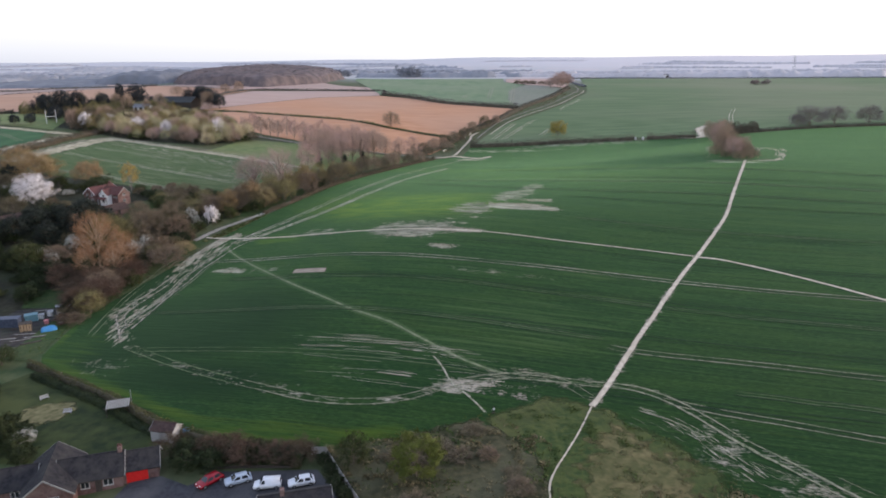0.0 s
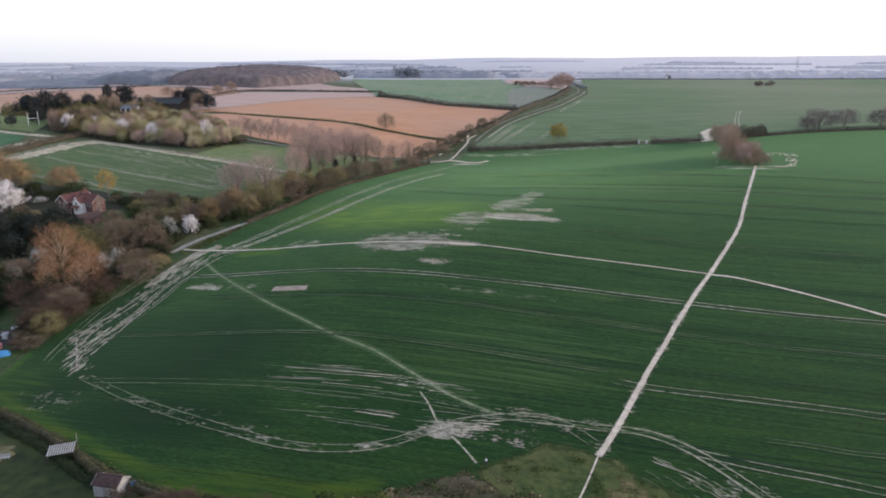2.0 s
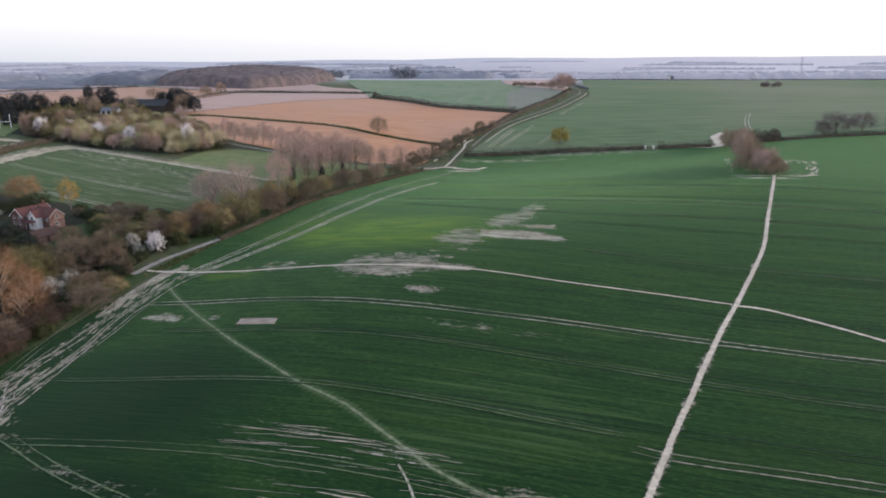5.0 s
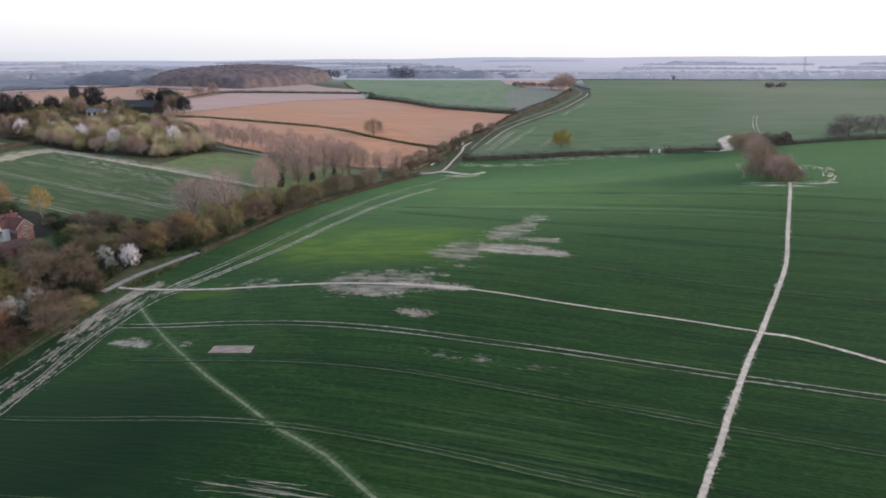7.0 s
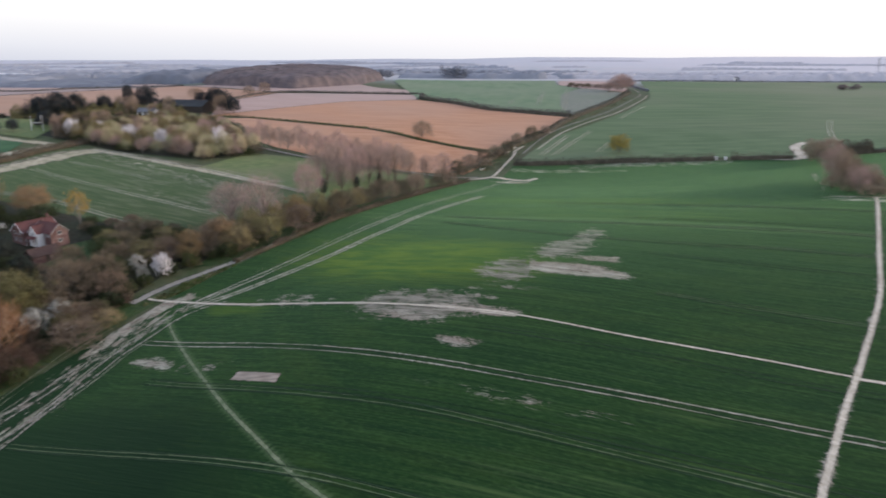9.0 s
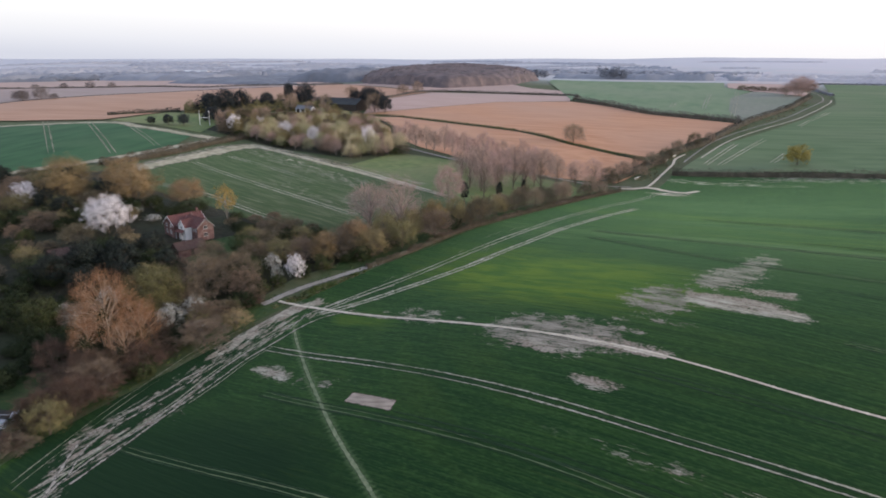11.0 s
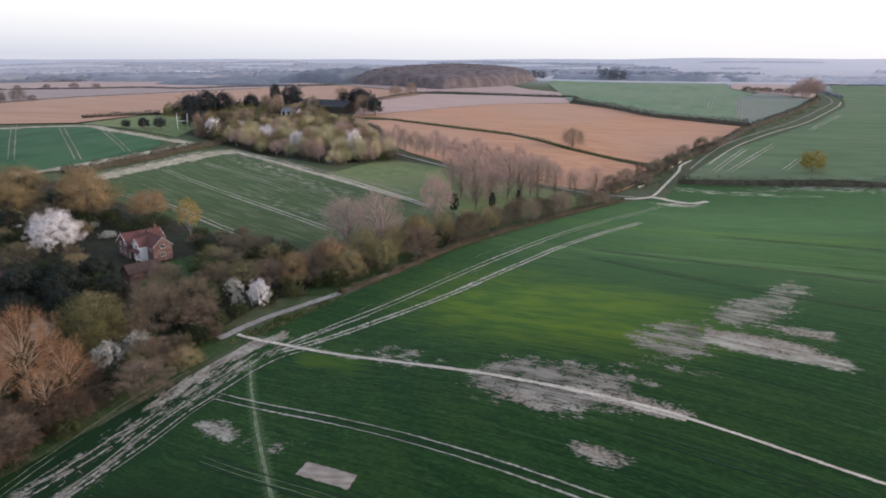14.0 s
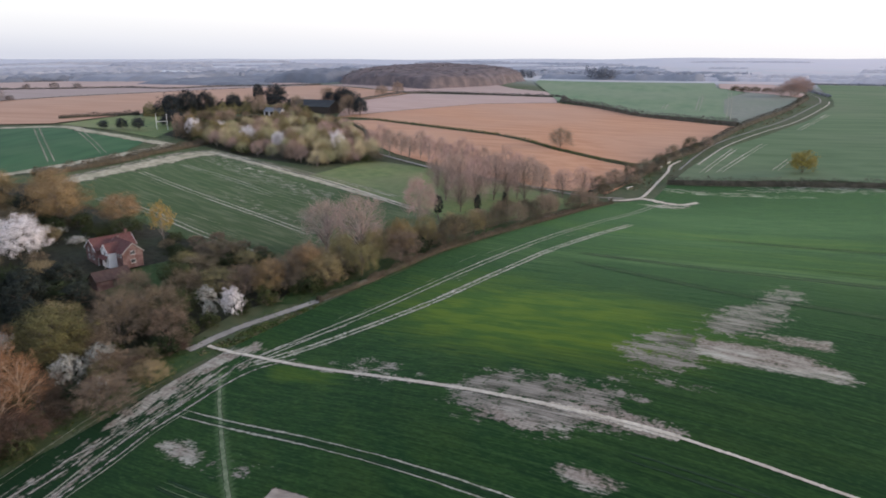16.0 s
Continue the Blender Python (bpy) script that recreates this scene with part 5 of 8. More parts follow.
def tubes(segs, sides=5):
    verts, faces = [], []
    for p0, p1, r0, r1 in segs:
        d = Vector(p1) - Vector(p0)
        if d.length < 1e-4:
            continue
        q = d.to_track_quat("Z", "Y")
        k = len(verts)
        for p, r in ((p0, r0), (p1, r1)):
            for i in range(sides):
                a = 2 * math.pi * i / sides
                verts.append(tuple(Vector(p) + q @ Vector((math.cos(a) * r, math.sin(a) * r, 0))))
        for i in range(sides):
            j = (i + 1) % sides
            faces.append((k + i, k + j, k + sides + j, k + sides + i))
    return verts, faces


def grow(rng, height, radius, first, limbs, sub, low, trunk_r):
    """Trunk, forking limbs and branches that reach into a rounded, uneven crown. Returns the wood, the branch ends and the ways out from the crown's heart."""
    segs, ends, outs, sizes = [], [], [], []
    spine, p = [], np.array([0.0, 0, -0.3])
    lean = rng.normal(size=2) * 0.04
    top, steps = height * 0.72, 6
    for i in range(steps + 1):
        spine.append(p.copy())
        p = p + np.array([(lean[0] + rng.normal() * 0.025) * height / steps, (lean[1] + rng.normal() * 0.025) * height / steps, (top + 0.3) / steps])
    for i in range(steps):
        f0, f1 = 1 - i / steps, 1 - (i + 1) / steps
        segs.append((spine[i], spine[i + 1], trunk_r * (0.18 + 0.82 * f0), trunk_r * (0.18 + 0.82 * f1)))
    z_low, z_top = height * low, height
    heart = np.array([0, 0, (z_low + z_top) / 2])
    reach = np.array([radius, radius, (z_top - z_low) / 2])
    ball = rng.normal(size=3) * 2
    for k in range(limbs):
        up = 1 - 1.55 * (k + 0.5) / limbs
        az = k * 2.399 + rng.normal() * 0.25
        flat = math.sqrt(max(0.0, 1 - up * up))
        d = np.array([math.cos(az) * flat, math.sin(az) * flat, up])
        swell = 1 + 0.22 * noise.noise(tuple(d * 1.7 + ball)) + rng.normal() * 0.05
        end = heart + d * reach * swell * 0.86
        f = min(0.95, max(first, 0.35 + 0.45 * up + rng.normal() * 0.08))
        j = min(int(f * steps), steps - 1)
        base = spine[j] + (spine[j + 1] - spine[j]) * (f * steps - j)
        if base[2] > end[2] - 0.3:
            base = spine[0] + (spine[1] - spine[0]) * 0.9
        bend = base * 0.45 + end * 0.55 + np.array([0, 0, 0.05 * height])
        r = trunk_r * 0.36 * (0.6 + 0.4 * rng.random())
        segs += [(base, bend, r, r * 0.62), (bend, end, r * 0.62, r * 0.16)]
        ends.append(end), outs.append(d), sizes.append(1.0)
        for _ in range(sub):
            t = rng.uniform(0.1, 0.75)
            b0 = bend + (end - bend) * t
            b1 = end + rng.normal(size=3) * radius * np.array([0.20, 0.20, 0.16])
            segs.append((b0, b1, r * 0.34, r * 0.07))
            w = b1 - heart
            ends.append(b1), outs.append(w / (np.linalg.norm(w) + 1e-9)), sizes.append(0.6)
    return segs, np.array(ends), np.array(outs), np.array(sizes)


# kind: height, crown radius, first limb, limbs, branches, crown foot, trunk, bark, leaf, faces, size, length ratio, spread, lean
KINDS = {
    "bare": (17, 6.0, 0.16, 38, 4, 0.14, 0.26, "bark_pale", "twig_pink", 10000, 0.050, 18, 1.45, 0.75),
    "bare_open": (17, 6.0, 0.16, 40, 5, 0.14, 0.30, "bark", "twig_pink", 6500, 0.042, 18, 1.5, 0.75),
    "bare_brown": (12, 5.2, 0.08, 40, 4, 0.01, 0.20, "bark", "twig_brown", 8500, 0.065, 13, 1.1, 0.7),
    "leafing": (12, 5.5, 0.08, 50, 4, 0.01, 0.20, "bark", "leaf_olive", 15000, 0.14, 1.6, 1.1, 0.2),
    "moss": (12, 5.5, 0.08, 54, 4, 0.01, 0.20, "bark", "leaf_moss", 20000, 0.15, 1.6, 1.0, 0.2),
    "rust": (12, 5.5, 0.12, 48, 4, 0.04, 0.20, "bark", "leaf_rust", 20000, 0.13, 1.7, 1.1, 0.2),
    "young": (10, 4.2, 0.08, 34, 4, 0.03, 0.14, "bark_pale", "leaf_young", 6000, 0.15, 1.6, 1.9, 0.2),
    "green": (8, 4.0, 0.06, 36, 3, 0.04, 0.14, "bark", "leaf_green", 8000, 0.17, 1.5, 1.0, 0.2),
    "gold": (11, 3.4, 0.12, 30, 3, 0.14, 0.14, "bark_pale", "leaf_gold", 5000, 0.15, 1.6, 1.2, 0.3),
    "round_gold": (8, 4.0, 0.06, 34, 3, 0.05, 0.16, "bark", "leaf_mustard", 6500, 0.22, 1.5, 1.1, 0.2),
    "blossom": (12, 6.8, 0.06, 50, 4, 0.06, 0.22, "bark", "blossom", 22000, 0.18, 1.3, 0.95, 0.1),
    "cream": (7, 3.2, 0.06, 30, 3, 0.06, 0.12, "bark", "blossom_dull", 4600, 0.15, 1.5, 0.9, 0.2),
    "evergreen": (13, 4.6, 0.06, 44, 3, 0.04, 0.24, "bark", "evergreen", 8500, 0.25, 1.7, 1.0, 0.2),
    "column": (8, 1.3, 0.05, 24, 2, 0.03, 0.14, "bark", "evergreen", 2600, 0.20, 1.6, 1.3, 0.2),
    "russet": (10, 5.0, 0.06, 40, 4, 0.0, 0.16, "bark", "twig_dark", 9000, 0.06, 12, 1.1, 0.65),
    "shrub": (5, 3.6, 0.03, 32, 4, 0.0, 0.08, "bark", "twig_brown", 6500, 0.055, 11, 1.1, 0.65),
    "shrub_green": (4, 3.0, 0.03, 32, 3, 0.0, 0.08, "bark", "leaf_green", 6000, 0.14, 1.5, 1.0, 0.2),
    "thorn": (12, 5.0, 0.08, 42, 4, 0.01, 0.2, "bark", "twig_mauve", 10000, 0.052, 15, 1.35, 0.7),
    "grey": (12, 5.0, 0.08, 42, 4, 0.01, 0.2, "bark", "twig_grey", 10000, 0.052, 15, 1.35, 0.7),
    "bare_pale": (17, 6.0, 0.14, 34, 6, 0.16, 0.75, "bark_pale", "twig_pink", 9500, 0.036, 20, 1.5, 0.75),
    "yew": (13, 4.6, 0.06, 44, 3, 0.02, 0.24, "bark", "yew", 8500, 0.25, 1.7, 1.2, 0.2),
    "lime": (7, 4.0, 0.05, 36, 3, 0.02, 0.14, "bark", "leaf_lime", 22000, 0.13, 1.5, 0.85, 0.2),
    "ivy": (4, 3.0, 0.03, 32, 3, 0.0, 0.08, "bark", "ivy", 6000, 0.16, 1.5, 1.0, 0.2),
}
SPECIES = {
    "yew": ("evergreen_tree", "tree"), "russet": ("bare_tree", "tree"), "moss": ("leafing_tree", "tree"), "bare_open": ("bare_tree", "tree"),
    "thorn": ("thorn_tree", "tree"), "grey": ("bare_tree", "tree"), "bare_pale": ("bare_tree", "tree"),
    "bare": ("bare_tree", "tree"), "bare_brown": ("bare_tree", "tree"), "leafing": ("leafing_tree", "tree"), "green": ("small_tree", "tree"),
    "gold": ("birch", "tree"), "round_gold": ("small_tree", "tree"), "young": ("young_tree", "tree"), "rust": ("leafing_tree", "tree"), "blossom": ("blossom_tree", "tree"), "cream": ("blossom_tree", "tree"), "evergreen": ("evergreen_tree", "tree"), "column": ("ivy_column_tree", "tree"),
    "lime": ("bush", "bush"), "ivy": ("bush", "bush"), "shrub": ("bush", "bush"), "shrub_green": ("bush", "bush")}
STOCK = {}


def plant(kind, x, y, height, width, label, variant=0, thin=1.0, group=""):
    """One tree or bush: a trunk with limbs, and a crown of many small twigs or leaves."""
    H, R, first, limbs, sub, up, tr, bark, leaf, count, size, long, spread, lean = KINDS[kind]
    key = (kind, variant, thin)
    turn = random.Random(int(x * 13 + y * 7)).uniform(0, 360)
    m = pose(x, y, gz(x, y), 0, 0, turn) @ Matrix.Diagonal((width / (2 * R), width / (2 * R), height / H, 1))
    if key in STOCK:
        twin = copy_thing(STOCK[key], m)
        twin.matrix_basis = m
        return tagged(twin, label, SPECIES[kind][1], group)
    rng = np.random.default_rng(100 + variant * 17 + len(kind) * 3 + ord(kind[0]))
    segs, ends, outs, sizes = grow(rng, H, R, first, limbs, sub, up, tr)
    n = int(count * thin)
    pick = rng.choice(len(ends), n, p=sizes / sizes.sum())
    puff = rng.normal(size=(n, 3)) * spread * R * 0.13 * sizes[pick][:, None]
    puff[:, 2] *= 0.8 * H / (2 * R) if H < 2 * R else 1.0
    centres = ends[pick] + puff
    centres[:, 2] = np.clip(centres[:, 2], 0.12, None)
    out = outs[pick] + puff / (R * 0.2)
    out /= np.linalg.norm(out, axis=1)[:, None] + 1e-9
    base = Vector((0, 0, 0))
    thing = new(SPECIES[kind][0])
    thing.empty_display_size = 0.5
    v, f = tubes(segs, 5)
    trunk = mesh_ob("trunk", v, f, M[bark], True)
    trunk.parent = thing
    fl, k = flakes(rng, centres, size / math.sqrt(thin) if long < 2 else size / thin, long * (thin if long > 2 else 1), out, lean)
    crown = new("crown", raw_mesh("crown", fl, k, M[leaf]))
    crown.parent = thing
    thing.matrix_basis = m
    STOCK[key] = thing
    return tagged(thing, label, SPECIES[kind][1], group)


def hedge(name, pts, width, height, material, label, density=30, size=0.22, seed=1, gaps=0.0, category="hedge", uneven=0.3):
    """A hedge: thousands of small leaves and twigs round a dense lumpy heart."""
    rng = np.random.default_rng(seed)
    line = np.array(curve(pts, 1.0))
    seg = np.linalg.norm(np.diff(line, axis=0), axis=1)
    total = seg.sum()
    n = int(total * density)
    s = rng.random(n) * (len(line) - 1)
    i = s.astype(int)
    f = (s - i)[:, None]
    p = line[i] * (1 - f) + line[i + 1] * f
    d = line[i + 1] - line[i]
    d /= np.linalg.norm(d, axis=1)[:, None] + 1e-9
    nrm = np.stack([-d[:, 1], d[:, 0]], 1)
    lump = np.array([noise.noise((a * 0.22, b * 0.22, seed)) + 0.6 * noise.noise((a * 0.6, b * 0.6, seed + 5.0)) for a, b in p])
    h = height * (1 + uneven * lump)
    th = rng.random(n) * math.pi
    r = np.sqrt(rng.uniform(0.45, 1.1, n))
    off = np.cos(th) * r * width / 2 * (1 + 0.4 * lump)
    zz = np.sin(th) * r * h
    keep = lump > -1.2 + gaps
    c = np.stack([p[:, 0] + nrm[:, 0] * off, p[:, 1] + nrm[:, 1] * off, zz], 1)[keep]
    c[:, 2] = np.clip(c[:, 2], 0.05, None) + ground_z(c[:, 0], c[:, 1])
    side = np.stack([nrm[:, 0] * off, nrm[:, 1] * off, zz], 1)[keep]
    fl, k = flakes(rng, c, size, 1.7, side / (np.linalg.norm(side, axis=1)[:, None] + 1e-9))
    # the heart: a dark core added so that light doesn't leak through
    verts, faces = [], []
    sides = 6
    core = line[::2]
    for j, q in enumerate(core):
        a, b = core[max(j - 1, 0)], core[min(j + 1, len(core) - 1)]
        t = (b - a) / (np.linalg.norm(b - a) + 1e-9)
        hh = height * (0.62 + 0.5 * uneven * noise.noise((q[0] * 0.3, q[1] * 0.3, seed)))
        z0 = gz(q[0], q[1])
        for q6 in range(sides):
            an = math.pi * q6 / (sides - 1)
            o = math.cos(an) * width * 0.36
            verts.append((q[0] - t[1] * o, q[1] + t[0] * o, z0 - 0.1 + math.sin(an) * hh))
        if j:
            for q6 in range(sides - 1):
                a0 = (j - 1) * sides + q6
                faces.append((a0, a0 + 1, a0 + sides + 1, a0 + sides))
    thing = new(name)
    thing.location = (float(line[0][0]), float(line[0][1]), gz(*line[0]))
    inv = Matrix.Translation(-thing.location)
    for part_name, me in (("foliage", raw_mesh("foliage", fl, k, material)),):
        ob = new(part_name, me)
        ob.parent = thing
        ob.matrix_parent_inverse = inv
    if not gaps:
        heart = mesh_ob("heart", verts, faces, M["ivy"] if material == M["ivy"] else M["hedge_dark"], True)
        heart.parent = thing
        heart.matrix_parent_inverse = inv
    return tagged(thing, label, category)


def woodland(name, poly, count, height, crown, material, label, seed=1, per=70, size=1.6):
    """A far wood: the crowns of many trees, each a loose cloud of clumps over thin stems."""
    rng = np.random.default_rng(seed)
    xs, ys = [p[0] for p in poly], [p[1] for p in poly]
    px, py = rng.uniform(min(xs), max(xs), count * 4), rng.uniform(min(ys), max(ys), count * 4)
    ok = inside(px, py, [tuple(map(float, p)) for p in poly])
    px, py = px[ok][:count], py[ok][:count]
    z = ground_z(px, py)
    hs = height * rng.uniform(0.7, 1.15, len(px))
    all_c, all_d = [], []
    for x, y, z0, h in zip(px, py, z, hs):
        d = rng.normal(size=(per, 3))
        d /= np.linalg.norm(d, axis=1)[:, None]
        r = rng.uniform(0.55, 1.05, (per, 1))
        c = d * r * np.array([crown, crown, h * 0.42])
        all_d.append(d)
        all_c.append(c + np.array([x, y, z0 + h * 0.56]))
    fl, k = flakes(rng, np.concatenate(all_c), size, 1.4, np.concatenate(all_d))
    return tagged(new(name, raw_mesh(name, fl, k, material)), label, "woodland", kind="stuff")


def canopy(name, poly, height, material, label, seed=1, step=5.0, edge=14.0, lump=0.3, count=0, size=1.6, rise=None):
    """The closed top of a far wood: a rounded, lumpy crown sheet down to the ground, with loose twigs along it."""
    rng = np.random.default_rng(seed)
    poly = [tuple(map(float, p)) for p in poly]
    xs = np.arange(min(p[0] for p in poly) - step, max(p[0] for p in poly) + 2 * step, step)
    ys = np.arange(min(p[1] for p in poly) - step, max(p[1] for p in poly) + 2 * step, step)
    gx, gy = np.meshgrid(xs, ys)
    x, y = gx.ravel() + rng.uniform(-0.3, 0.3, gx.size) * step, gy.ravel() + rng.uniform(-0.3, 0.3, gx.size) * step
    deep = away(x, y, poly + poly[:1], edge) * inside(x, y, poly)
    up = np.sqrt(np.clip(1 - (1 - deep / edge) ** 2, 0, 1))
    wave = np.array([noise.noise((a / (3.2 * step), b / (3.2 * step), seed)) + 0.7 * noise.noise((a / (1.3 * step), b / (1.3 * step), seed + 4.0)) for a, b in zip(x, y)])
    h = height * (1 if rise is None else rise(x, y))
    z = ground_z(x, y) - 0.6 + up * h * (1 + lump * wave)
    w = len(xs)
    i = (np.arange(len(ys) - 1)[:, None] * w + np.arange(w - 1)[None]).ravel()
    f = np.stack([i, i + 1, i + w + 1, i + w], 1)
    f = f[(up[f] > 0).any(1)]
    used, inv = np.unique(f, return_inverse=True)
    v = np.stack([x, y, z], 1)
    top = mesh_ob(name, v[used].tolist(), inv.reshape(f.shape).tolist(), material, True)
    if count:
        rich = used[up[used] > 0.02]
        p = v[rng.choice(rich, count)] + rng.normal(size=(count, 3)) * np.array([step * 0.5, step * 0.5, 0.5])
        fl, k = flakes(rng, p, size, 1.5, np.tile(np.array([[0.0, 0.0, 1.0]]), (count, 1)))
        tagged(new("twigs", raw_mesh("twigs", fl, k, material)), "loose bare crowns of " + label, "woodland", kind="stuff")
    return tagged(top, label, "woodland", kind="stuff")


def scatter(poly, count, seed, gap_m, keep_out=()):
    rng = random.Random(seed)
    xs, ys = [p[0] for p in poly], [p[1] for p in poly]
    got = []
    for _ in range(count * 40):
        x, y = rng.uniform(min(xs), max(xs)), rng.uniform(min(ys), max(ys))
        if not inside(np.array([x]), np.array([y]), [tuple(map(float, p)) for p in poly])[0]:
            continue
        if any(math.hypot(x - a, y - b) < r for a, b, r in keep_out) or any(math.hypot(x - a, y - b) < gap_m for a, b in got):
            continue
        got.append((x, y))
        if len(got) == count:
            break
    return got


sheet("lawn_patch", [(-86, 111), (-87, 116), (-83, 119.5), (-77, 119), (-74.5, 115), (-76, 111.5), (-80, 109.5)], 0.8, 0.17, M["dead_lawn"], "worn yellow patch of dead grass on the lawn", "lawn", fade=3.0)
sheet("grass_patch", [(20.2, 98.8), (25.9, 102.3), (29.1, 99.5), (32.5, 94.3), (34.8, 88.8), (35.5, 80), (38, 66), (30, 62), (20, 64), (14.5, 80), (16.2, 90)], 0.8, 0.335, M["dead_turf"], "yellow-tan dead grass beside the footpath", "grass", fade=5.0)
BANK = [(-25, 96.5), (-12, 98.5), (-2, 102), (5, 104.5), (14, 95), (11, 82), (11, 60), (-14, 60), (-17, 83), (-23, 95)]
sheet("lawn", [(-120, 173), (-124, 184), (-118, 188.5), (-110, 181), (-110, 174)], 2, 0.17, M["verge"], "small dark green grass plot behind the yard", "lawn")
tussocks("dead_grass", BANK, 16000, 0.28, 0.6, M["dead_grass"], "tangled dead grass and bramble stems on the bank", 1)
tussocks("weeds", BANK, 7500, 0.30, 0.5, M["weed"], "green weeds among dead grass on the bank", 2)
tussocks("weeds", [(4.5, 105), (14, 106), (23, 107), (30, 98), (27, 92), (20, 95), (15, 92), (12.5, 86), (12, 72), (10, 72), (10.5, 84), (13.5, 94)], 11000, 0.2, 0.35, M["weed"], "coarse green weeds along the footpath", 3)
tussocks("dead_grass", [(16, 93), (30, 96), (36, 90), (46, 74), (50, 62), (13.5, 62), (13, 84)], 14000, 0.24, 0.3, M["dead_grass"], "yellowed grass tufts beside the footpath", 4)
tussocks("weeds", [(16, 93), (30, 97), (38, 89), (47, 74), (51, 62), (13.5, 62), (13, 84)], 6000, 0.22, 0.3, M["weed"], "green grass tufts beside the footpath", 5)
tussocks("weeds", [(-97, 139), (-80, 127), (-67, 118), (-54, 109), (-42, 101.8), (-31, 98.6), (-21, 98.4), (-12, 100.3), (-2, 103.8), (5, 105.5), (5, 104), (-2, 102), (-12, 98.4), (-21, 97), (-31, 97), (-42, 100), (-54, 107.5), (-67, 116.5), (-80, 125.5), (-97, 137)], 4200, 0.24, 0.5, M["leaf_lime"], "bright rank grass along the field edge", 6)
tussocks("weeds", [(-103, 142), (-98, 142), (-99.5, 165), (-97, 182), (-92, 203), (-87, 222), (-83, 237), (-74, 257), (-61, 279), (-53, 300), (-43, 320), (-32, 344), (-16, 380), (-19, 381), (-36, 344), (-48, 320), (-57, 302), (-67, 280), (-82, 258), (-92, 238), (-98, 222), (-104, 182)], 9000, 0.3, 0.6, M["weed"], "rough grass between hedgerow and crop", 7)


tussocks("weeds", [(-6, 425), (2, 418), (9, 446), (16, 463), (24, 488), (34, 515), (48, 543), (60, 564), (87, 615), (120, 703), (112, 700), (80, 620), (50, 560), (36, 528), (12, 482)], 3000, 0.7, 0.8, M["dead_grass"], "tall dead grass between lane and hedge", 8)


tussocks("weeds", [(4, 104.2), (14, 105), (22.6, 106), (29.5, 97), (35.5, 90), (45.5, 73.5), (52, 60), (54.5, 60), (47.5, 74.5), (37.5, 91.5), (31, 99.5), (24, 108.4), (14, 107.2), (4, 106)], 4200, 0.26, 0.45, M["weed"], "coarse weeds where crop and rough grass meet", 9)


tussocks("weeds", [(-90, 231.5), (-88, 230.5), (-81.5, 239), (-73.5, 255.5), (-72.2, 258), (-74.5, 257.5), (-83.5, 245)], 3500, 0.34, 0.4, M["weed"], "rank grass beside the farm track", 12)
tussocks("dead_grass", [(-90, 231.5), (-88, 230.5), (-81.5, 239), (-73.5, 255.5), (-72.2, 258), (-74.5, 257.5), (-83.5, 245)], 1200, 0.32, 0.4, M["dead_grass"], "dead stalks beside the farm track", 13)


# trees that stand out
def willow(x, y, label):
    """An old willow: a short stout trunk, four great limbs that each carry a fan of shoots, and ivy about the limbs."""
    rng = np.random.default_rng(77)
    right, front = np.array([0.7, 0.7, 0]), np.array([0.7, -0.7, 0])
    wood, twigs, ivy = [], [], []
    foot, fork = np.array([0.0, 0, -0.3]), np.array([0.2, 0.1, 2.2])
    wood.append((foot, fork, 0.75, 0.6))
    # way right, way to the front, foot, height, radius, shoots
    for a, b, z, h, r, n in ((-1.4, -1.2, 5.0, 16.5, 5.8, 7000), (5.0, 0.6, 3.2, 12.0, 4.2, 4000), (-5.8, 0.8, 4.2, 8.0, 3.4, 2500), (1.6, 3.6, 2.4, 9.4, 4.0, 2800), (-2.2, -4.0, 4.0, 9.5, 3.8, 1800)):
        at = right * a + front * b + np.array([0, 0, z])
        knee = (fork * 0.5 + at * 0.5) + np.array([0, 0, 0.5])
        wood += [(fork, knee, 0.5, 0.4), (knee, at, 0.4, 0.3)]
        segs, ends, outs, sizes = grow(rng, h, r, 0.06, 26, 7, 0.08, 0.34)
        n = int(n * 1.5)
        wood += [(p + at, q + at, u, v) for p, q, u, v in segs]
        pick = rng.choice(len(ends), n, p=sizes / sizes.sum())
        puff = rng.normal(size=(n, 3)) * 1.15 * r * 0.16 * sizes[pick][:, None]
        way = outs[pick] * 0.8 + np.array([0, 0, 0.75]) + puff / r
        way /= np.linalg.norm(way, axis=1)[:, None] + 1e-9
        tri, k = flakes(rng, ends[pick] + puff + at, 0.030, 26, way, 0.74)
        twigs.append(tri)
        for _ in range(4):
            c = at + rng.normal(size=3) * np.array([0.3, 0.3, 0.4]) * r + np.array([0, 0, h * 0.22])
            ivy.append(c + rng.normal(size=(170, 3)) * np.array([0.55, 0.55, 0.7]))
    thing = new("willow")
    thing.empty_display_size = 0.5
    v, f = tubes(wood, 5)
    mesh_ob("trunk", v, f, M["bark_willow"], True).parent = thing
    new("crown", raw_mesh("crown", np.concatenate(twigs), 3, M["twig_orange"])).parent = thing
    leaves, k = flakes(rng, np.concatenate(ivy), 0.26, 1.5)
    clumps = new("ivy", raw_mesh("ivy", leaves, k, M["ivy"]))
    clumps.parent = thing
    tagged(clumps, "dark green ivy clumps")
    thing.matrix_basis = pose(x, y, gz(x, y))
    return tagged(thing, label, "tree")


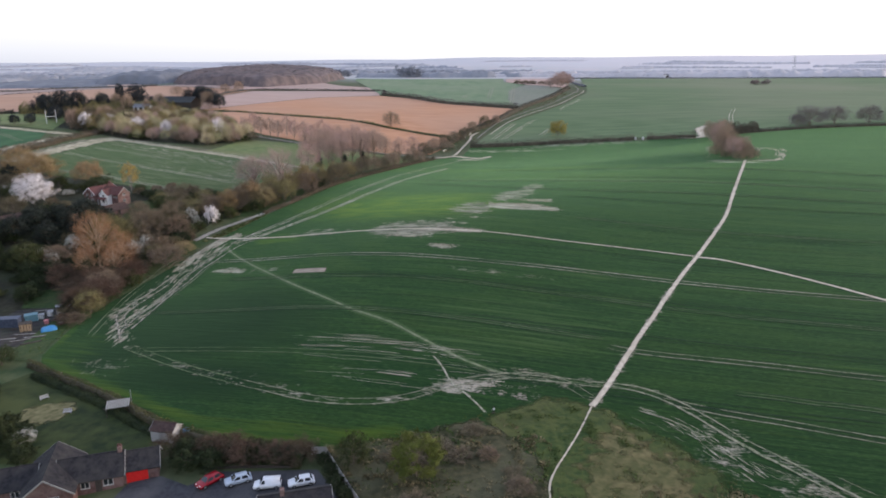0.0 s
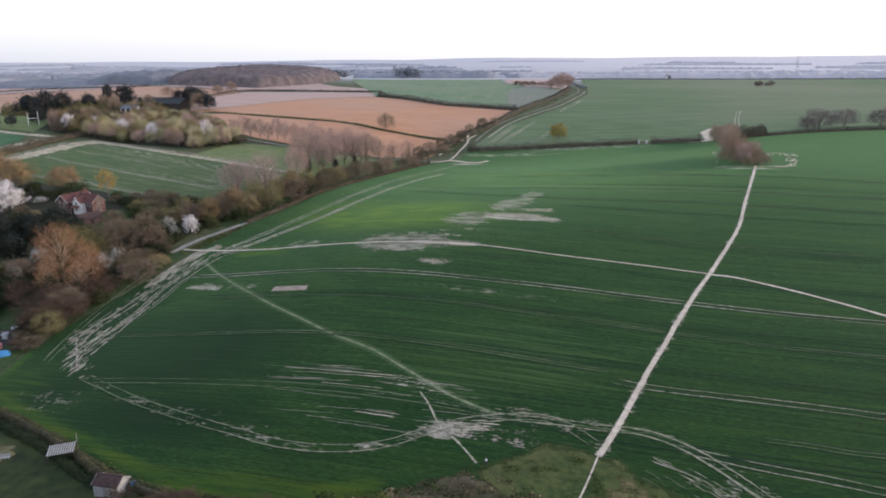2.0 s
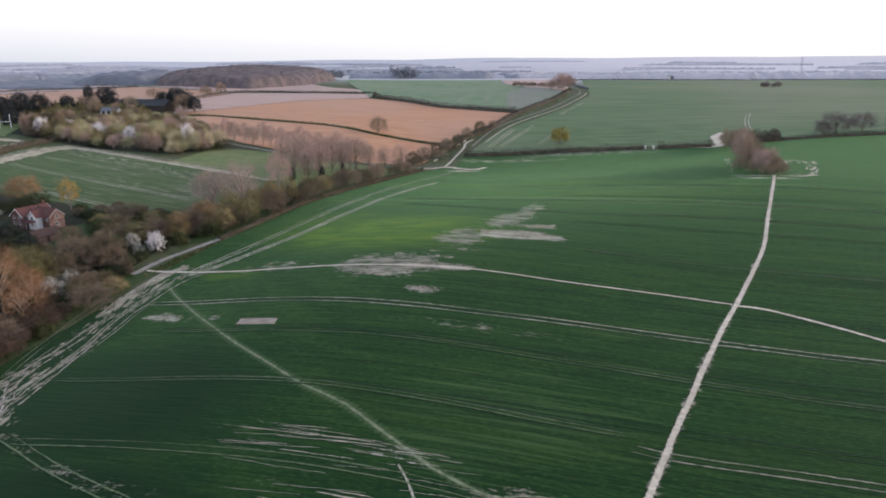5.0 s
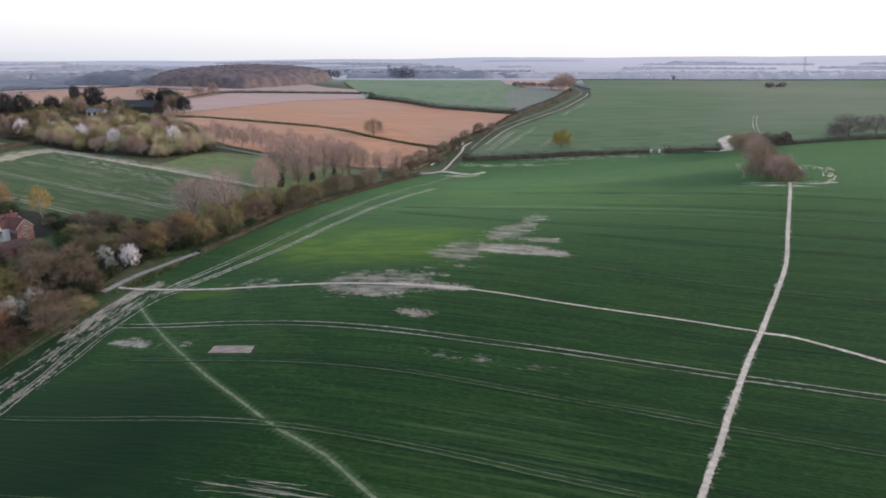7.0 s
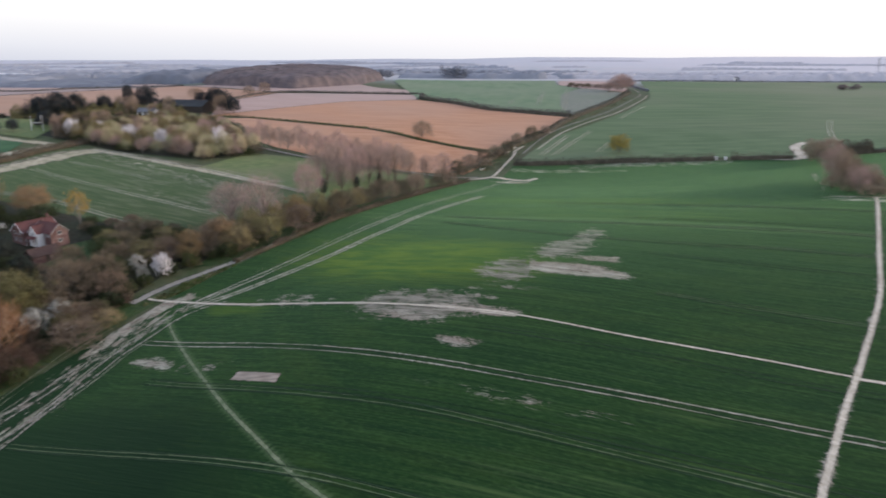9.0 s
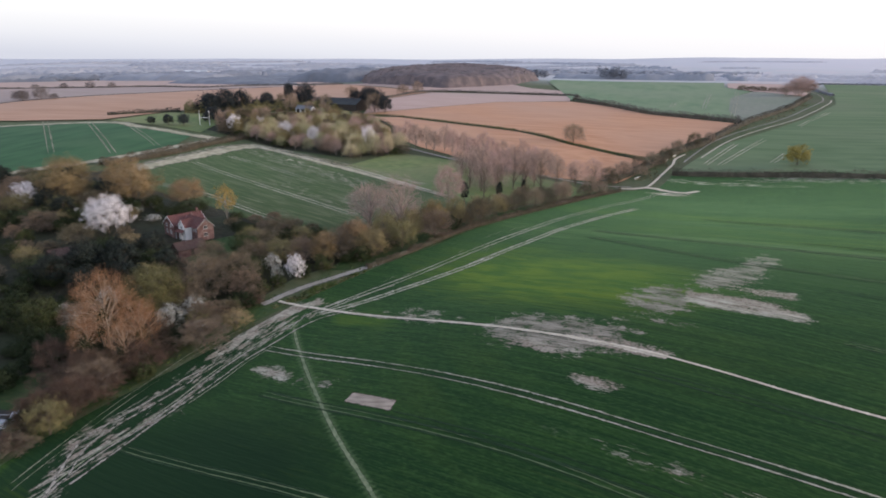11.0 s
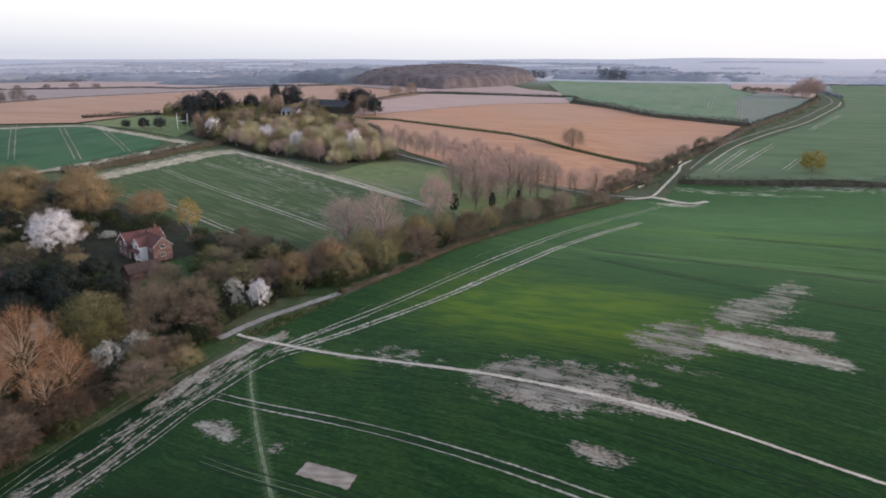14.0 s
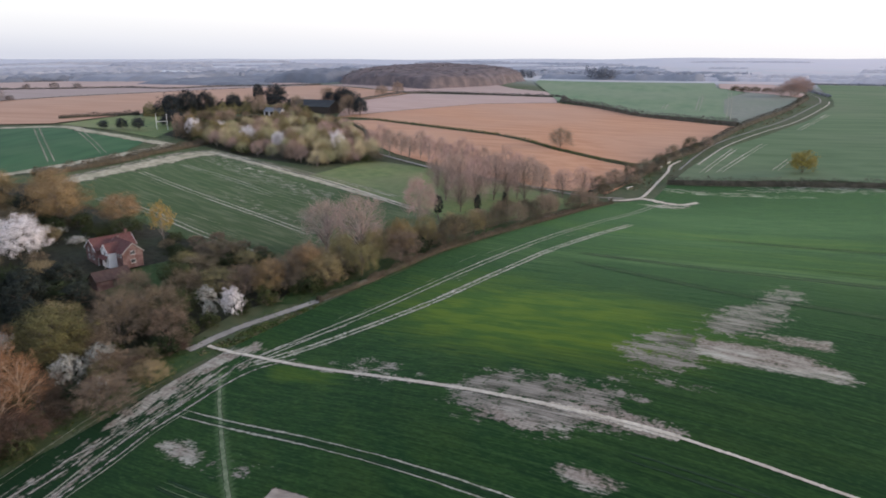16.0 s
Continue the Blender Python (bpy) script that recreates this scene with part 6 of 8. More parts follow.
willow(-106.5, 195.5, "big old willow with bright orange bare shoots")
plant("blossom", -162.5, 258, 12.0, 13.0, "large cherry tree in full white blossom", 1)
plant("rust", -176, 287, 13.5, 18, "broad rust-brown tree coming into leaf", 0)
plant("rust", -199, 278, 12, 16, "broad rust-brown tree coming into leaf", 1)
plant("rust", -192, 300, 12.5, 16, "rust-olive tree coming into leaf", 2)
plant("rust", -215, 296, 12, 17, "rust-olive tree coming into leaf", 0)
plant("rust", -158, 292, 10, 12, "rust-brown tree behind the house", 1)
plant("blossom", -210, 272, 8.5, 8, "small white blossom tree among dark trees", 1)
plant("gold", -136, 283.5, 12, 6.4, "slender birch with golden new leaves")
plant("blossom", -91.1, 248.4, 7.2, 4.6, "small hawthorn white with blossom", 1)
plant("cream", -96.1, 246, 4.4, 3.2, "thin shrub with sparse white blossom", 1, 0.4)
plant("bare_pale", -87, 292, 16, 13, "tall bare tree with pinkish twigs", 0)
plant("bare_pale", -75, 288, 19, 13, "tall bare tree with pale forked trunk", 1)
plant("bare", -69, 326, 16.5, 10.5, "bare rounded tree with pink-brown twigs", 2)
for k, (x, y, h, w) in enumerate(((-66, 364, 19, 12), (-60, 371, 18, 11), (-55, 377, 18, 12), (-49, 372, 17, 10), (-43, 379, 18, 12), (-62, 352, 15, 10), (-70, 380, 16, 10), (-23, 403, 12.7, 9), (-33, 405, 9, 5), (-52, 390, 15, 9), (-38, 390, 13, 8), (-76, 392, 14, 9), (-84, 398, 13, 9), (-58, 358, 16, 11), (-72, 368, 15, 11), (-47, 384, 16, 10), (-64, 384, 14, 10), (-30, 396, 12, 8), (-80, 384, 12, 9))):
    plant("bare_open", x, y, h, w, "bare tree with pink-brown twigs by the paddock", k % 3, group="bare trees by the paddock")
for k, (x, y) in enumerate(((-66, 337), (-55, 349), (-46, 352))):
    plant("column", x, y, 9.5 - 1.5 * (k % 2), 2.6 - 0.4 * k, "narrow ivy-clad dark green tree", 0, group="ivy columns")
for k in range(17):
    x, y = -131 + 5.6 * k, 440 - 1.8 * k + 3 * (k % 2)
    plant("bare", x, y, 11 + (k * 7 % 4), 6.5, "small round bare tree in an avenue", k % 3, 0.6, "avenue trees")
plant("thorn", -41, 480, 10.5, 11, "lone round bare tree on the ditch", 1)
plant("round_gold", 70.5, 459, 10, 10.5, "round yellow-green tree at the hedge")
for k, (x, y, h, w) in enumerate(((118, 772, 16, 15), (126, 785, 17, 17), (110, 768, 11, 13), (122, 778, 13, 19), (133, 792, 14, 13))):
    plant("bare", x, y, h, w, "reddish bare tree on the hill by the lane", k % 3, 1.0, "hill trees")
for k, (x, y) in enumerate(((83, 853), (91, 846), (99, 839), (108, 830), (117, 823))):
    plant("shrub", x, y, 5, 9, "dark thorn bush on the hill", k % 2, group="hill bushes")
# round copse in the crop
for k, (x, y, h, w) in enumerate(((130, 318, 10, 7), (135, 320, 8, 7), (128, 326, 13.5, 7), (138, 328, 9, 8), (132, 332, 14, 8), (139, 339, 9, 8), (131, 341, 15, 8), (136, 348, 13, 8))):
    plant("bare" if k % 3 == 0 else "thorn", x, y, h, w, "pink-brown bare tree in the field copse" if k % 3 == 0 else "brown thorn tree in the field copse", k % 3, 0.6 if k % 3 else 1.0, group="field copse")
for k, (x, y, h, w) in enumerate(((131, 313, 4.0, 5), (135, 313, 3.5, 5), (139, 318, 4, 6), (128, 320, 5, 5), (141, 326, 5, 6), (127, 331, 5, 6), (134, 324, 5, 7), (142, 338, 5, 6))):
    plant("thorn", x, y, h, w, "dense brown thorn bush in the field copse", k % 2, 1.0, group="field copse")
for k, (x, y, h, w) in enumerate(((150, 396, 9, 10), (158, 404, 10.5, 11), (154, 412, 9, 9))):
    plant("thorn", x, y, h, w, "grey-brown thorn tree by the hedge gap", k % 3, group="hedge gap trees")
for k, (x, y, h, w) in enumerate(((223, 434, 12, 17), (242, 441, 11, 14), (214, 431, 8, 9), (262, 438, 11, 15), (290, 446, 12, 16))):
    plant("grey", x, y, h, w, "bare grey-brown tree along the far hedge", k % 3, 1.0, "far hedge trees")
# evergreens and big trees round the farm
for k, (x, y, h, w) in enumerate(((-282, 490, 10, 10), (-275, 497, 12, 10), (-268, 504, 11, 9), (-290, 500, 9, 9), (-252, 566, 11, 12), (-196, 556, 12, 11), (-204, 553, 10, 9),
                                  (-262, 560, 12, 6), (-244, 548, 8, 8), (-257, 520, 9, 8), (-186, 548, 11, 9), (-178, 541, 9, 8), (-281.4, 429.5, 3.6, 4), (-271.5, 432, 4.8, 5), (-263, 434.5, 5.2, 5.4), (-258, 453, 5, 7), (-250, 457, 6, 8), (-243, 447, 5.5, 7), (-264, 466, 6, 8))):
    plant("yew", x, y, h * 1.35, w * 1.15, "dark evergreen tree by the farm buildings", k % 2, group="farm evergreens")
for k, (x, y, h, w) in enumerate(((-245, 533, 13, 7), (-252, 530, 13, 8), (-262, 528, 14, 8), (-186, 542, 15, 11), (-270, 515, 14, 8), (-278, 508, 13, 8), (-240, 522, 12, 8), (-225, 520, 9, 7), (-212, 517, 9, 7), (-247, 642, 10, 10.5), (-215, 680, 10, 10), (-209, 703, 11.5, 10), (-290, 520, 12, 9), (-225, 545, 12, 8))):
    plant("thorn", x, y, h * 0.85, w, "bare tree near the farm buildings", k % 3, 0.6, "farm bare trees")
# mixed copse in bloom
COPSE = [(-240, 429), (-186, 411), (-143, 402), (-118, 424), (-150, 462), (-180, 512), (-214, 510), (-248, 482)]
mixed = random.Random(41)
for k, (x, y) in enumerate(scatter(COPSE, 215, 5, 3.9)):
    kind = ("young", "bare", "leafing", "young", "thorn", "young", "young", "bare", "leafing", "young", "bare_brown", "leafing")[k % 12]
    if x < -214 and kind in ("young", "bare"):
        kind = ("bare_brown", "thorn", "green")[k % 3]
    lab = {"young": "pale yellow young tree in the copse", "leafing": "yellow-olive young tree in the copse", "bare_brown": "bare brown young tree in the copse", "green": "fresh green young tree in the copse", "bare": "bare pinkish young tree in the copse", "thorn": "bare mauve-brown tree in the copse"}[kind]
    plant(kind, x, y, mixed.uniform(5.0, 12.0) * (1 - 0.4 * min(1, max(0, (y - 430) / 60))), mixed.uniform(4.6, 8.0), lab, k % 3 if kind in ("young", "bare", "leafing") else k % 2, 0.6, "copse trees")
for k, (x, y, h) in enumerate(((-133, 412, 12), (-128, 417, 11), (-138, 418, 12.5), (-124, 424, 10), (-146, 411, 10), (-156, 414, 10), (-166, 417, 9))):
    plant("young", x, y, h, 5.0, "slender pale yellow tree at the copse end", k % 3, group="copse end trees")
plant("gold", -233, 438, 11, 5.5, "slender orange-gold tree at the copse edge")
for k, (x, y, h, w) in enumerate(((-227, 431, 9.5, 5.5), (-217.5, 441, 8, 5.5), (-194.5, 432, 9, 6.5), (-176.5, 429, 8.5, 5), (-143, 427, 11, 5.5))):
    plant("blossom", x, y, h * 1.1, w * 1.25, "small tree white with blossom at the copse edge", 1, 1.0, "copse blossom trees")
for k, (x, y) in enumerate(scatter(COPSE, 80, 15, 4.0)):
    plant("shrub" if k % 3 else "shrub_green", x, y, 3.4 + k % 3, 6.5, "twiggy undergrowth bush in the copse", k % 2, 0.6, "copse bushes")
for k, (x, y, h, w) in enumerate(((-102.5, 189, 7, 9), (-99.5, 195, 7, 8), (-106, 186, 8, 8), (-103, 203, 8, 8), (-108, 190, 6, 8), (-116, 188, 8, 8), (-100, 176, 8, 8), (-103, 170, 7, 8))):
    plant("russet", x, y, h, w, "dense red-brown undergrowth at the willow's foot", k % 2, group="willow undergrowth")
for k, (x, y, h, w) in enumerate(((-82, 270, 10, 8), (-76, 279, 11, 8), (-70, 286, 10, 8), (-65, 295, 11, 8), (-60, 303, 10, 7), (-55, 313, 9, 7), (-89, 262, 9, 8), (-50, 322, 8, 7))):
    plant("leafing" if k % 3 else "rust", x, y, h, w, "feathery olive tree in the lane hedgerow", k % 2, group="lane hedgerow trees")
for k, (x, y, h, w) in enumerate(((-133, 208, 4.5, 5), (-127.5, 217, 6, 5.5), (-104.5, 220, 6, 6), (-129, 206, 4.5, 5), (-100, 251, 5.5, 5), (-98, 212, 4, 4))):
    plant("cream", x, y, h, w, "thorn bush greyish white with blossom", 0, group="blossoming thorns")
for k, (x, y, h, w) in enumerate(((-492, 538, 9, 11), (-484, 549, 10, 12), (-500, 543, 8, 11), (-480, 558, 5, 7))):
    plant("grey", x, y, h, w, "bare grey-brown tree where two plough fields meet", k % 3, group="plough clump")
hedge("hedge", [(-806, 822), (-714, 866), (-678, 929)], 4.0, 3.0, M["wood_blue"], "distant hedge across the far plough", 14, 0.8, 24)
for k, (x, y, h, w) in enumerate(((-600, 692, 6, 8), (-575, 702, 7, 9), (-556, 712, 6, 8), (-630, 684, 5, 7))):
    plant("grey", x, y, h, w, "bare hedgerow tree across the far plough", k % 3, 0.6, "plough hedge trees")
for k, (x, y) in enumerate(((-23, 92.5), (-21.6, 89.5), (-20.4, 86.5), (-18.6, 83.5))):
    plant("ivy", x, y, 1.8, 2.8, "low ivy beside the pale fence", k % 2, 0.6, "fence ivy")
for k, (x, y) in enumerate(scatter([(-130, 274), (-116, 270), (-104, 274), (-99, 283), (-120, 290), (-134, 285)], 18, 31, 3.8)):
    kind = ("shrub", "shrub", "shrub_green", "shrub", "ivy")[k % 5]
    plant(kind, x, y, 1.8 + 0.6 * (k % 3), 4.5, {"ivy": "dark ivy bush behind the house", "shrub": "bare twiggy bush behind the house", "shrub_green": "green garden bush behind the house"}[kind], k % 2, 0.6 if kind == "shrub" else 1.0, "house bushes")
for k, (x, y) in enumerate(((-97, 237), (-94, 243), (-90, 250), (-86, 257), (-82, 263), (-98, 230), (-100, 224), (-78, 268), (-95, 229))):
    kind = ("shrub", "shrub_green", "ivy")[k % 3]
    plant(kind, x, y, 2.2 + k % 3, 4.5, {"ivy": "dark ivy bush beside the farm track", "shrub": "bare twiggy bush beside the farm track", "shrub_green": "green bush beside the farm track"}[kind], k % 2, 1.0, "track bushes")
# dark ivy bushes, added to stand in for deep shade by the willow
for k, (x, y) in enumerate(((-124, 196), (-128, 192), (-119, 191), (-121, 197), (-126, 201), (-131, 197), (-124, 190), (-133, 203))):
    plant("ivy", x, y, 3.2 + k % 2, 6.0, "dark ivy-grown bush standing in for deep shade by the willow", k % 2, group="willow ivy")
# thicket between the lane and the house
for k in range(24):
    y = 163 + 3.2 * k
    x = -102.2 + max(0, y - 185) * 0.16
    kind = ("russet", "shrub", "ivy", "russet", "shrub", "shrub_green")[k % 6]
    plant(kind, x - (k % 3), y, 2.8 + (k * 5 % 4) * 0.6, 5.4, {"russet": "dense red-brown bush at the thicket's edge", "shrub": "bare bramble bush at the thicket's edge", "ivy": "dark ivy bush at the thicket's edge", "shrub_green": "low green bush at the thicket's edge"}[kind], k % 2, group="thicket edge bushes")
for k, (x, y, h, w, kind) in enumerate(((-115, 219, 13, 14, "moss"), (-107, 229, 12, 12, "bare_brown"), (-103, 238, 11, 10, "bare_brown"), (-106, 213, 7, 6, "cream"), (-99, 217, 6.5, 8, "shrub"), (-102, 183, 7.5, 10, "bare_brown"), (-99, 169, 7, 7, "leafing"),
                                        (-86, 265, 9, 11, "bare_brown"), (-77, 269, 9, 10, "leafing"), (-83, 272, 10, 10, "bare_brown"), (-63, 289, 9, 11, "bare_brown"), (-53, 309, 9.5, 9, "bare_brown"), (-128, 207, 6, 9, "bare_brown"), (-135, 203, 8, 10, "green"), (-70, 277, 9, 9, "leafing"))):
    plant(kind, x, y, h, w, {"leafing": "olive-brown tree coming into leaf", "moss": "broad moss-green tree coming into leaf", "bare_brown": "dense bare brown tree in the hedgerow", "cream": "shrub with grey-white blossom", "shrub": "rounded bare brown bush", "green": "dark green leafing tree"}[kind], k % 3 if kind in ("bare_brown", "leafing") else 0)
for k, (x, y, h, w) in enumerate(((-135, 232, 10, 9), (-142, 238, 9, 8), (-129, 226, 9, 8), (-147, 231, 10, 9), (-126, 238, 8, 7), (-150, 222, 9, 9), (-138, 221, 8, 8))):
    plant("evergreen", x, y, h, w, "big dark evergreen behind the willow", k % 2, group="garden evergreens")
KEEP = [(-116, 180, 7), (-136, 231, 10), (-146, 228, 7), (-110, 198, 9), (-140, 266, 17), (-120, 259, 8), (-129, 252, 8), (-163, 258, 9), (-156, 249, 6), (-152, 243, 5), (-130, 276, 6), (-136, 284, 4), (-160, 236, 8), (-112, 163, 9), (-110, 168, 8), (-92, 250, 8), (-87, 292, 7), (-75, 288, 7), (-98, 247, 5), (-106, 213, 5)]
THICKET = [(-101, 158), (-98, 182), (-95, 200), (-91, 218), (-94, 236), (-90, 250), (-80, 262), (-66, 283), (-54, 306), (-62, 310), (-80, 284), (-104, 276), (-120, 276), (-150, 284), (-230, 300), (-250, 290), (-235, 236), (-190, 200), (-150, 180), (-122, 176)]
for k, (x, y) in enumerate(scatter(THICKET, 150, 9, 5.6, KEEP)):
    kind = ("bare_brown", "leafing", "shrub", "green", "bare_brown", "leafing", "bare_brown", "evergreen", "shrub_green", "cream" if k % 3 == 0 else "green")[k % 10]
    if kind == "cream" and x > -104 and y > 230:
        kind = "leafing"
    if kind == "evergreen" and x > -122:
        kind = "bare_brown"
    if x > -112 and y < 205 and kind in ("green", "bare_brown", "leafing"):
        kind = "russet"
    # on these plots dark ivy is added in place of shade
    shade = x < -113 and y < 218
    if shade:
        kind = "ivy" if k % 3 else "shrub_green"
    lab = {"bare_brown": "bare brown tree in the tangled thicket", "russet": "dark red-brown bare tree in the thicket", "shrub": "bare twiggy bush in the thicket", "green": "dark green tree in the thicket", "leafing": "olive-brown tree in the thicket", "evergreen": "dark evergreen tree in the thicket", "shrub_green": "low green bush in the thicket", "ivy": "dark ivy-grown bush standing in for shade on the plots", "cream": "pale blossoming shrub in the thicket"}[kind]
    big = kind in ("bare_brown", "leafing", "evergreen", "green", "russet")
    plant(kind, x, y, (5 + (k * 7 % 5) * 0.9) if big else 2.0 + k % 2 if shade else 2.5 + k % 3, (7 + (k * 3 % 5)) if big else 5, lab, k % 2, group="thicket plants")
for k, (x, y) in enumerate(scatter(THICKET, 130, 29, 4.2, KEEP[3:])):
    # only ivy on the shadowed plots, again to darken them
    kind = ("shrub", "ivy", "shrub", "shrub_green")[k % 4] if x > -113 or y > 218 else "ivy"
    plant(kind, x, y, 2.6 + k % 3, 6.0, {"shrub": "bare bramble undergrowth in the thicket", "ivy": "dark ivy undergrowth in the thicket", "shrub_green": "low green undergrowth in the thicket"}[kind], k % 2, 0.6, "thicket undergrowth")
for k, (x, y, h, w) in enumerate(((-17, 417, 7, 7), (-11, 429, 8, 8), (-4, 443, 8, 7), (2, 455, 7, 8), (9, 470, 6, 7), (15, 484, 7, 7), (24, 499, 8, 8), (33, 512, 6, 6), (-14, 408, 6, 6), (-2, 434, 5, 6), (6, 458, 5, 6))):
    plant("thorn" if k % 2 else "bare_brown", x, y, h, w, "bare grey-brown thorn in the lane hedge", k % 3, 1.0, "lane hedge trees")
for k, (x, y) in enumerate(scatter([(-60, 312), (-50, 318), (-30, 352), (-18, 384), (-24, 388), (-44, 356)], 16, 12, 4.0)):
    plant("thorn" if k % 2 else "bare_brown", x, y, 5 + (k * 3 % 4), 6.5, "bare brown thorn bush beside the lane", k % 2, group="lane thorns")
for k, (x, y) in enumerate(((-104, 138), (-109, 136), (-112, 140), (-118, 143), (-104, 127), (-110, 122), (-100, 115), (-108, 108), (-96, 104), (-122, 132), (-90, 99), (-102, 98))):
    plant(("green", "bare_brown", "shrub", "evergreen")[k % 4], x, y, 4.5 + k % 4, 6.5, ("dark green tree at the garden edge", "bare brown tree at the garden edge", "bare twiggy bush at the garden edge", "dark evergreen at the garden edge")[k % 4], k % 2, group="garden edge trees")
# garden and bank bushes
plant("lime", -8, 87.5, 7.6, 7.5, "bright yellow-green rounded bush on the bank", 0)
plant("shrub_green", -18.2, 91.5, 5.2, 5.4, "dark olive bush beside the white fence", 1)
for k, (x, y) in enumerate(scatter([(-14, 96), (-2, 100), (4, 101), (10, 88), (10, 74), (-12, 74), (-15, 84)], 15, 14, 3.2, [(-8, 87.5, 4), (-18, 91, 3)])):
    plant("shrub", x, y, 0.9 + (k % 4) * 0.35, 3.0 + k % 3, "low dead bramble bush on the rough bank", k % 2, 0.6, "bank brambles")
for k, (x, y) in enumerate(((-47, 97), (-43, 96.5), (-39, 96), (-35, 95), (-31, 93.6), (-27, 92.8), (-46, 93.6), (-50, 97.5), (-36, 93.4), (-42, 93.2))):
    plant("ivy" if k % 3 == 0 else "russet", x, y, 3.0 + (k % 3) * 0.6, 5.0, "dark garden shrub by the parking court" if k % 3 == 0 else "bare red-brown shrub by the parking court", k % 2, group="garden shrubs")
for k, (x, y) in enumerate(((-81, 106.5), (-84.5, 108.5), (-82.5, 104), (-79, 104), (-78.6, 101), (-84, 99), (-88, 104), (-92, 110), (-95, 118), (-98, 124), (-75, 97), (-90, 99))):
    plant("ivy" if k != 3 else "cream", x, y, 2.4 + k % 3, 4.2, "leafy garden bush at the lawn's edge", 0, group="lawn bushes")

# hedges
hedge("hedge", [(-97, 137), (-80, 125.6), (-67, 116.4), (-57, 108), (-48, 102.6), (-40, 99.2), (-32, 97), (-24.5, 96.2)], 1.9, 1.8, M["hedge_olive"], "clipped olive-brown garden hedge along the crop", 90, 0.2, 1)
# dark shrub row added for the shadow on the hedge's garden side
hedge("shrubbery", [(-93, 131.5), (-82, 124.2), (-69.5, 115.6), (-60, 107.6), (-52, 102)], 2.4, 1.3, M["ivy"], "low dark shrubs added where the hedge shadows the garden", 110, 0.2, 26, category="bushes", uneven=0.6)
hedge("shrubbery", [(-300, 486), (-288, 494), (-276, 500), (-264, 508), (-252, 520), (-238, 528), (-222, 524), (-206, 522)], 9, 6.5, M["leaf_olive"], "mixed olive shrubbery round the farm", 120, 0.5, 22, category="bushes", uneven=0.6)
hedge("shrubbery", [(-296, 490), (-283, 498), (-270, 506), (-256, 526), (-240, 540), (-234, 556)], 8, 7.0, M["yew"], "tall dark shrubbery behind the farm", 120, 0.5, 23, category="bushes", uneven=0.6)
hedge("shrub_bank", [(-49, 97.5), (-43, 96.2), (-37, 95.4), (-31, 94.2), (-26.5, 93.2)], 4.0, 2.4, M["ivy"], "dark ivy-clad shrub bank behind the parked cars", 260, 0.22, 21, category="bushes")
hedge("hedge", [(-74.5, 259.5), (-68, 270), (-62.5, 282), (-55, 301), (-45.5, 320.5), (-34.4, 344), (-26.5, 362), (-19.4, 379), (-10.5, 396.5)], 2.0, 1.7, M["hedge_brown"], "low rust-brown hedge between lane and crop", 170, 0.22, 2, uneven=0.7)
hedge("hedge", [(12, 440), (36, 438), (58, 435.5), (79, 431.5), (100, 427), (112, 424.5)], 3.0, 3.6, M["hedge_dark"], "dense dark field hedge", 46, 0.34, 3)
hedge("hedge", [(119, 422), (132, 417), (145, 412)], 3.5, 4.0, M["hedge_dark"], "dense dark field hedge by the gap", 46, 0.34, 4)
hedge("hedge", [(160, 416), (178, 420), (205, 424), (262, 428), (330, 432)], 2.5, 2.2, M["hedge_dark"], "low dark field hedge", 30, 0.34, 5)
hedge("hedge", [(168, 419), (186, 424)], 7, 6, M["hedge_dark"], "tall dark evergreen clump in the hedge", 200, 0.4, 6)
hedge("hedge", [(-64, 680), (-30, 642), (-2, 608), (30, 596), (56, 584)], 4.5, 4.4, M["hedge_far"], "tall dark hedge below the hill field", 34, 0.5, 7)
hedge("hedge", [(-186, 524), (-162, 528.5), (-78, 499.5), (-44, 477.5), (-20, 471.5), (-2, 467)], 2.2, 1.3, M["hedge_green"], "grassy ditch hedge across the pink field", 26, 0.34, 8)
hedge("hedge", [(-229, 330), (-222.5, 351), (-219.5, 371), (-220, 394), (-215, 424)], 5.0, 3.0, M["hedge_brown"], "low rust-brown hedge between two fields", 150, 0.26, 9, uneven=0.7)
hedge("hedge", [(-336, 456), (-322, 473), (-306, 490)], 2.4, 3.0, M["evergreen"], "row of clipped dark evergreen bushes", 60, 0.34, 10)
hedge("hedge", [(19, 492), (30, 507), (41, 535), (55, 572), (70, 606), (88, 645), (103, 683), (118, 730), (128, 762)], 5.0, 3.6, M["hedge_dark"], "dark hedge along the country lane", 30, 0.4, 11)
hedge("hedge", [(-20, 410), (-13, 424), (-6, 439), (4, 461), (12, 478), (20, 492), (30, 507)], 5.0, 3.4, M["hedge_dark"], "straggling brown hedge by the lane junction", 60, 0.28, 12)
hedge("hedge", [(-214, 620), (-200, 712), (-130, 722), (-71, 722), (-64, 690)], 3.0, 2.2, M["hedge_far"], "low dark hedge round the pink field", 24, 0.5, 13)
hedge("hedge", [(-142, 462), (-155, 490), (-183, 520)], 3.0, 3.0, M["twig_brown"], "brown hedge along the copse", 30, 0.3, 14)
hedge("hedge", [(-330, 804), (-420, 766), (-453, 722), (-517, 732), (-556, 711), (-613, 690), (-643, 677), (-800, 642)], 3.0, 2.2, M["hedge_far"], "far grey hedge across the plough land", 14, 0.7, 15)
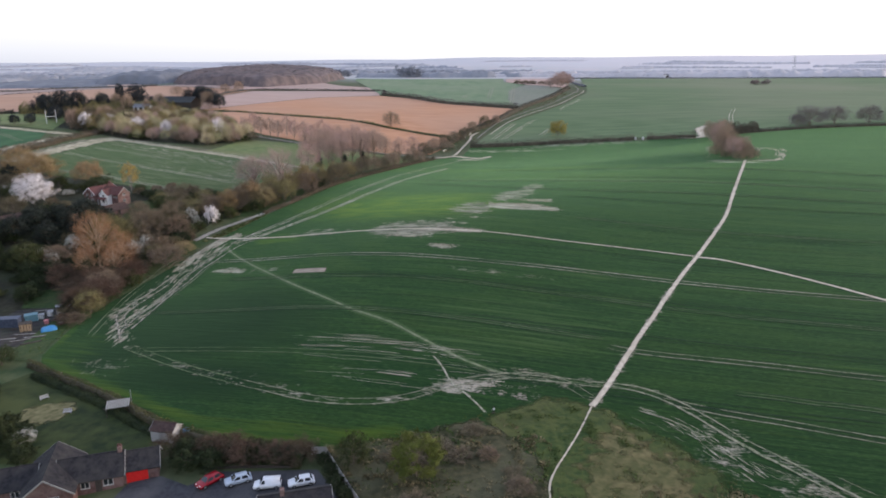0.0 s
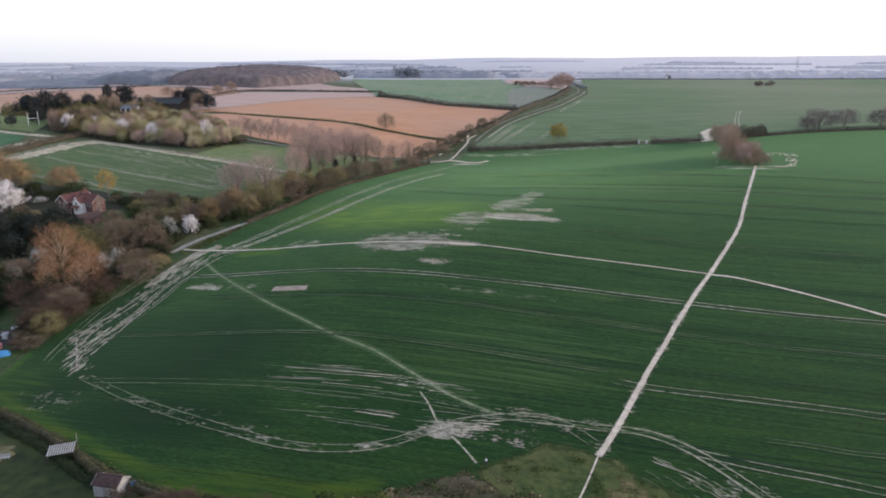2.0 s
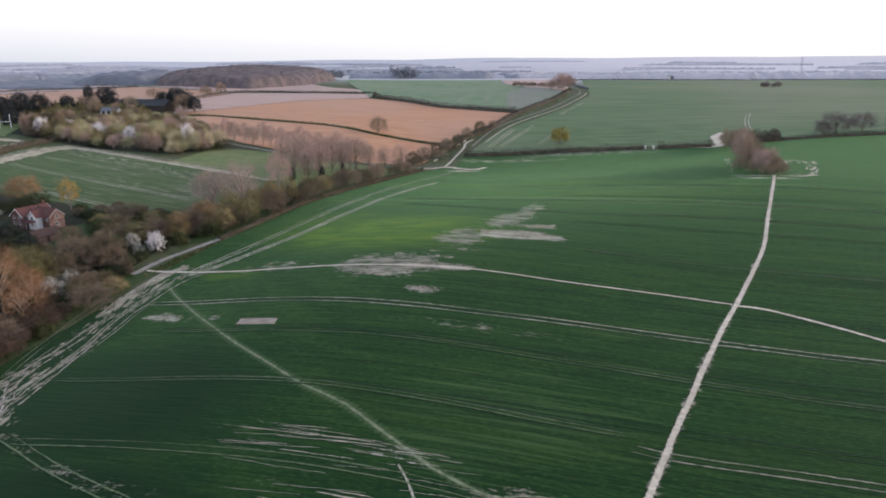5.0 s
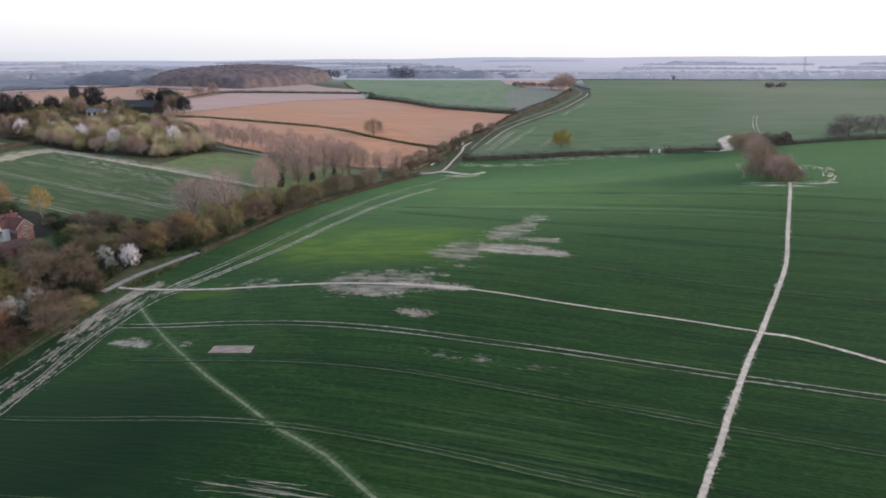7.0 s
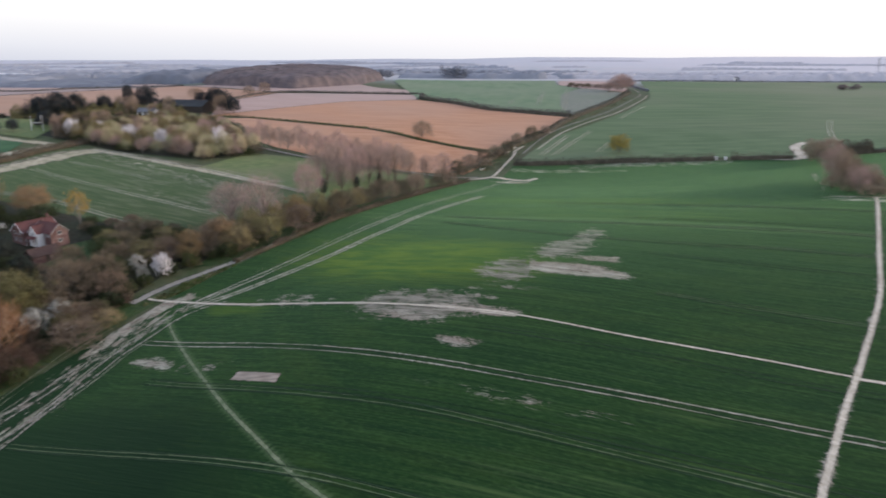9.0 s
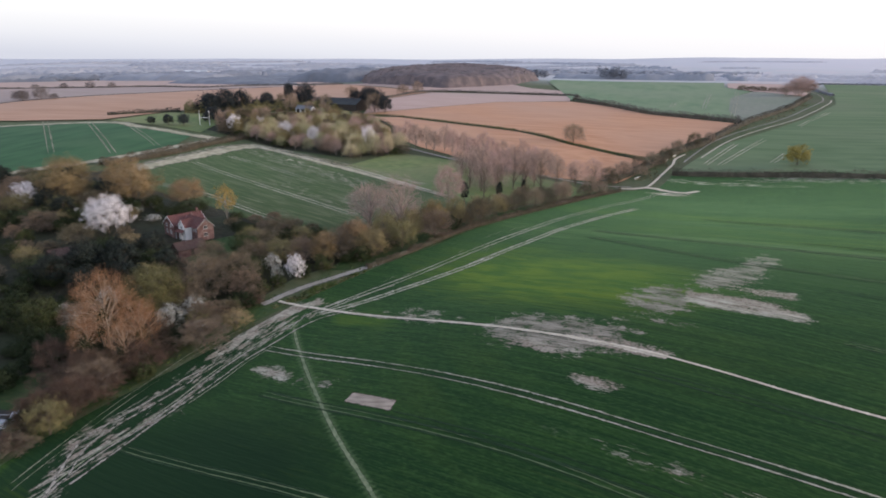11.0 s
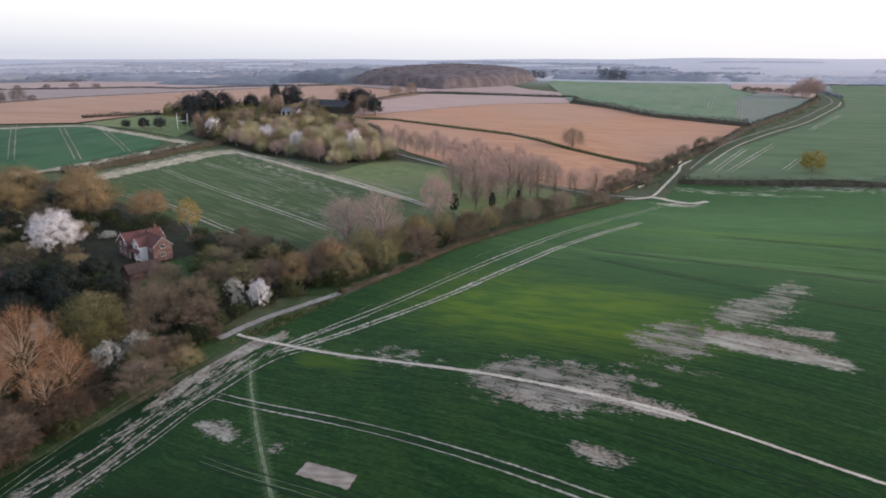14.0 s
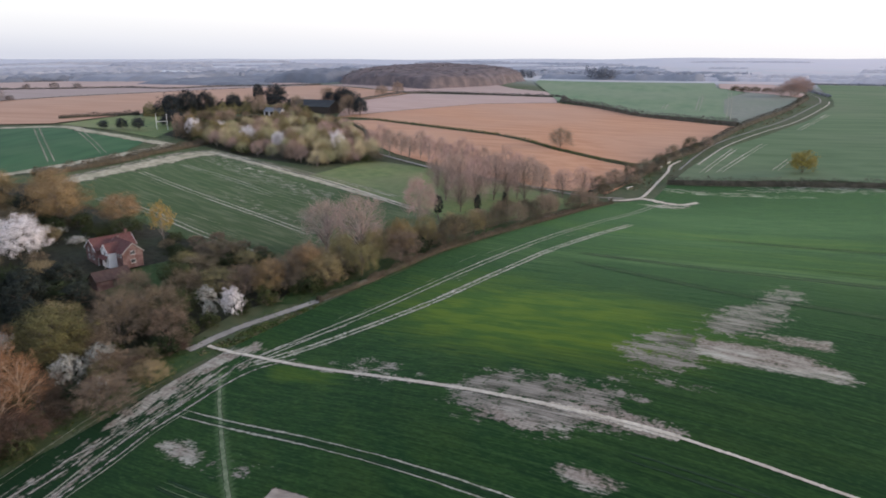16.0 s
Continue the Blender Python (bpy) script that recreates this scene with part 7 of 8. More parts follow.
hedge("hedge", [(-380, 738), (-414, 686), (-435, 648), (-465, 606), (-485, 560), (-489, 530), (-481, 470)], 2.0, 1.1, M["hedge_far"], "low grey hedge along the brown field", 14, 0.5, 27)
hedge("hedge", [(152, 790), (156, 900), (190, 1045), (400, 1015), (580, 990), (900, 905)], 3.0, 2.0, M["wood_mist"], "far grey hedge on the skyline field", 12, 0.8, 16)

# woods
# these woods carry their haze in the base colour
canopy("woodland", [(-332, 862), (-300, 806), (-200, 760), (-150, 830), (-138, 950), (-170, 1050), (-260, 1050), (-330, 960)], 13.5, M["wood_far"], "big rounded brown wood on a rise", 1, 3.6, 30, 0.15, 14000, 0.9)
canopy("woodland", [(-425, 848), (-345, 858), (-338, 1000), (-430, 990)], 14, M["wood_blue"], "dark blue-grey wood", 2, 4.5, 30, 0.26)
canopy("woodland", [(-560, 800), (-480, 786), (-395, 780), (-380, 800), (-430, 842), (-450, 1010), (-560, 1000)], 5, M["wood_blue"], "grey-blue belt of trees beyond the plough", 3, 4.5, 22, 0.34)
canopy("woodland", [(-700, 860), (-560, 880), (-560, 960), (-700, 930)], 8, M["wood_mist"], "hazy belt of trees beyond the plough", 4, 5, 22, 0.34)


# ---- buildings, vehicles and small things ----
def tiles(name, c1, c2, c3, course=0.3):
    m = mat(name, c1, c2, 2.0, c3=c3, scale3=0.6, rough=0.85)
    n, l = m.node_tree.nodes, m.node_tree.links
    br = n.new("ShaderNodeTexBrick")
    br.inputs["Scale"].default_value, br.inputs["Brick Width"].default_value, br.inputs["Row Height"].default_value = 1.0, 0.3, course
    br.inputs["Mortar Size"].default_value = 0.03
    co = n.new("ShaderNodeTexCoord")
    l.new(co.outputs["Object"], br.inputs["Vector"])
    bn = n.new("ShaderNodeBump")
    bn.inputs["Distance"].default_value = 0.04
    l.new(br.outputs["Fac"], bn.inputs["Height"])
    bn.invert = True
    l.new(bn.outputs[0], n["Principled BSDF"].inputs["Normal"])
    return m


M["brick"] = mat("red_brick", (0.105, 0.056, 0.048), (0.165, 0.094, 0.082), 3.0, c3=(0.26, 0.185, 0.165), scale3=0.5, bump=0.01)
M["tile_red"] = tiles("red_clay_tiles", (0.105, 0.042, 0.039), (0.165, 0.072, 0.064), (0.135, 0.075, 0.062))
M["tile_brown"] = tiles("brown_weathered_tiles", (0.055, 0.034, 0.030), (0.095, 0.058, 0.050), (0.085, 0.062, 0.052))
M["tile_grey"] = tiles("grey_concrete_tiles", (0.017, 0.016, 0.019), (0.034, 0.032, 0.035), (0.058, 0.054, 0.05))
M["white"] = mat("white_painted_render", (0.72, 0.71, 0.69), (0.82, 0.81, 0.79), 2.0, c3=(0.62, 0.60, 0.57), scale3=0.5)
M["white_wood"] = mat("weathered_white_boards", (0.36, 0.35, 0.33), (0.52, 0.51, 0.49), 3.0, stretch=(1, 1, 6))
M["grey_wood"] = mat("silvered_timber", (0.26, 0.25, 0.23), (0.40, 0.385, 0.36), 3.0, stretch=(6, 1, 1))
M["dark_wood"] = mat("dark_creosoted_boards", (0.045, 0.038, 0.032), (0.085, 0.070, 0.058), 3.0, stretch=(6, 1, 1))
M["red_door"] = mat("bright_red_paint", (0.62, 0.020, 0.018), (0.70, 0.035, 0.028), 3.0, rough=0.4)
M["glass"] = mat("dark_window_glass", (0.020, 0.024, 0.028), (0.035, 0.040, 0.045), 1.0, rough=0.08, spec=0.6)
M["car_red"] = mat("red_car_paint", (0.23, 0.008, 0.016), (0.29, 0.012, 0.02), 2.0, rough=0.25, spec=0.5)
M["car_silver"] = mat("silver_blue_car_paint", (0.38, 0.44, 0.52), (0.46, 0.51, 0.58), 2.0, rough=0.28, spec=0.5)
M["car_white"] = mat("white_car_paint", (0.74, 0.75, 0.76), (0.80, 0.80, 0.81), 2.0, rough=0.28, spec=0.5)
M["tyre"] = mat("black_rubber", (0.018, 0.018, 0.018), (0.032, 0.032, 0.032), 6.0)
M["rim"] = mat("dull_alloy", (0.36, 0.36, 0.37), (0.48, 0.48, 0.49), 6.0, metal=0.7, rough=0.4)
M["lamp"] = mat("clear_lamp_lens", (0.62, 0.62, 0.60), (0.72, 0.72, 0.70), 6.0, rough=0.15)
M["tail"] = mat("red_lamp_lens", (0.35, 0.02, 0.02), (0.42, 0.03, 0.03), 6.0, rough=0.2)
M["blue"] = mat("blue_tarpaulin", (0.045, 0.21, 0.46), (0.085, 0.30, 0.56), 1.5, rough=0.5, bump=0.1)
M["teal"] = mat("teal_painted_metal", (0.10, 0.22, 0.26), (0.17, 0.30, 0.34), 2.0, rough=0.5)
M["navy"] = mat("dark_blue_painted_metal", (0.055, 0.070, 0.105), (0.095, 0.11, 0.15), 2.0, rough=0.5)
M["tan"] = mat("tan_plywood", (0.36, 0.25, 0.15), (0.46, 0.33, 0.21), 2.0)
M["metal"] = mat("grey_galvanised_metal", (0.28, 0.29, 0.30), (0.42, 0.43, 0.44), 2.0, metal=0.5, rough=0.5)
M["sheet_grey"] = mat("grey_sheet_roof", (0.17, 0.175, 0.185), (0.25, 0.255, 0.265), 0.8, stretch=(1, 6, 1), c3=(0.14, 0.13, 0.12), scale3=0.2)
M["pink_plastic"] = mat("faded_pink_plastic", (0.55, 0.22, 0.22), (0.62, 0.28, 0.27), 2.0)


def thing_at(name, x, y, turn, label, category, group="", dz=0.0):
    e = new(name)
    e.empty_display_size = 0.5
    e.matrix_basis = pose(x, y, gz(x, y) + dz, 0, 0, turn)
    return tagged(e, label, category, group)


def part(name, bm, material, parent, label="", smooth=False):
    me = bpy.data.meshes.new(name)
    bmesh.ops.recalc_face_normals(bm, faces=bm.faces)
    bm.to_mesh(me)
    bm.free()
    me.materials.append(material)
    if smooth:
        me.polygons.foreach_set("use_smooth", [True] * len(me.polygons))
    ob = new(name, me)
    ob.parent = parent
    return tagged(ob, label)


def block(x0, x1, y0, y1, z0, z1, bevel=0.0, bm=None):
    own = bm is None
    bm = bm or bmesh.new()
    m = Matrix.Translation(((x0 + x1) / 2, (y0 + y1) / 2, (z0 + z1) / 2)) @ Matrix.Diagonal((x1 - x0, y1 - y0, z1 - z0, 1))
    geo = bmesh.ops.create_cube(bm, size=1, matrix=m)
    if bevel:
        edges = list({e for v in geo["verts"] for e in v.link_edges})
        bmesh.ops.bevel(bm, geom=edges, offset=bevel, segments=2, affect="EDGES")
    return bm


def prism(corners, a, b, axis):
    """A shape drawn in the plane across the axis ("x" or "y"), drawn out from a to b."""
    bm = bmesh.new()
    ends = []
    for s in (a, b):
        ends.append([bm.verts.new((s, u, z) if axis == "x" else (u, s, z)) for u, z in corners])
    bm.faces.new(ends[0])
    bm.faces.new(ends[1][::-1])
    n = len(corners)
    for i in range(n):
        bm.faces.new((ends[0][i], ends[0][(i + 1) % n], ends[1][(i + 1) % n], ends[1][i]))
    return bm


def rod(p0, p1, r, sides=8, bm=None):
    bm = bm or bmesh.new()
    v, f = tubes([(p0, p1, r, r)], sides)
    vs = [bm.verts.new(p) for p in v]
    for q in f:
        bm.faces.new([vs[i] for i in q])
    bm.faces.new(vs[:sides][::-1])
    bm.faces.new(vs[sides:])
    return bm


def wing(parent, axis, a, b, centre, half, eave, ridge, wall, roof, over=0.35, barge=None):
    """A gabled wing along the axis from a to b: wall block, two roof slopes, ridge cap and gable boards."""
    part("wall", prism([(centre - half, -0.6), (centre + half, -0.6), (centre + half, eave), (centre, ridge - 0.05), (centre - half, eave)], a, b, axis), wall, parent)
    pitch = (ridge - eave) / half
    for s in (-1, 1):
        e, z = centre + s * (half + over), eave - pitch * over
        part("roof", prism([(centre, ridge), (e, z), (e, z + 0.16), (centre, ridge + 0.18)], a - over, b + over, axis), roof, parent)
    p0, p1 = ((a - over, centre, ridge + 0.14), (b + over, centre, ridge + 0.14)) if axis == "x" else ((centre, a - over, ridge + 0.14), (centre, b + over, ridge + 0.14))
    part("ridge", rod(p0, p1, 0.14, 6), roof, parent)
    for end, ss in ((a - over, -1), (b + over, 1)):
        for s in (-1, 1):
            e, z = centre + s * (half + over), eave - pitch * over
            part("bargeboard", prism([(centre, ridge - 0.1), (e, z - 0.1), (e, z + 0.17), (centre, ridge + 0.19)], end + 0.01 * ss, end + 0.07 * ss, axis), barge or M["grey_wood"], parent)


def window(parent, x, y, z, w, h, side):
    """A framed window on a wall that faces +x, -x, +y or -y."""
    turn = {"+y": 180, "-y": 0, "+x": 90, "-x": -90}[side]
    bm = bmesh.new()
    t = 0.09
    for x0, x1, z0, z1 in ((-w / 2, w / 2, h / 2 - t, h / 2), (-w / 2, w / 2, -h / 2, -h / 2 + t), (-w / 2, -w / 2 + t, -h / 2 + t, h / 2 - t), (w / 2 - t, w / 2, -h / 2 + t, h / 2 - t), (-t / 2, t / 2, -h / 2 + t, h / 2 - t)):
        block(x0, x1, -0.07, 0.02, z0, z1, 0, bm)
    f = part("window", bm, M["white_wood"], parent, "white framed window")
    f.matrix_basis = pose(x, y, z, 0, 0, turn)
    for s in (-1, 1):
        p = part("pane", block(min(0, s) * (w / 2 - t) + 0.045, max(0, s) * (w / 2 - t) - 0.045, -0.03, 0.0, -h / 2 + t, h / 2 - t), M["glass"], f)
    part("sill", block(-w / 2 - 0.06, w / 2 + 0.06, -0.14, 0.0, -h / 2 - 0.07, -h / 2 - 0.003), M["white_wood"], f)
    return f


def chimney(parent, x, y, z0, z1, w=0.75):
    part("chimney", block(x - w / 2, x + w / 2, y - w / 2, y + w / 2, z0, z1), M["brick"], parent, "brick chimney stack")
    part("chimney_cap", block(x - w / 2 - 0.08, x + w / 2 + 0.08, y - w / 2 - 0.08, y + w / 2 + 0.08, z1, z1 + 0.14), M["brick"], parent)
    for s in (-0.18, 0.18):
        part("chimney_pot", rod((x + s, y, z1 + 0.14), (x + s, y, z1 + 0.65), 0.12), M["tile_red"], parent)


def brick_house():
    h = thing_at("house", -141, 267, -25.8, "red brick house with clay tile roofs and a white gable", "house")
    wing(h, "y", -5.6, 6.4, 0.0, 3.5, 4.0, 6.7, M["brick"], M["tile_red"], 0.35, M["white"])
    wing(h, "x", 3.0, 13.4, 0.8, 3.0, 4.2, 6.8, M["brick"], M["tile_red"])
    wing(h, "y", -4.6, 0.2, 7.2, 2.2, 4.1, 6.2, M["white"], M["tile_red"], 0.25, M["white"])
    chimney(h, 0.0, 5.2, 6.0, 7.9, 0.7)
    chimney(h, 4.4, 0.8, 6.0, 7.5, 0.6)
    for z in (1.4, 3.9):
        window(h, 13.41, 0.8, z, 1.5, 1.2, "+x")
    for x in (-1.4, 1.4):
        window(h, x, -5.61, 1.5, 1.2, 1.3, "-y")
        window(h, x, -5.61, 3.7, 1.1, 1.1, "-y")
    window(h, 7.2, -4.61, 1.5, 1.6, 1.3, "-y")
    window(h, 7.2, -4.61, 3.7, 1.2, 1.0, "-y")
    for x in (10.6, 12.2):
        window(h, x, -2.21, 3.2, 0.9, 1.0, "-y")
    part("porch_post", block(5.0, 5.18, -5.9, -5.72, -0.4, 2.3), M["white_wood"], h)
    part("porch_post", block(9.2, 9.38, -5.9, -5.72, -0.4, 2.3), M["white_wood"], h)
    part("porch_roof", prism([(-6.1, 2.25), (-4.7, 2.9), (-4.7, 3.02), (-6.1, 2.37)], 4.8, 9.6, "x"), M["tile_red"], h)
    h.scale = (0.91, 0.91, 0.91)
    return h


brick_house()
for x, y, turn, ln, wd, lab in ((-129.5, 253, 66, 9, 4.6, "long low brick outbuilding with a brown tile roof"), (-159.5, 236, 62, 8, 5.5, "low outbuilding with a brown tile roof among trees")):
    o = thing_at("outbuilding", x, y, turn, lab, "outbuilding")
    wing(o, "x", -ln / 2, ln / 2, 0, wd / 2, 2.1, 3.9, M["brick"], M["tile_brown"], 0.25, M["dark_wood"])
    part("door", block(-0.5, 0.5, -wd / 2 - 0.06, -wd / 2 - 0.005, 0, 1.95), M["dark_wood"], o, "dark plank door")


def bungalow():
    b = thing_at("bungalow", -58.3, 91.2, 17.9, "long brick bungalow with grey tile roofs and red garage door", "bungalow")
    wing(b, "x", -6.0, 3.0, 0.2, 2.9, 2.4, 4.75, M["brick"], M["tile_grey"], 0.4, M["grey_wood"])
    wing(b, "x", 3.0, 8.3, 0.3, 2.5, 2.5, 4.4, M["brick"], M["tile_grey"], 0.3, M["grey_wood"])
    wing(b, "y", -5.5, 5.4, -7.2, 3.6, 2.4, 5.1, M["brick"], M["tile_grey"], 0.4, M["grey_wood"])
    wing(b, "x", -14.6, -9.5, 1.0, 3.0, 2.3, 4.3, M["brick"], M["tile_grey"], 0.35, M["grey_wood"])
    bm = bmesh.new()
    for k in range(8):
        block(3.5, 6.7, -2.27, -2.21, 0.05 + k * 0.262, 0.05 + k * 0.262 + 0.25, 0.01, bm)
    part("garage_door", bm, M["red_door"], b, "bright red panelled garage door")
    for x, w in ((-2.4, 1.3), (0.9, 1.5)):
        window(b, x, -2.71, 1.4, w, 1.1, "-y")
    window(b, -6.3, -5.51, 1.4, 1.6, 1.2, "-y")
    window(b, -12.2, -2.01, 1.4, 1.3, 1.1, "-y")
    part("door", block(-0.95, -0.05, -2.77, -2.705, 0.02, 2.0), M["dark_wood"], b, "dark front door")
    chimney(b, 2.7, 0.2, 4.4, 5.5, 0.6)
    for y, x0, x1 in ((-3.1, -3.4, 2.9),):
        part("gutter", rod((x0, y, 2.12), (x1, y, 2.12), 0.06), M["dark_wood"], b)
    return b


bungalow()
nb = thing_at("bungalow", -23.8, 79.6, 14, "neighbouring building with a weathered grey-brown tile roof", "bungalow", "", 0.7)
wing(nb, "x", -6, 3.6, -1.0, 3.6, 2.3, 4.3, M["brick"], M["tile_grey"], 0.35)
part("chimney", block(-3.2, -2.6, -1.4, -0.6, 4.0, 5.2), M["brick"], nb, "brick chimney stack")


def car(x, y, turn, label, paint, length=4.2, width=1.75, height=1.42, van=False, group="parked cars"):
    """A parked car facing its own +x."""
    c = thing_at("car", x, y, turn, label, "car", group, 0.11)
    L, hw = length, width / 2
    hood = 0.88 if not van else 0.95
    low = [(-L / 2, 0.42), (-L / 2 + 0.08, 0.3), (L / 2 - 0.1, 0.28), (L / 2, 0.45), (L / 2 - 0.02, 0.66), (L / 2 - 0.22, 0.76), (L / 2 - 1.0, hood), (-L / 2 + 0.25, hood + 0.06), (-L / 2 + 0.02, hood - 0.02)]
    bm = bmesh.new()
    rows = []
    for yy, inset, up in ((-hw, 0.06, 0.02), (-hw + 0.10, 0.0, 0.0), (hw - 0.10, 0.0, 0.0), (hw, 0.06, 0.02)):
        rows.append([bm.verts.new((px * (1 - inset / L), yy, pz + (up if pz < 0.5 else -up * 2))) for px, pz in low])
    for a, b in zip(rows, rows[1:]):
        for i in range(len(low)):
            bm.faces.new((a[i], a[(i + 1) % len(low)], b[(i + 1) % len(low)], b[i]))
    bm.faces.new(rows[0])
    bm.faces.new(rows[-1][::-1])
    part("body", bm, paint, c, "", True)
    front, back = (L / 2 - 1.0, -L / 2 + 0.25) if not van else (L / 2 - 0.95, -L / 2 + 0.04)
    roof_f, roof_b = (front - 0.75, back + 0.45) if not van else (front - 0.55, back + 0.06)
    bm = bmesh.new()
    lowq = [bm.verts.new(p) for p in ((front, -hw + 0.08, hood - 0.02), (front, hw - 0.08, hood - 0.02), (back, hw - 0.08, hood), (back, -hw + 0.08, hood))]
    topq = [bm.verts.new(p) for p in ((roof_f, -hw + 0.24, height), (roof_f, hw - 0.24, height), (roof_b, hw - 0.24, height - 0.02), (roof_b, -hw + 0.24, height - 0.02))]
    bm.faces.new(topq)
    for i in range(4):
        bm.faces.new((lowq[i], lowq[(i + 1) % 4], topq[(i + 1) % 4], topq[i]))
    bmesh.ops.bevel(bm, geom=list(bm.edges), offset=0.05, segments=2, affect="EDGES")
    part("roof", bm, paint, c, "", True)

    def pane(name, quad, off):
        q = [Vector(p) for p in quad]
        nrm = (q[1] - q[0]).cross(q[3] - q[0]).normalized() * 0.012
        mid = sum(q, Vector()) / 4
        if nrm.dot(mid - Vector((0, 0, hood * 0.9))) < 0:
            nrm = -nrm
        bm = bmesh.new()
        vs = [bm.verts.new(mid + (p - mid) * off + nrm) for p in q]
        vb = [bm.verts.new(v.co - nrm * 1.5) for v in vs]
        bm.faces.new(vs)
        for i in range(4):
            bm.faces.new((vs[i], vs[(i + 1) % 4], vb[(i + 1) % 4], vb[i]))
        part(name, bm, M["glass"], c, "dark car window")
    lo_f, lo_b, wy, ty = (front, hood), (back, hood + 0.02), hw - 0.08, hw - 0.24
    pane("windscreen", [(front, -wy, hood), (front, wy, hood), (roof_f, ty, height), (roof_f, -ty, height)], 0.86)
    pane("rear_window", [(back, -wy, hood), (back, wy, hood), (roof_b, ty, height), (roof_b, -ty, height)], 0.78)
    for s in (-1, 1):
        cut = (front + back) / 2 if not van else front - 0.95
        pane("side_window", [(front - 0.15, s * wy, hood), (cut + 0.05, s * wy, hood), (cut + 0.05, s * ty, height), (roof_f - 0.02, s * ty, height)], 0.80)
        if not van:
            pane("side_window", [(cut - 0.05, s * wy, hood), (back + 0.2, s * wy, hood), (roof_b + 0.02, s * ty, height), (cut - 0.05, s * ty, height)], 0.80)
        part("headlight", block(L / 2 - 0.24, L / 2 - 0.05, s * (hw - 0.42) - 0.17, s * (hw - 0.42) + 0.17, 0.60, 0.74, 0.03), M["lamp"], c)
        part("tail_light", block(-L / 2 - 0.01, -L / 2 + 0.1, s * (hw - 0.22) - 0.1, s * (hw - 0.22) + 0.1, 0.62, 0.86, 0.02), M["tail"], c)
        part("mirror", block(front - 0.35, front - 0.2, s * (hw + 0.02), s * (hw + 0.02) + s * 0.16, hood, hood + 0.13, 0.02) if s > 0 else block(front - 0.35, front - 0.2, -hw - 0.18, -hw - 0.02, hood, hood + 0.13, 0.02), paint, c)
        for px in (L / 2 - 0.82, -L / 2 + 0.75):
            t = part("wheel", rod((px, s * (hw - 0.2), 0.31), (px, s * (hw + 0.01), 0.31), 0.31, 18), M["tyre"], c, "black tyre on alloy rim")
            part("rim", rod((px, s * (hw - 0.02), 0.31), (px, s * (hw + 0.025), 0.31), 0.2, 14), M["rim"], t)
    part("bumper", block(L / 2 - 0.1, L / 2 + 0.03, -hw + 0.15, hw - 0.15, 0.3, 0.52, 0.04), paint, c)
    part("number_plate", block(L / 2 + 0.03, L / 2 + 0.045, -0.26, 0.26, 0.40, 0.51), M["white"], c)
    return c


car(-40.6, 88.8, 231, "dark red hatchback parked on asphalt", M["car_red"], 4.3)
car(-36.0, 88.6, 205, "silver-blue hatchback parked on asphalt", M["car_silver"], 4.1)
car(-31.0, 87.0, 187, "small white panel van parked on asphalt", M["car_white"], 4.2, 1.75, 1.62, True)
car(-25.8, 87.2, 198, "white hatchback parked beside the building", M["car_white"], 4.0)


def panel_fence(name, pts, height, material, label, width=1.8):
    line = [Vector(p) for p in pts]
    e = new(name)
    e.location = (line[0].x, line[0].y, gz(*line[0]))
    inv = Matrix.Translation(-e.location)
    for a, b in zip(line, line[1:]):
        n = max(1, round((b - a).length / width))
        for k in range(n):
            p, q = a.lerp(b, k / n), a.lerp(b, (k + 1) / n)
            ang = math.degrees(math.atan2(q.y - p.y, q.x - p.x))
            ln = (q - p).length
            ob = part("post", block(-0.05, 0.05, -0.05, 0.05, -0.2, height + 0.1, 0.01), material, e)
            ob.matrix_parent_inverse, ob.matrix_basis = inv, pose(p.x, p.y, gz(p.x, p.y), 0, 0, ang)
            bm = bmesh.new()
            nb_ = 9
            for j in range(nb_):
                x0 = 0.06 + (ln - 0.12) * j / nb_
                block(x0, x0 + (ln - 0.12) / nb_ - 0.012, -0.012 + 0.012 * (j % 2), 0.012 + 0.012 * (j % 2), 0.08, height - 0.02 * (j % 3), 0, bm)
            ob = part("panel", bm, material, e)
            slope = math.degrees(math.atan2(gz(q.x, q.y) - gz(p.x, p.y), ln))
            ob.matrix_parent_inverse, ob.matrix_basis = inv, pose(p.x, p.y, gz(p.x, p.y), 0, -slope, ang)
    return tagged(e, label, "fence")


panel_fence("fence", [(-25.6, 95.0), (-23.2, 94.8), (-20.1, 88.7), (-16.7, 82.3), (-13.5, 76)], 1.5, M["white_wood"], "weathered pale board fence beside the bank")
panel_fence("fence", [(-41.5, 92.6), (-34, 92.2), (-28, 91.4)], 0.6, M["dark_wood"], "low dark board fence behind the parked cars")

shed = thing_at("shed", -52.9, 103.2, -12, "small white shed with a maroon-brown roof", "shed")
wing(shed, "x", -2.1, 2.1, 0, 1.5, 2.0, 2.9, M["white_wood"], M["tile_brown"], 0.15)
part("door", block(-0.45, 0.45, -1.56, -1.505, 0.0, 1.8), M["grey_wood"], shed, "grey plank door")
tank = thing_at("water_tank", -49.6, 103.6, 0, "blue plastic water tank beside the shed", "tank")
part("tank", rod((0, 0, -0.1), (0, 0, 1.2), 0.55, 16), M["blue"], tank)
part("lid", rod((0, 0, 1.2), (0, 0, 1.28), 0.3, 12), M["navy"], tank)


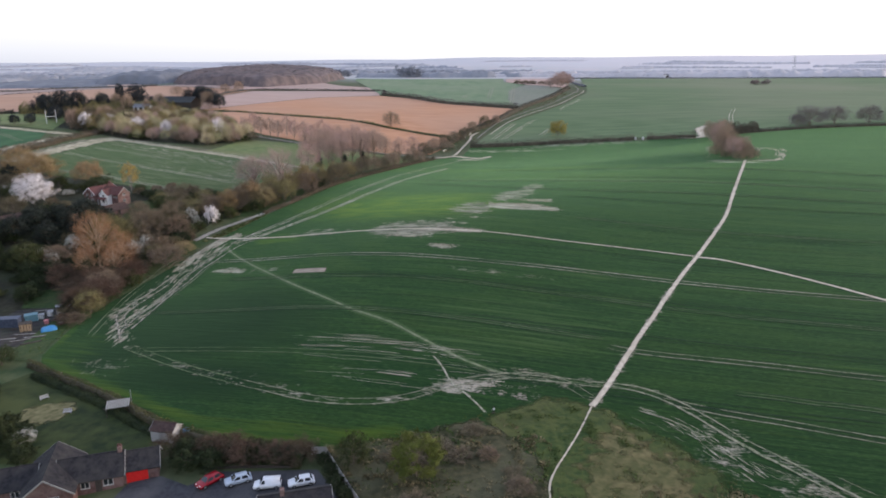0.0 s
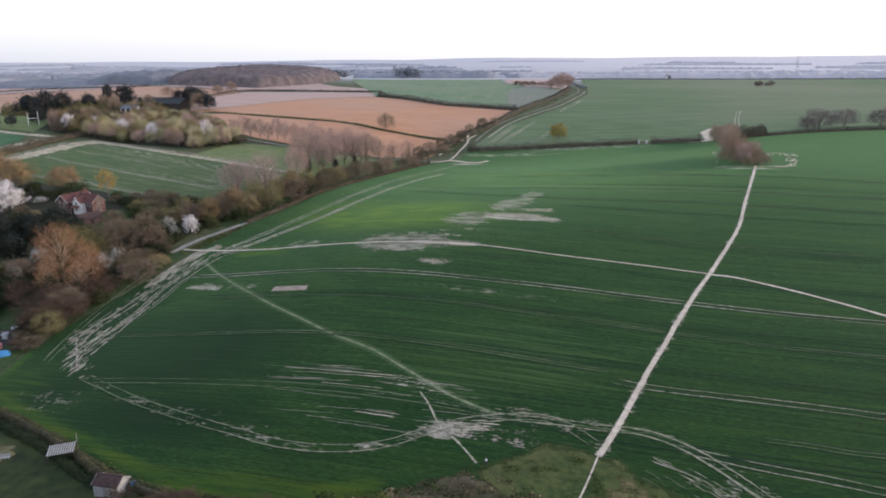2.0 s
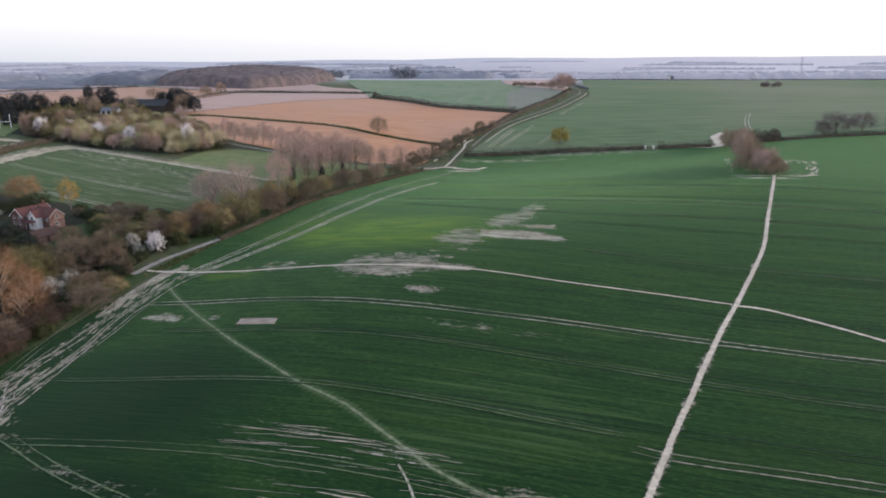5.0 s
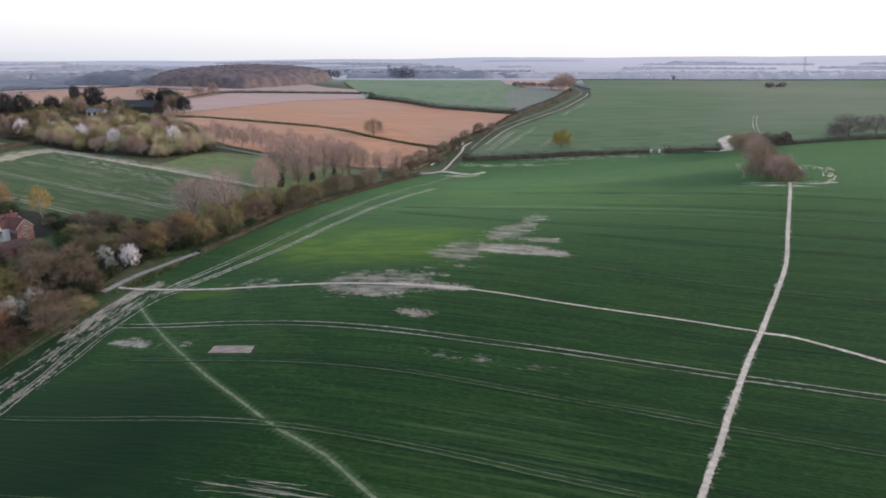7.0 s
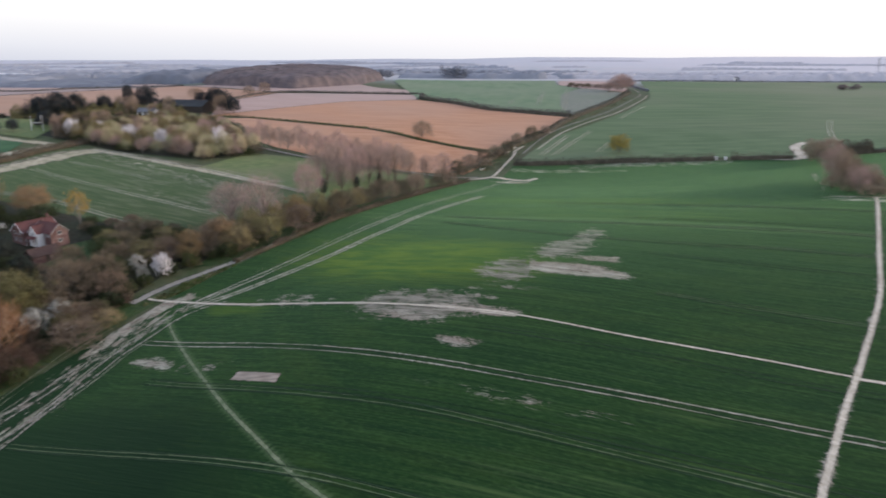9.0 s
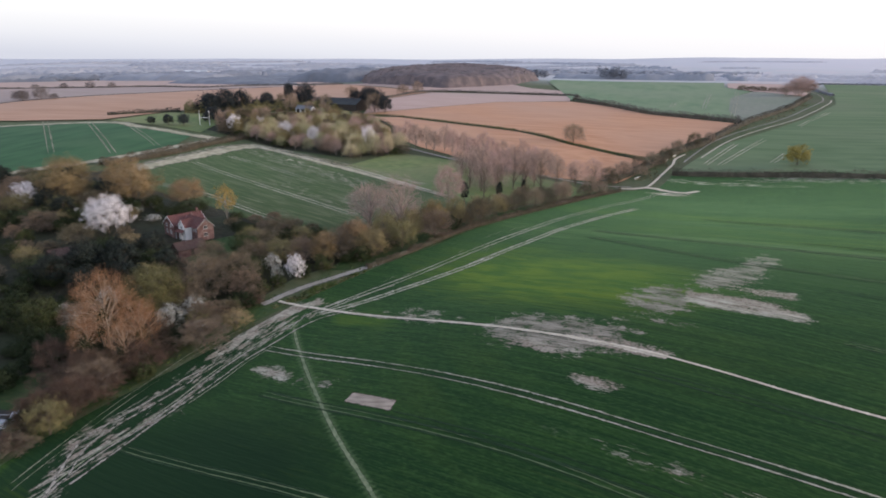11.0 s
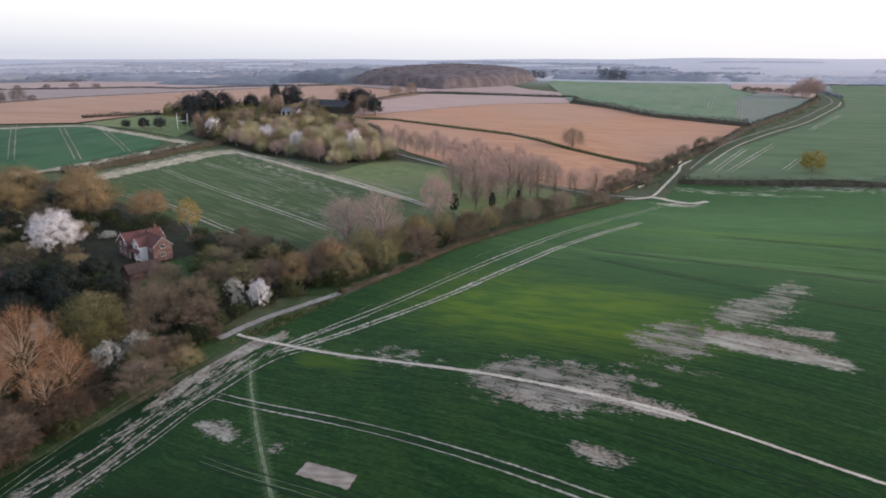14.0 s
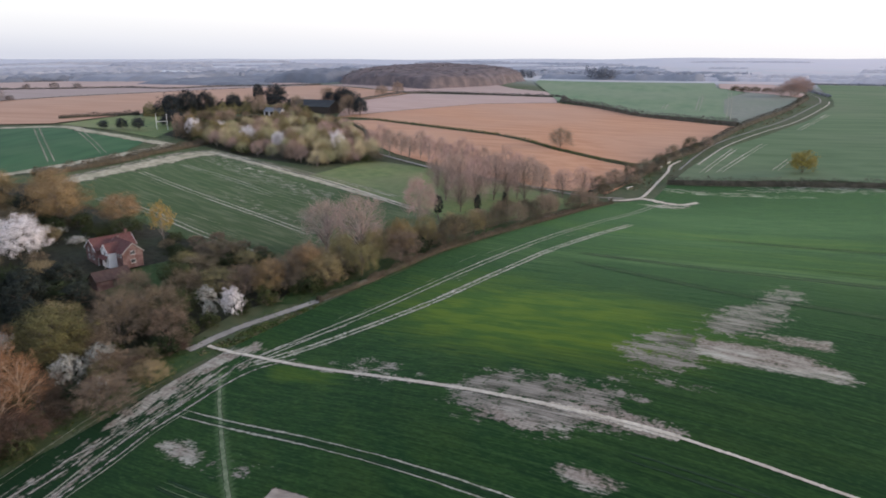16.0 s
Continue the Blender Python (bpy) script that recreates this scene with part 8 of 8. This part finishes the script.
def pergola():
    p = thing_at("pergola", -66.1, 113.4, 20, "open timber shelter with a pale slatted top", "pergola")
    for x in (-2.0, 2.0):
        for y in (-1.4, 1.4):
            part("post", block(x - 0.06, x + 0.06, y - 0.06, y + 0.06, -0.3, 1.75, 0.01), M["dark_wood"], p)
    for y in (-1.4, 1.4):
        part("beam", block(-2.4, 2.4, y - 0.05, y + 0.05, 1.75, 1.9), M["dark_wood"], p)
    for k in range(11):
        x = -1.9 + k * 0.38
        part("slat", block(x - 0.12, x + 0.12, -1.8, 1.8, 1.903, 1.95), M["grey_wood"], p)
    part("mast", rod((2.25, 1.5, -0.2), (2.25, 1.5, 3.6), 0.05), M["metal"], p, "thin metal mast")
    return p


pergola()
for x, y, turn, lab in ((-84.5, 120.5, 40, "white sun lounger standing on the lawn"), (-76.5, 114.2, 10, "grey garden bench on the lawn")):
    g = thing_at("garden_bench", x, y, turn, lab, "bench")
    for k in range(4):
        part("slat", block(-0.8, 0.8, -0.3 + k * 0.15, -0.3 + k * 0.15 + 0.12, 0.42, 0.46), M["white_wood"], g)
    for k in range(3):
        part("back_slat", block(-0.8, 0.8, 0.3, 0.34, 0.5 + k * 0.16, 0.5 + k * 0.16 + 0.12), M["white_wood"], g)
    for sx in (-0.7, 0.7):
        for sy in (-0.25, 0.28):
            part("leg", block(sx - 0.04, sx + 0.04, sy - 0.04, sy + 0.04, -0.05, 0.42 if sy < 0 else 0.98), M["grey_wood"], g)

post = thing_at("waymark_post", 5.0, 104.9, 0, "short wooden waymark post with a white disc", "post")
part("post", block(-0.09, 0.09, -0.09, 0.09, -0.3, 1.5, 0.02), M["dark_wood"], post)
part("disc", rod((0, -0.1, 1.0), (0, -0.13, 1.0), 0.22, 14), M["white"], post)
part("step", block(-0.35, 0.35, -0.25, 0.0, 0.3, 0.38), M["dark_wood"], post)


# yard with stored things
def crate(name, x, y, turn, size, material, label, category, lid=None):
    lx, ly, lz = size
    c = thing_at(name, x, y, turn, label, category)
    part("body", block(-lx / 2, lx / 2, -ly / 2, ly / 2, -0.25, lz, 0.05), material, c)
    part("roof", block(-lx / 2 - 0.12, lx / 2 + 0.12, -ly / 2 - 0.12, ly / 2 + 0.12, lz, lz + 0.1, 0.03), lid or material, c)
    n = max(2, int(lx / 0.6))
    for k in range(n):
        xx = -lx / 2 + (k + 0.5) * lx / n
        part("rib", block(xx - 0.05, xx + 0.05, -ly / 2 - 0.05, -ly / 2 - 0.002, 0.05, lz - 0.05), lid or material, c)
    part("door", block(lx / 2 + 0.003, lx / 2 + 0.05, -ly / 2 + 0.15, ly / 2 - 0.15, 0.05, lz - 0.15), lid or material, c)
    return c


crate("storage_container", -116.5, 161, 8, (6.0, 2.4, 2.3), M["navy"], "dark blue storage container in the yard", "container")
crate("plywood_hut", -110.4, 158.6, 25, (2.6, 2.2, 2.0), M["tan"], "open tan plywood hut in the yard", "hut", M["dark_wood"])
crate("trailer_body", -112.6, 165.0, 30, (3.0, 2.0, 1.8), M["teal"], "teal metal trailer body in the yard", "trailer")
crate("storage_container", -106.6, 171.0, 35, (4.5, 2.4, 2.2), M["metal"], "grey metal storage container in the yard", "container")
crate("water_cube", -110.9, 166.6, 10, (1.2, 1.2, 1.2), M["white"], "white plastic water cube in a cage", "tank", M["metal"])
crate("water_cube", -109.6, 168.6, 10, (1.2, 1.2, 1.3), M["white"], "white plastic water cube in a cage", "tank", M["metal"])
crate("plastic_bin", -107.6, 163.0, 20, (0.9, 0.9, 1.0), M["pink_plastic"], "faded pink plastic bin", "bin")
for k, (x, y, turn) in enumerate(((-113.5, 158.5, 20), (-106.5, 165.2, 30), (-104.6, 168.2, 15), (-117.5, 165.5, 40), (-108.6, 172.6, 25), (-103.6, 162.6, 60))):
    p = thing_at("pallet_stack", x, y, turn, "stack of grey weathered pallets in the yard", "pallets", "pallet stacks")
    for j in range(3 + k % 3):
        for q in range(4):
            part("board", block(-0.6, 0.6, -0.5 + q * 0.27, -0.32 + q * 0.27, j * 0.15, j * 0.15 + 0.03), M["grey_wood"] if (j + k) % 3 == 0 else M["dark_wood"], p)
        for q in (-0.5, 0.0, 0.5):
            part("bearer", block(q - 0.05, q + 0.05, -0.5, 0.5, j * 0.15 - 0.118, j * 0.15 - 0.002), M["dark_wood"], p)
tarp = thing_at("tarpaulin_stack", -104.5, 158.6, 30, "stack covered with a bright blue tarpaulin", "tarpaulin")
bm = bmesh.new()
bmesh.ops.create_grid(bm, x_segments=12, y_segments=8, size=1)
for v in bm.verts:
    x, y = v.co.x, v.co.y
    edge = max(abs(x), abs(y))
    v.co = (x * 2.0, y * 1.2, 1.15 * (1 - edge ** 4) + 0.18 * noise.noise((x * 2, y * 2, 3.0)) - (0.2 if edge > 0.99 else 0))
part("cover", bm, M["blue"], tarp, "", True)
part("stack", block(-1.5, 1.5, -0.8, 0.8, -0.2, 0.7), M["dark_wood"], tarp)
for k, (x, y, turn) in enumerate(((-105.5, 154.0, 20), (-108, 152, 28), (-112, 153, 18), (-115.5, 169.5, 5), (-104.5, 150.5, 35), (-109, 155.5, 10), (-113, 172, 15), (-108, 175, 30))):
    t = thing_at("timber_pile", x, y, turn, "pile of long grey planks on the ground", "timber", "timber piles")
    for j in range(6):
        part("plank", block(-2.2 - 0.2 * (j % 2), 2.1 + 0.15 * (j % 3), -0.5 + (j % 3) * 0.34, -0.22 + (j % 3) * 0.34, -0.02 + (j // 3) * 0.13, 0.1 + (j // 3) * 0.13), M["dark_wood"] if (j + k) % 5 else M["grey_wood"], t)
sheet("yard", [(-124, 154), (-120, 172), (-106, 176), (-101, 160), (-103, 148), (-114, 148)], 4, 0.1, M["yard"], "trodden earth yard with stored things", "yard")


# farm beyond the copse
def barn(x, y, turn, ln, wd, eave, ridge, wall, roof, label, name="barn"):
    b = thing_at(name, x, y, turn, label, "building")
    wing(b, "x", -ln / 2, ln / 2, 0, wd / 2, eave, ridge, wall, roof, 0.4, M["dark_wood"])
    for k in range(3):
        xx = -ln / 2 + ln * (k + 0.5) / 3
        part("door", block(xx - 1.2, xx + 1.2, -wd / 2 - 0.08, -wd / 2 - 0.01, -0.2, min(2.6, eave - 0.3)), M["dark_wood"], b, "dark plank door")
    return b


barn(-213, 550, -14, 32, 14, 3.8, 7.6, M["dark_wood"], M["slate"], "long dark farm barn with a blue-grey roof")
barn(-930, 1385, -30, 110, 14, 4.0, 6.0, M["white"], M["white"], "long pale glasshouse range far off", "glasshouse")
barn(-262, 518, 20, 9, 6, 4.2, 7.0, M["white"], M["tile_grey"], "white farm cottage among dark trees", "cottage")
barn(-228, 520, -8, 12, 6, 2.8, 5.0, M["white"], M["sheet_grey"], "low white farm building", "farm_building")
goal = thing_at("goal", -254.3, 442.7, 25, "tall white goal posts on the playing field", "goal")
for s in (-2.8, 2.8):
    part("upright", rod((s, 0, -0.3), (s, 0, 8.8), 0.15), M["white"], goal)
part("crossbar", rod((-2.8, 0, 4.6), (2.8, 0, 4.6), 0.15), M["white"], goal)
sheet("field", [(-318, 436), (-242, 420), (-256, 470), (-290, 484), (-312, 486)], 10, 0.3, M["paddock"], "mown playing field with goal posts", "playing field")
for x, y in ((113.2, 425.6), (117.2, 423.8)):
    w = thing_at("gate_pillar", x, y, -20, "squat white pillar at the hedge gap", "gate pillar", "gate pillars")
    part("pillar", block(-0.55, 0.55, -0.55, 0.55, -0.3, 1.5, 0.05), M["white"], w)
    part("cap", block(-0.65, 0.65, -0.65, 0.65, 1.5, 1.64, 0.03), M["white"], w)
for k, (x, y, turn) in enumerate(((-6.5, 428, 62), (6.5, 465, 66), (10.8, 475, 68))):
    w = thing_at("parapet", x + 2.4, y, turn, "low pale parapet wall beside the lane", "wall", "lane parapets")
    part("wall", block(-2.4, 2.4, -0.2, 0.2, -0.3, 0.8, 0.04), M["streak"], w)
    part("coping", block(-2.5, 2.5, -0.26, 0.26, 0.8, 0.92, 0.03), M["white"], w)
def pylon():
    p = thing_at("pylon", 640, 1330, 10, "tall grey lattice pylon far beyond the fields", "pylon")
    for sx, sy in ((-1, -1), (1, -1), (1, 1), (-1, 1)):
        part("leg", rod((sx * 2.6, sy * 2.6, -1), (sx * 0.4, sy * 0.4, 34), 0.16, 5), M["metal"], p)
    for z in (20, 25, 30):
        part("arm", rod((-5, 0, z), (5, 0, z), 0.16, 5), M["metal"], p)
    for k in range(6):
        z, w = 2 + k * 5.4, 2.6 - 2.2 * (3 + k * 5.4) / 35
        part("brace", rod((-w, -w, z), (w, w, z + 4), 0.1, 4), M["metal"], p)
        part("brace", rod((w, -w, z), (-w, w, z + 4), 0.1, 4), M["metal"], p)
pylon()

# ---- far country: belts of trees and hedges with haze put into their colours, and hamlets ----
far_rng = random.Random(77)
for k in range(110):
    r = 1080 + 2500 * (k / 110) ** 1.3 + far_rng.uniform(-60, 60)
    a = far_rng.uniform(-1.0, 0.66)
    if r < 1450 and -0.36 < a < -0.08:
        a -= 0.4
    x, y = r * math.sin(a), 60 + r * math.cos(a)
    ln, wd, t = far_rng.uniform(40, 190) * (0.5 + r / 2000), far_rng.uniform(6, 14) * (0.5 + r / 2500), far_rng.uniform(-0.35, 0.35) - a
    c, s_ = math.cos(t), math.sin(t)
    poly = [(x + u * c - v * s_, y + u * s_ + v * c) for u, v in ((-ln, -wd * 0.3), (-ln * 0.5, -wd), (0, -wd * 0.5), (ln * 0.6, -wd), (ln, 0), (ln * 0.5, wd), (-ln * 0.6, wd * 0.7))]
    if a > 0.03 and k % 5 < 3:
        continue
    # haze by colour: paler with distance, palest on the sunward east
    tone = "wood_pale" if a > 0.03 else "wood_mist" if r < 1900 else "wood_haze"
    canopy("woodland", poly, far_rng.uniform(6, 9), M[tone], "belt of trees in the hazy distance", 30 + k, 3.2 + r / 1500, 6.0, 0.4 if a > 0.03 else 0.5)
for k in range(70):
    r = 1100 + 1500 * (k / 70) ** 1.2 + far_rng.uniform(-40, 40)
    a = far_rng.uniform(-0.95, 0.66)
    if r < 1300 and -0.40 < a < -0.10:
        a += 0.5
    x, y = r * math.sin(a), 60 + r * math.cos(a)
    ln, t = far_rng.uniform(40, 130), far_rng.uniform(-0.5, 0.5) - a
    c, s_ = math.cos(t), math.sin(t)
    poly = [(x + u * c - v * s_, y + u * s_ + v * c) for u, v in ((-ln, -4), (ln, -5), (ln, 4), (-ln, 5))]
    if a > 0.03 and k % 5 < 3:
        continue
    # the same haze tones for hedgerow trees
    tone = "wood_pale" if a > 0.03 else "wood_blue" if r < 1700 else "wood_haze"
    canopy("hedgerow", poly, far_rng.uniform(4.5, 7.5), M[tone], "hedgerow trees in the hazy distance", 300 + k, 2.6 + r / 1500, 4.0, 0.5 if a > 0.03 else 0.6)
for k, (x, y, turn, ln) in enumerate(((262, 1100, 15, 16), (300, 1090, -10, 12), (330, 1082, 30, 10), (520, 1062, 5, 16), (560, 1050, 20, 12))):
    barn(x, y, turn, ln * 0.8, 6, 2.8, 5.0, M["white"], M["sheet_grey"], "small white cottage in the distance", "cottage")
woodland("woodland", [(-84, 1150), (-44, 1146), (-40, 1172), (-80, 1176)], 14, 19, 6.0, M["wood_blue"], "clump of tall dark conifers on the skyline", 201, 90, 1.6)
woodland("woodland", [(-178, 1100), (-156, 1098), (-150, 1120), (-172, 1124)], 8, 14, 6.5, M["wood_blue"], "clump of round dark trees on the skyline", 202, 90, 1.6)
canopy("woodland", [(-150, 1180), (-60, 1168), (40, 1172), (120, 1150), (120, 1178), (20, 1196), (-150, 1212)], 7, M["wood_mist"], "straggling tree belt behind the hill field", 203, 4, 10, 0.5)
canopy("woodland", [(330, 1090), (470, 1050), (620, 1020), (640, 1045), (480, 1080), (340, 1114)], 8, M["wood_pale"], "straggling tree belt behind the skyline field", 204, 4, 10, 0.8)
woodland("woodland", [(355, 832), (374, 832), (374, 848), (355, 848)], 5, 6, 5.0, M["wood_far"], "small round thicket in the far field", 205, 150, 1.0)
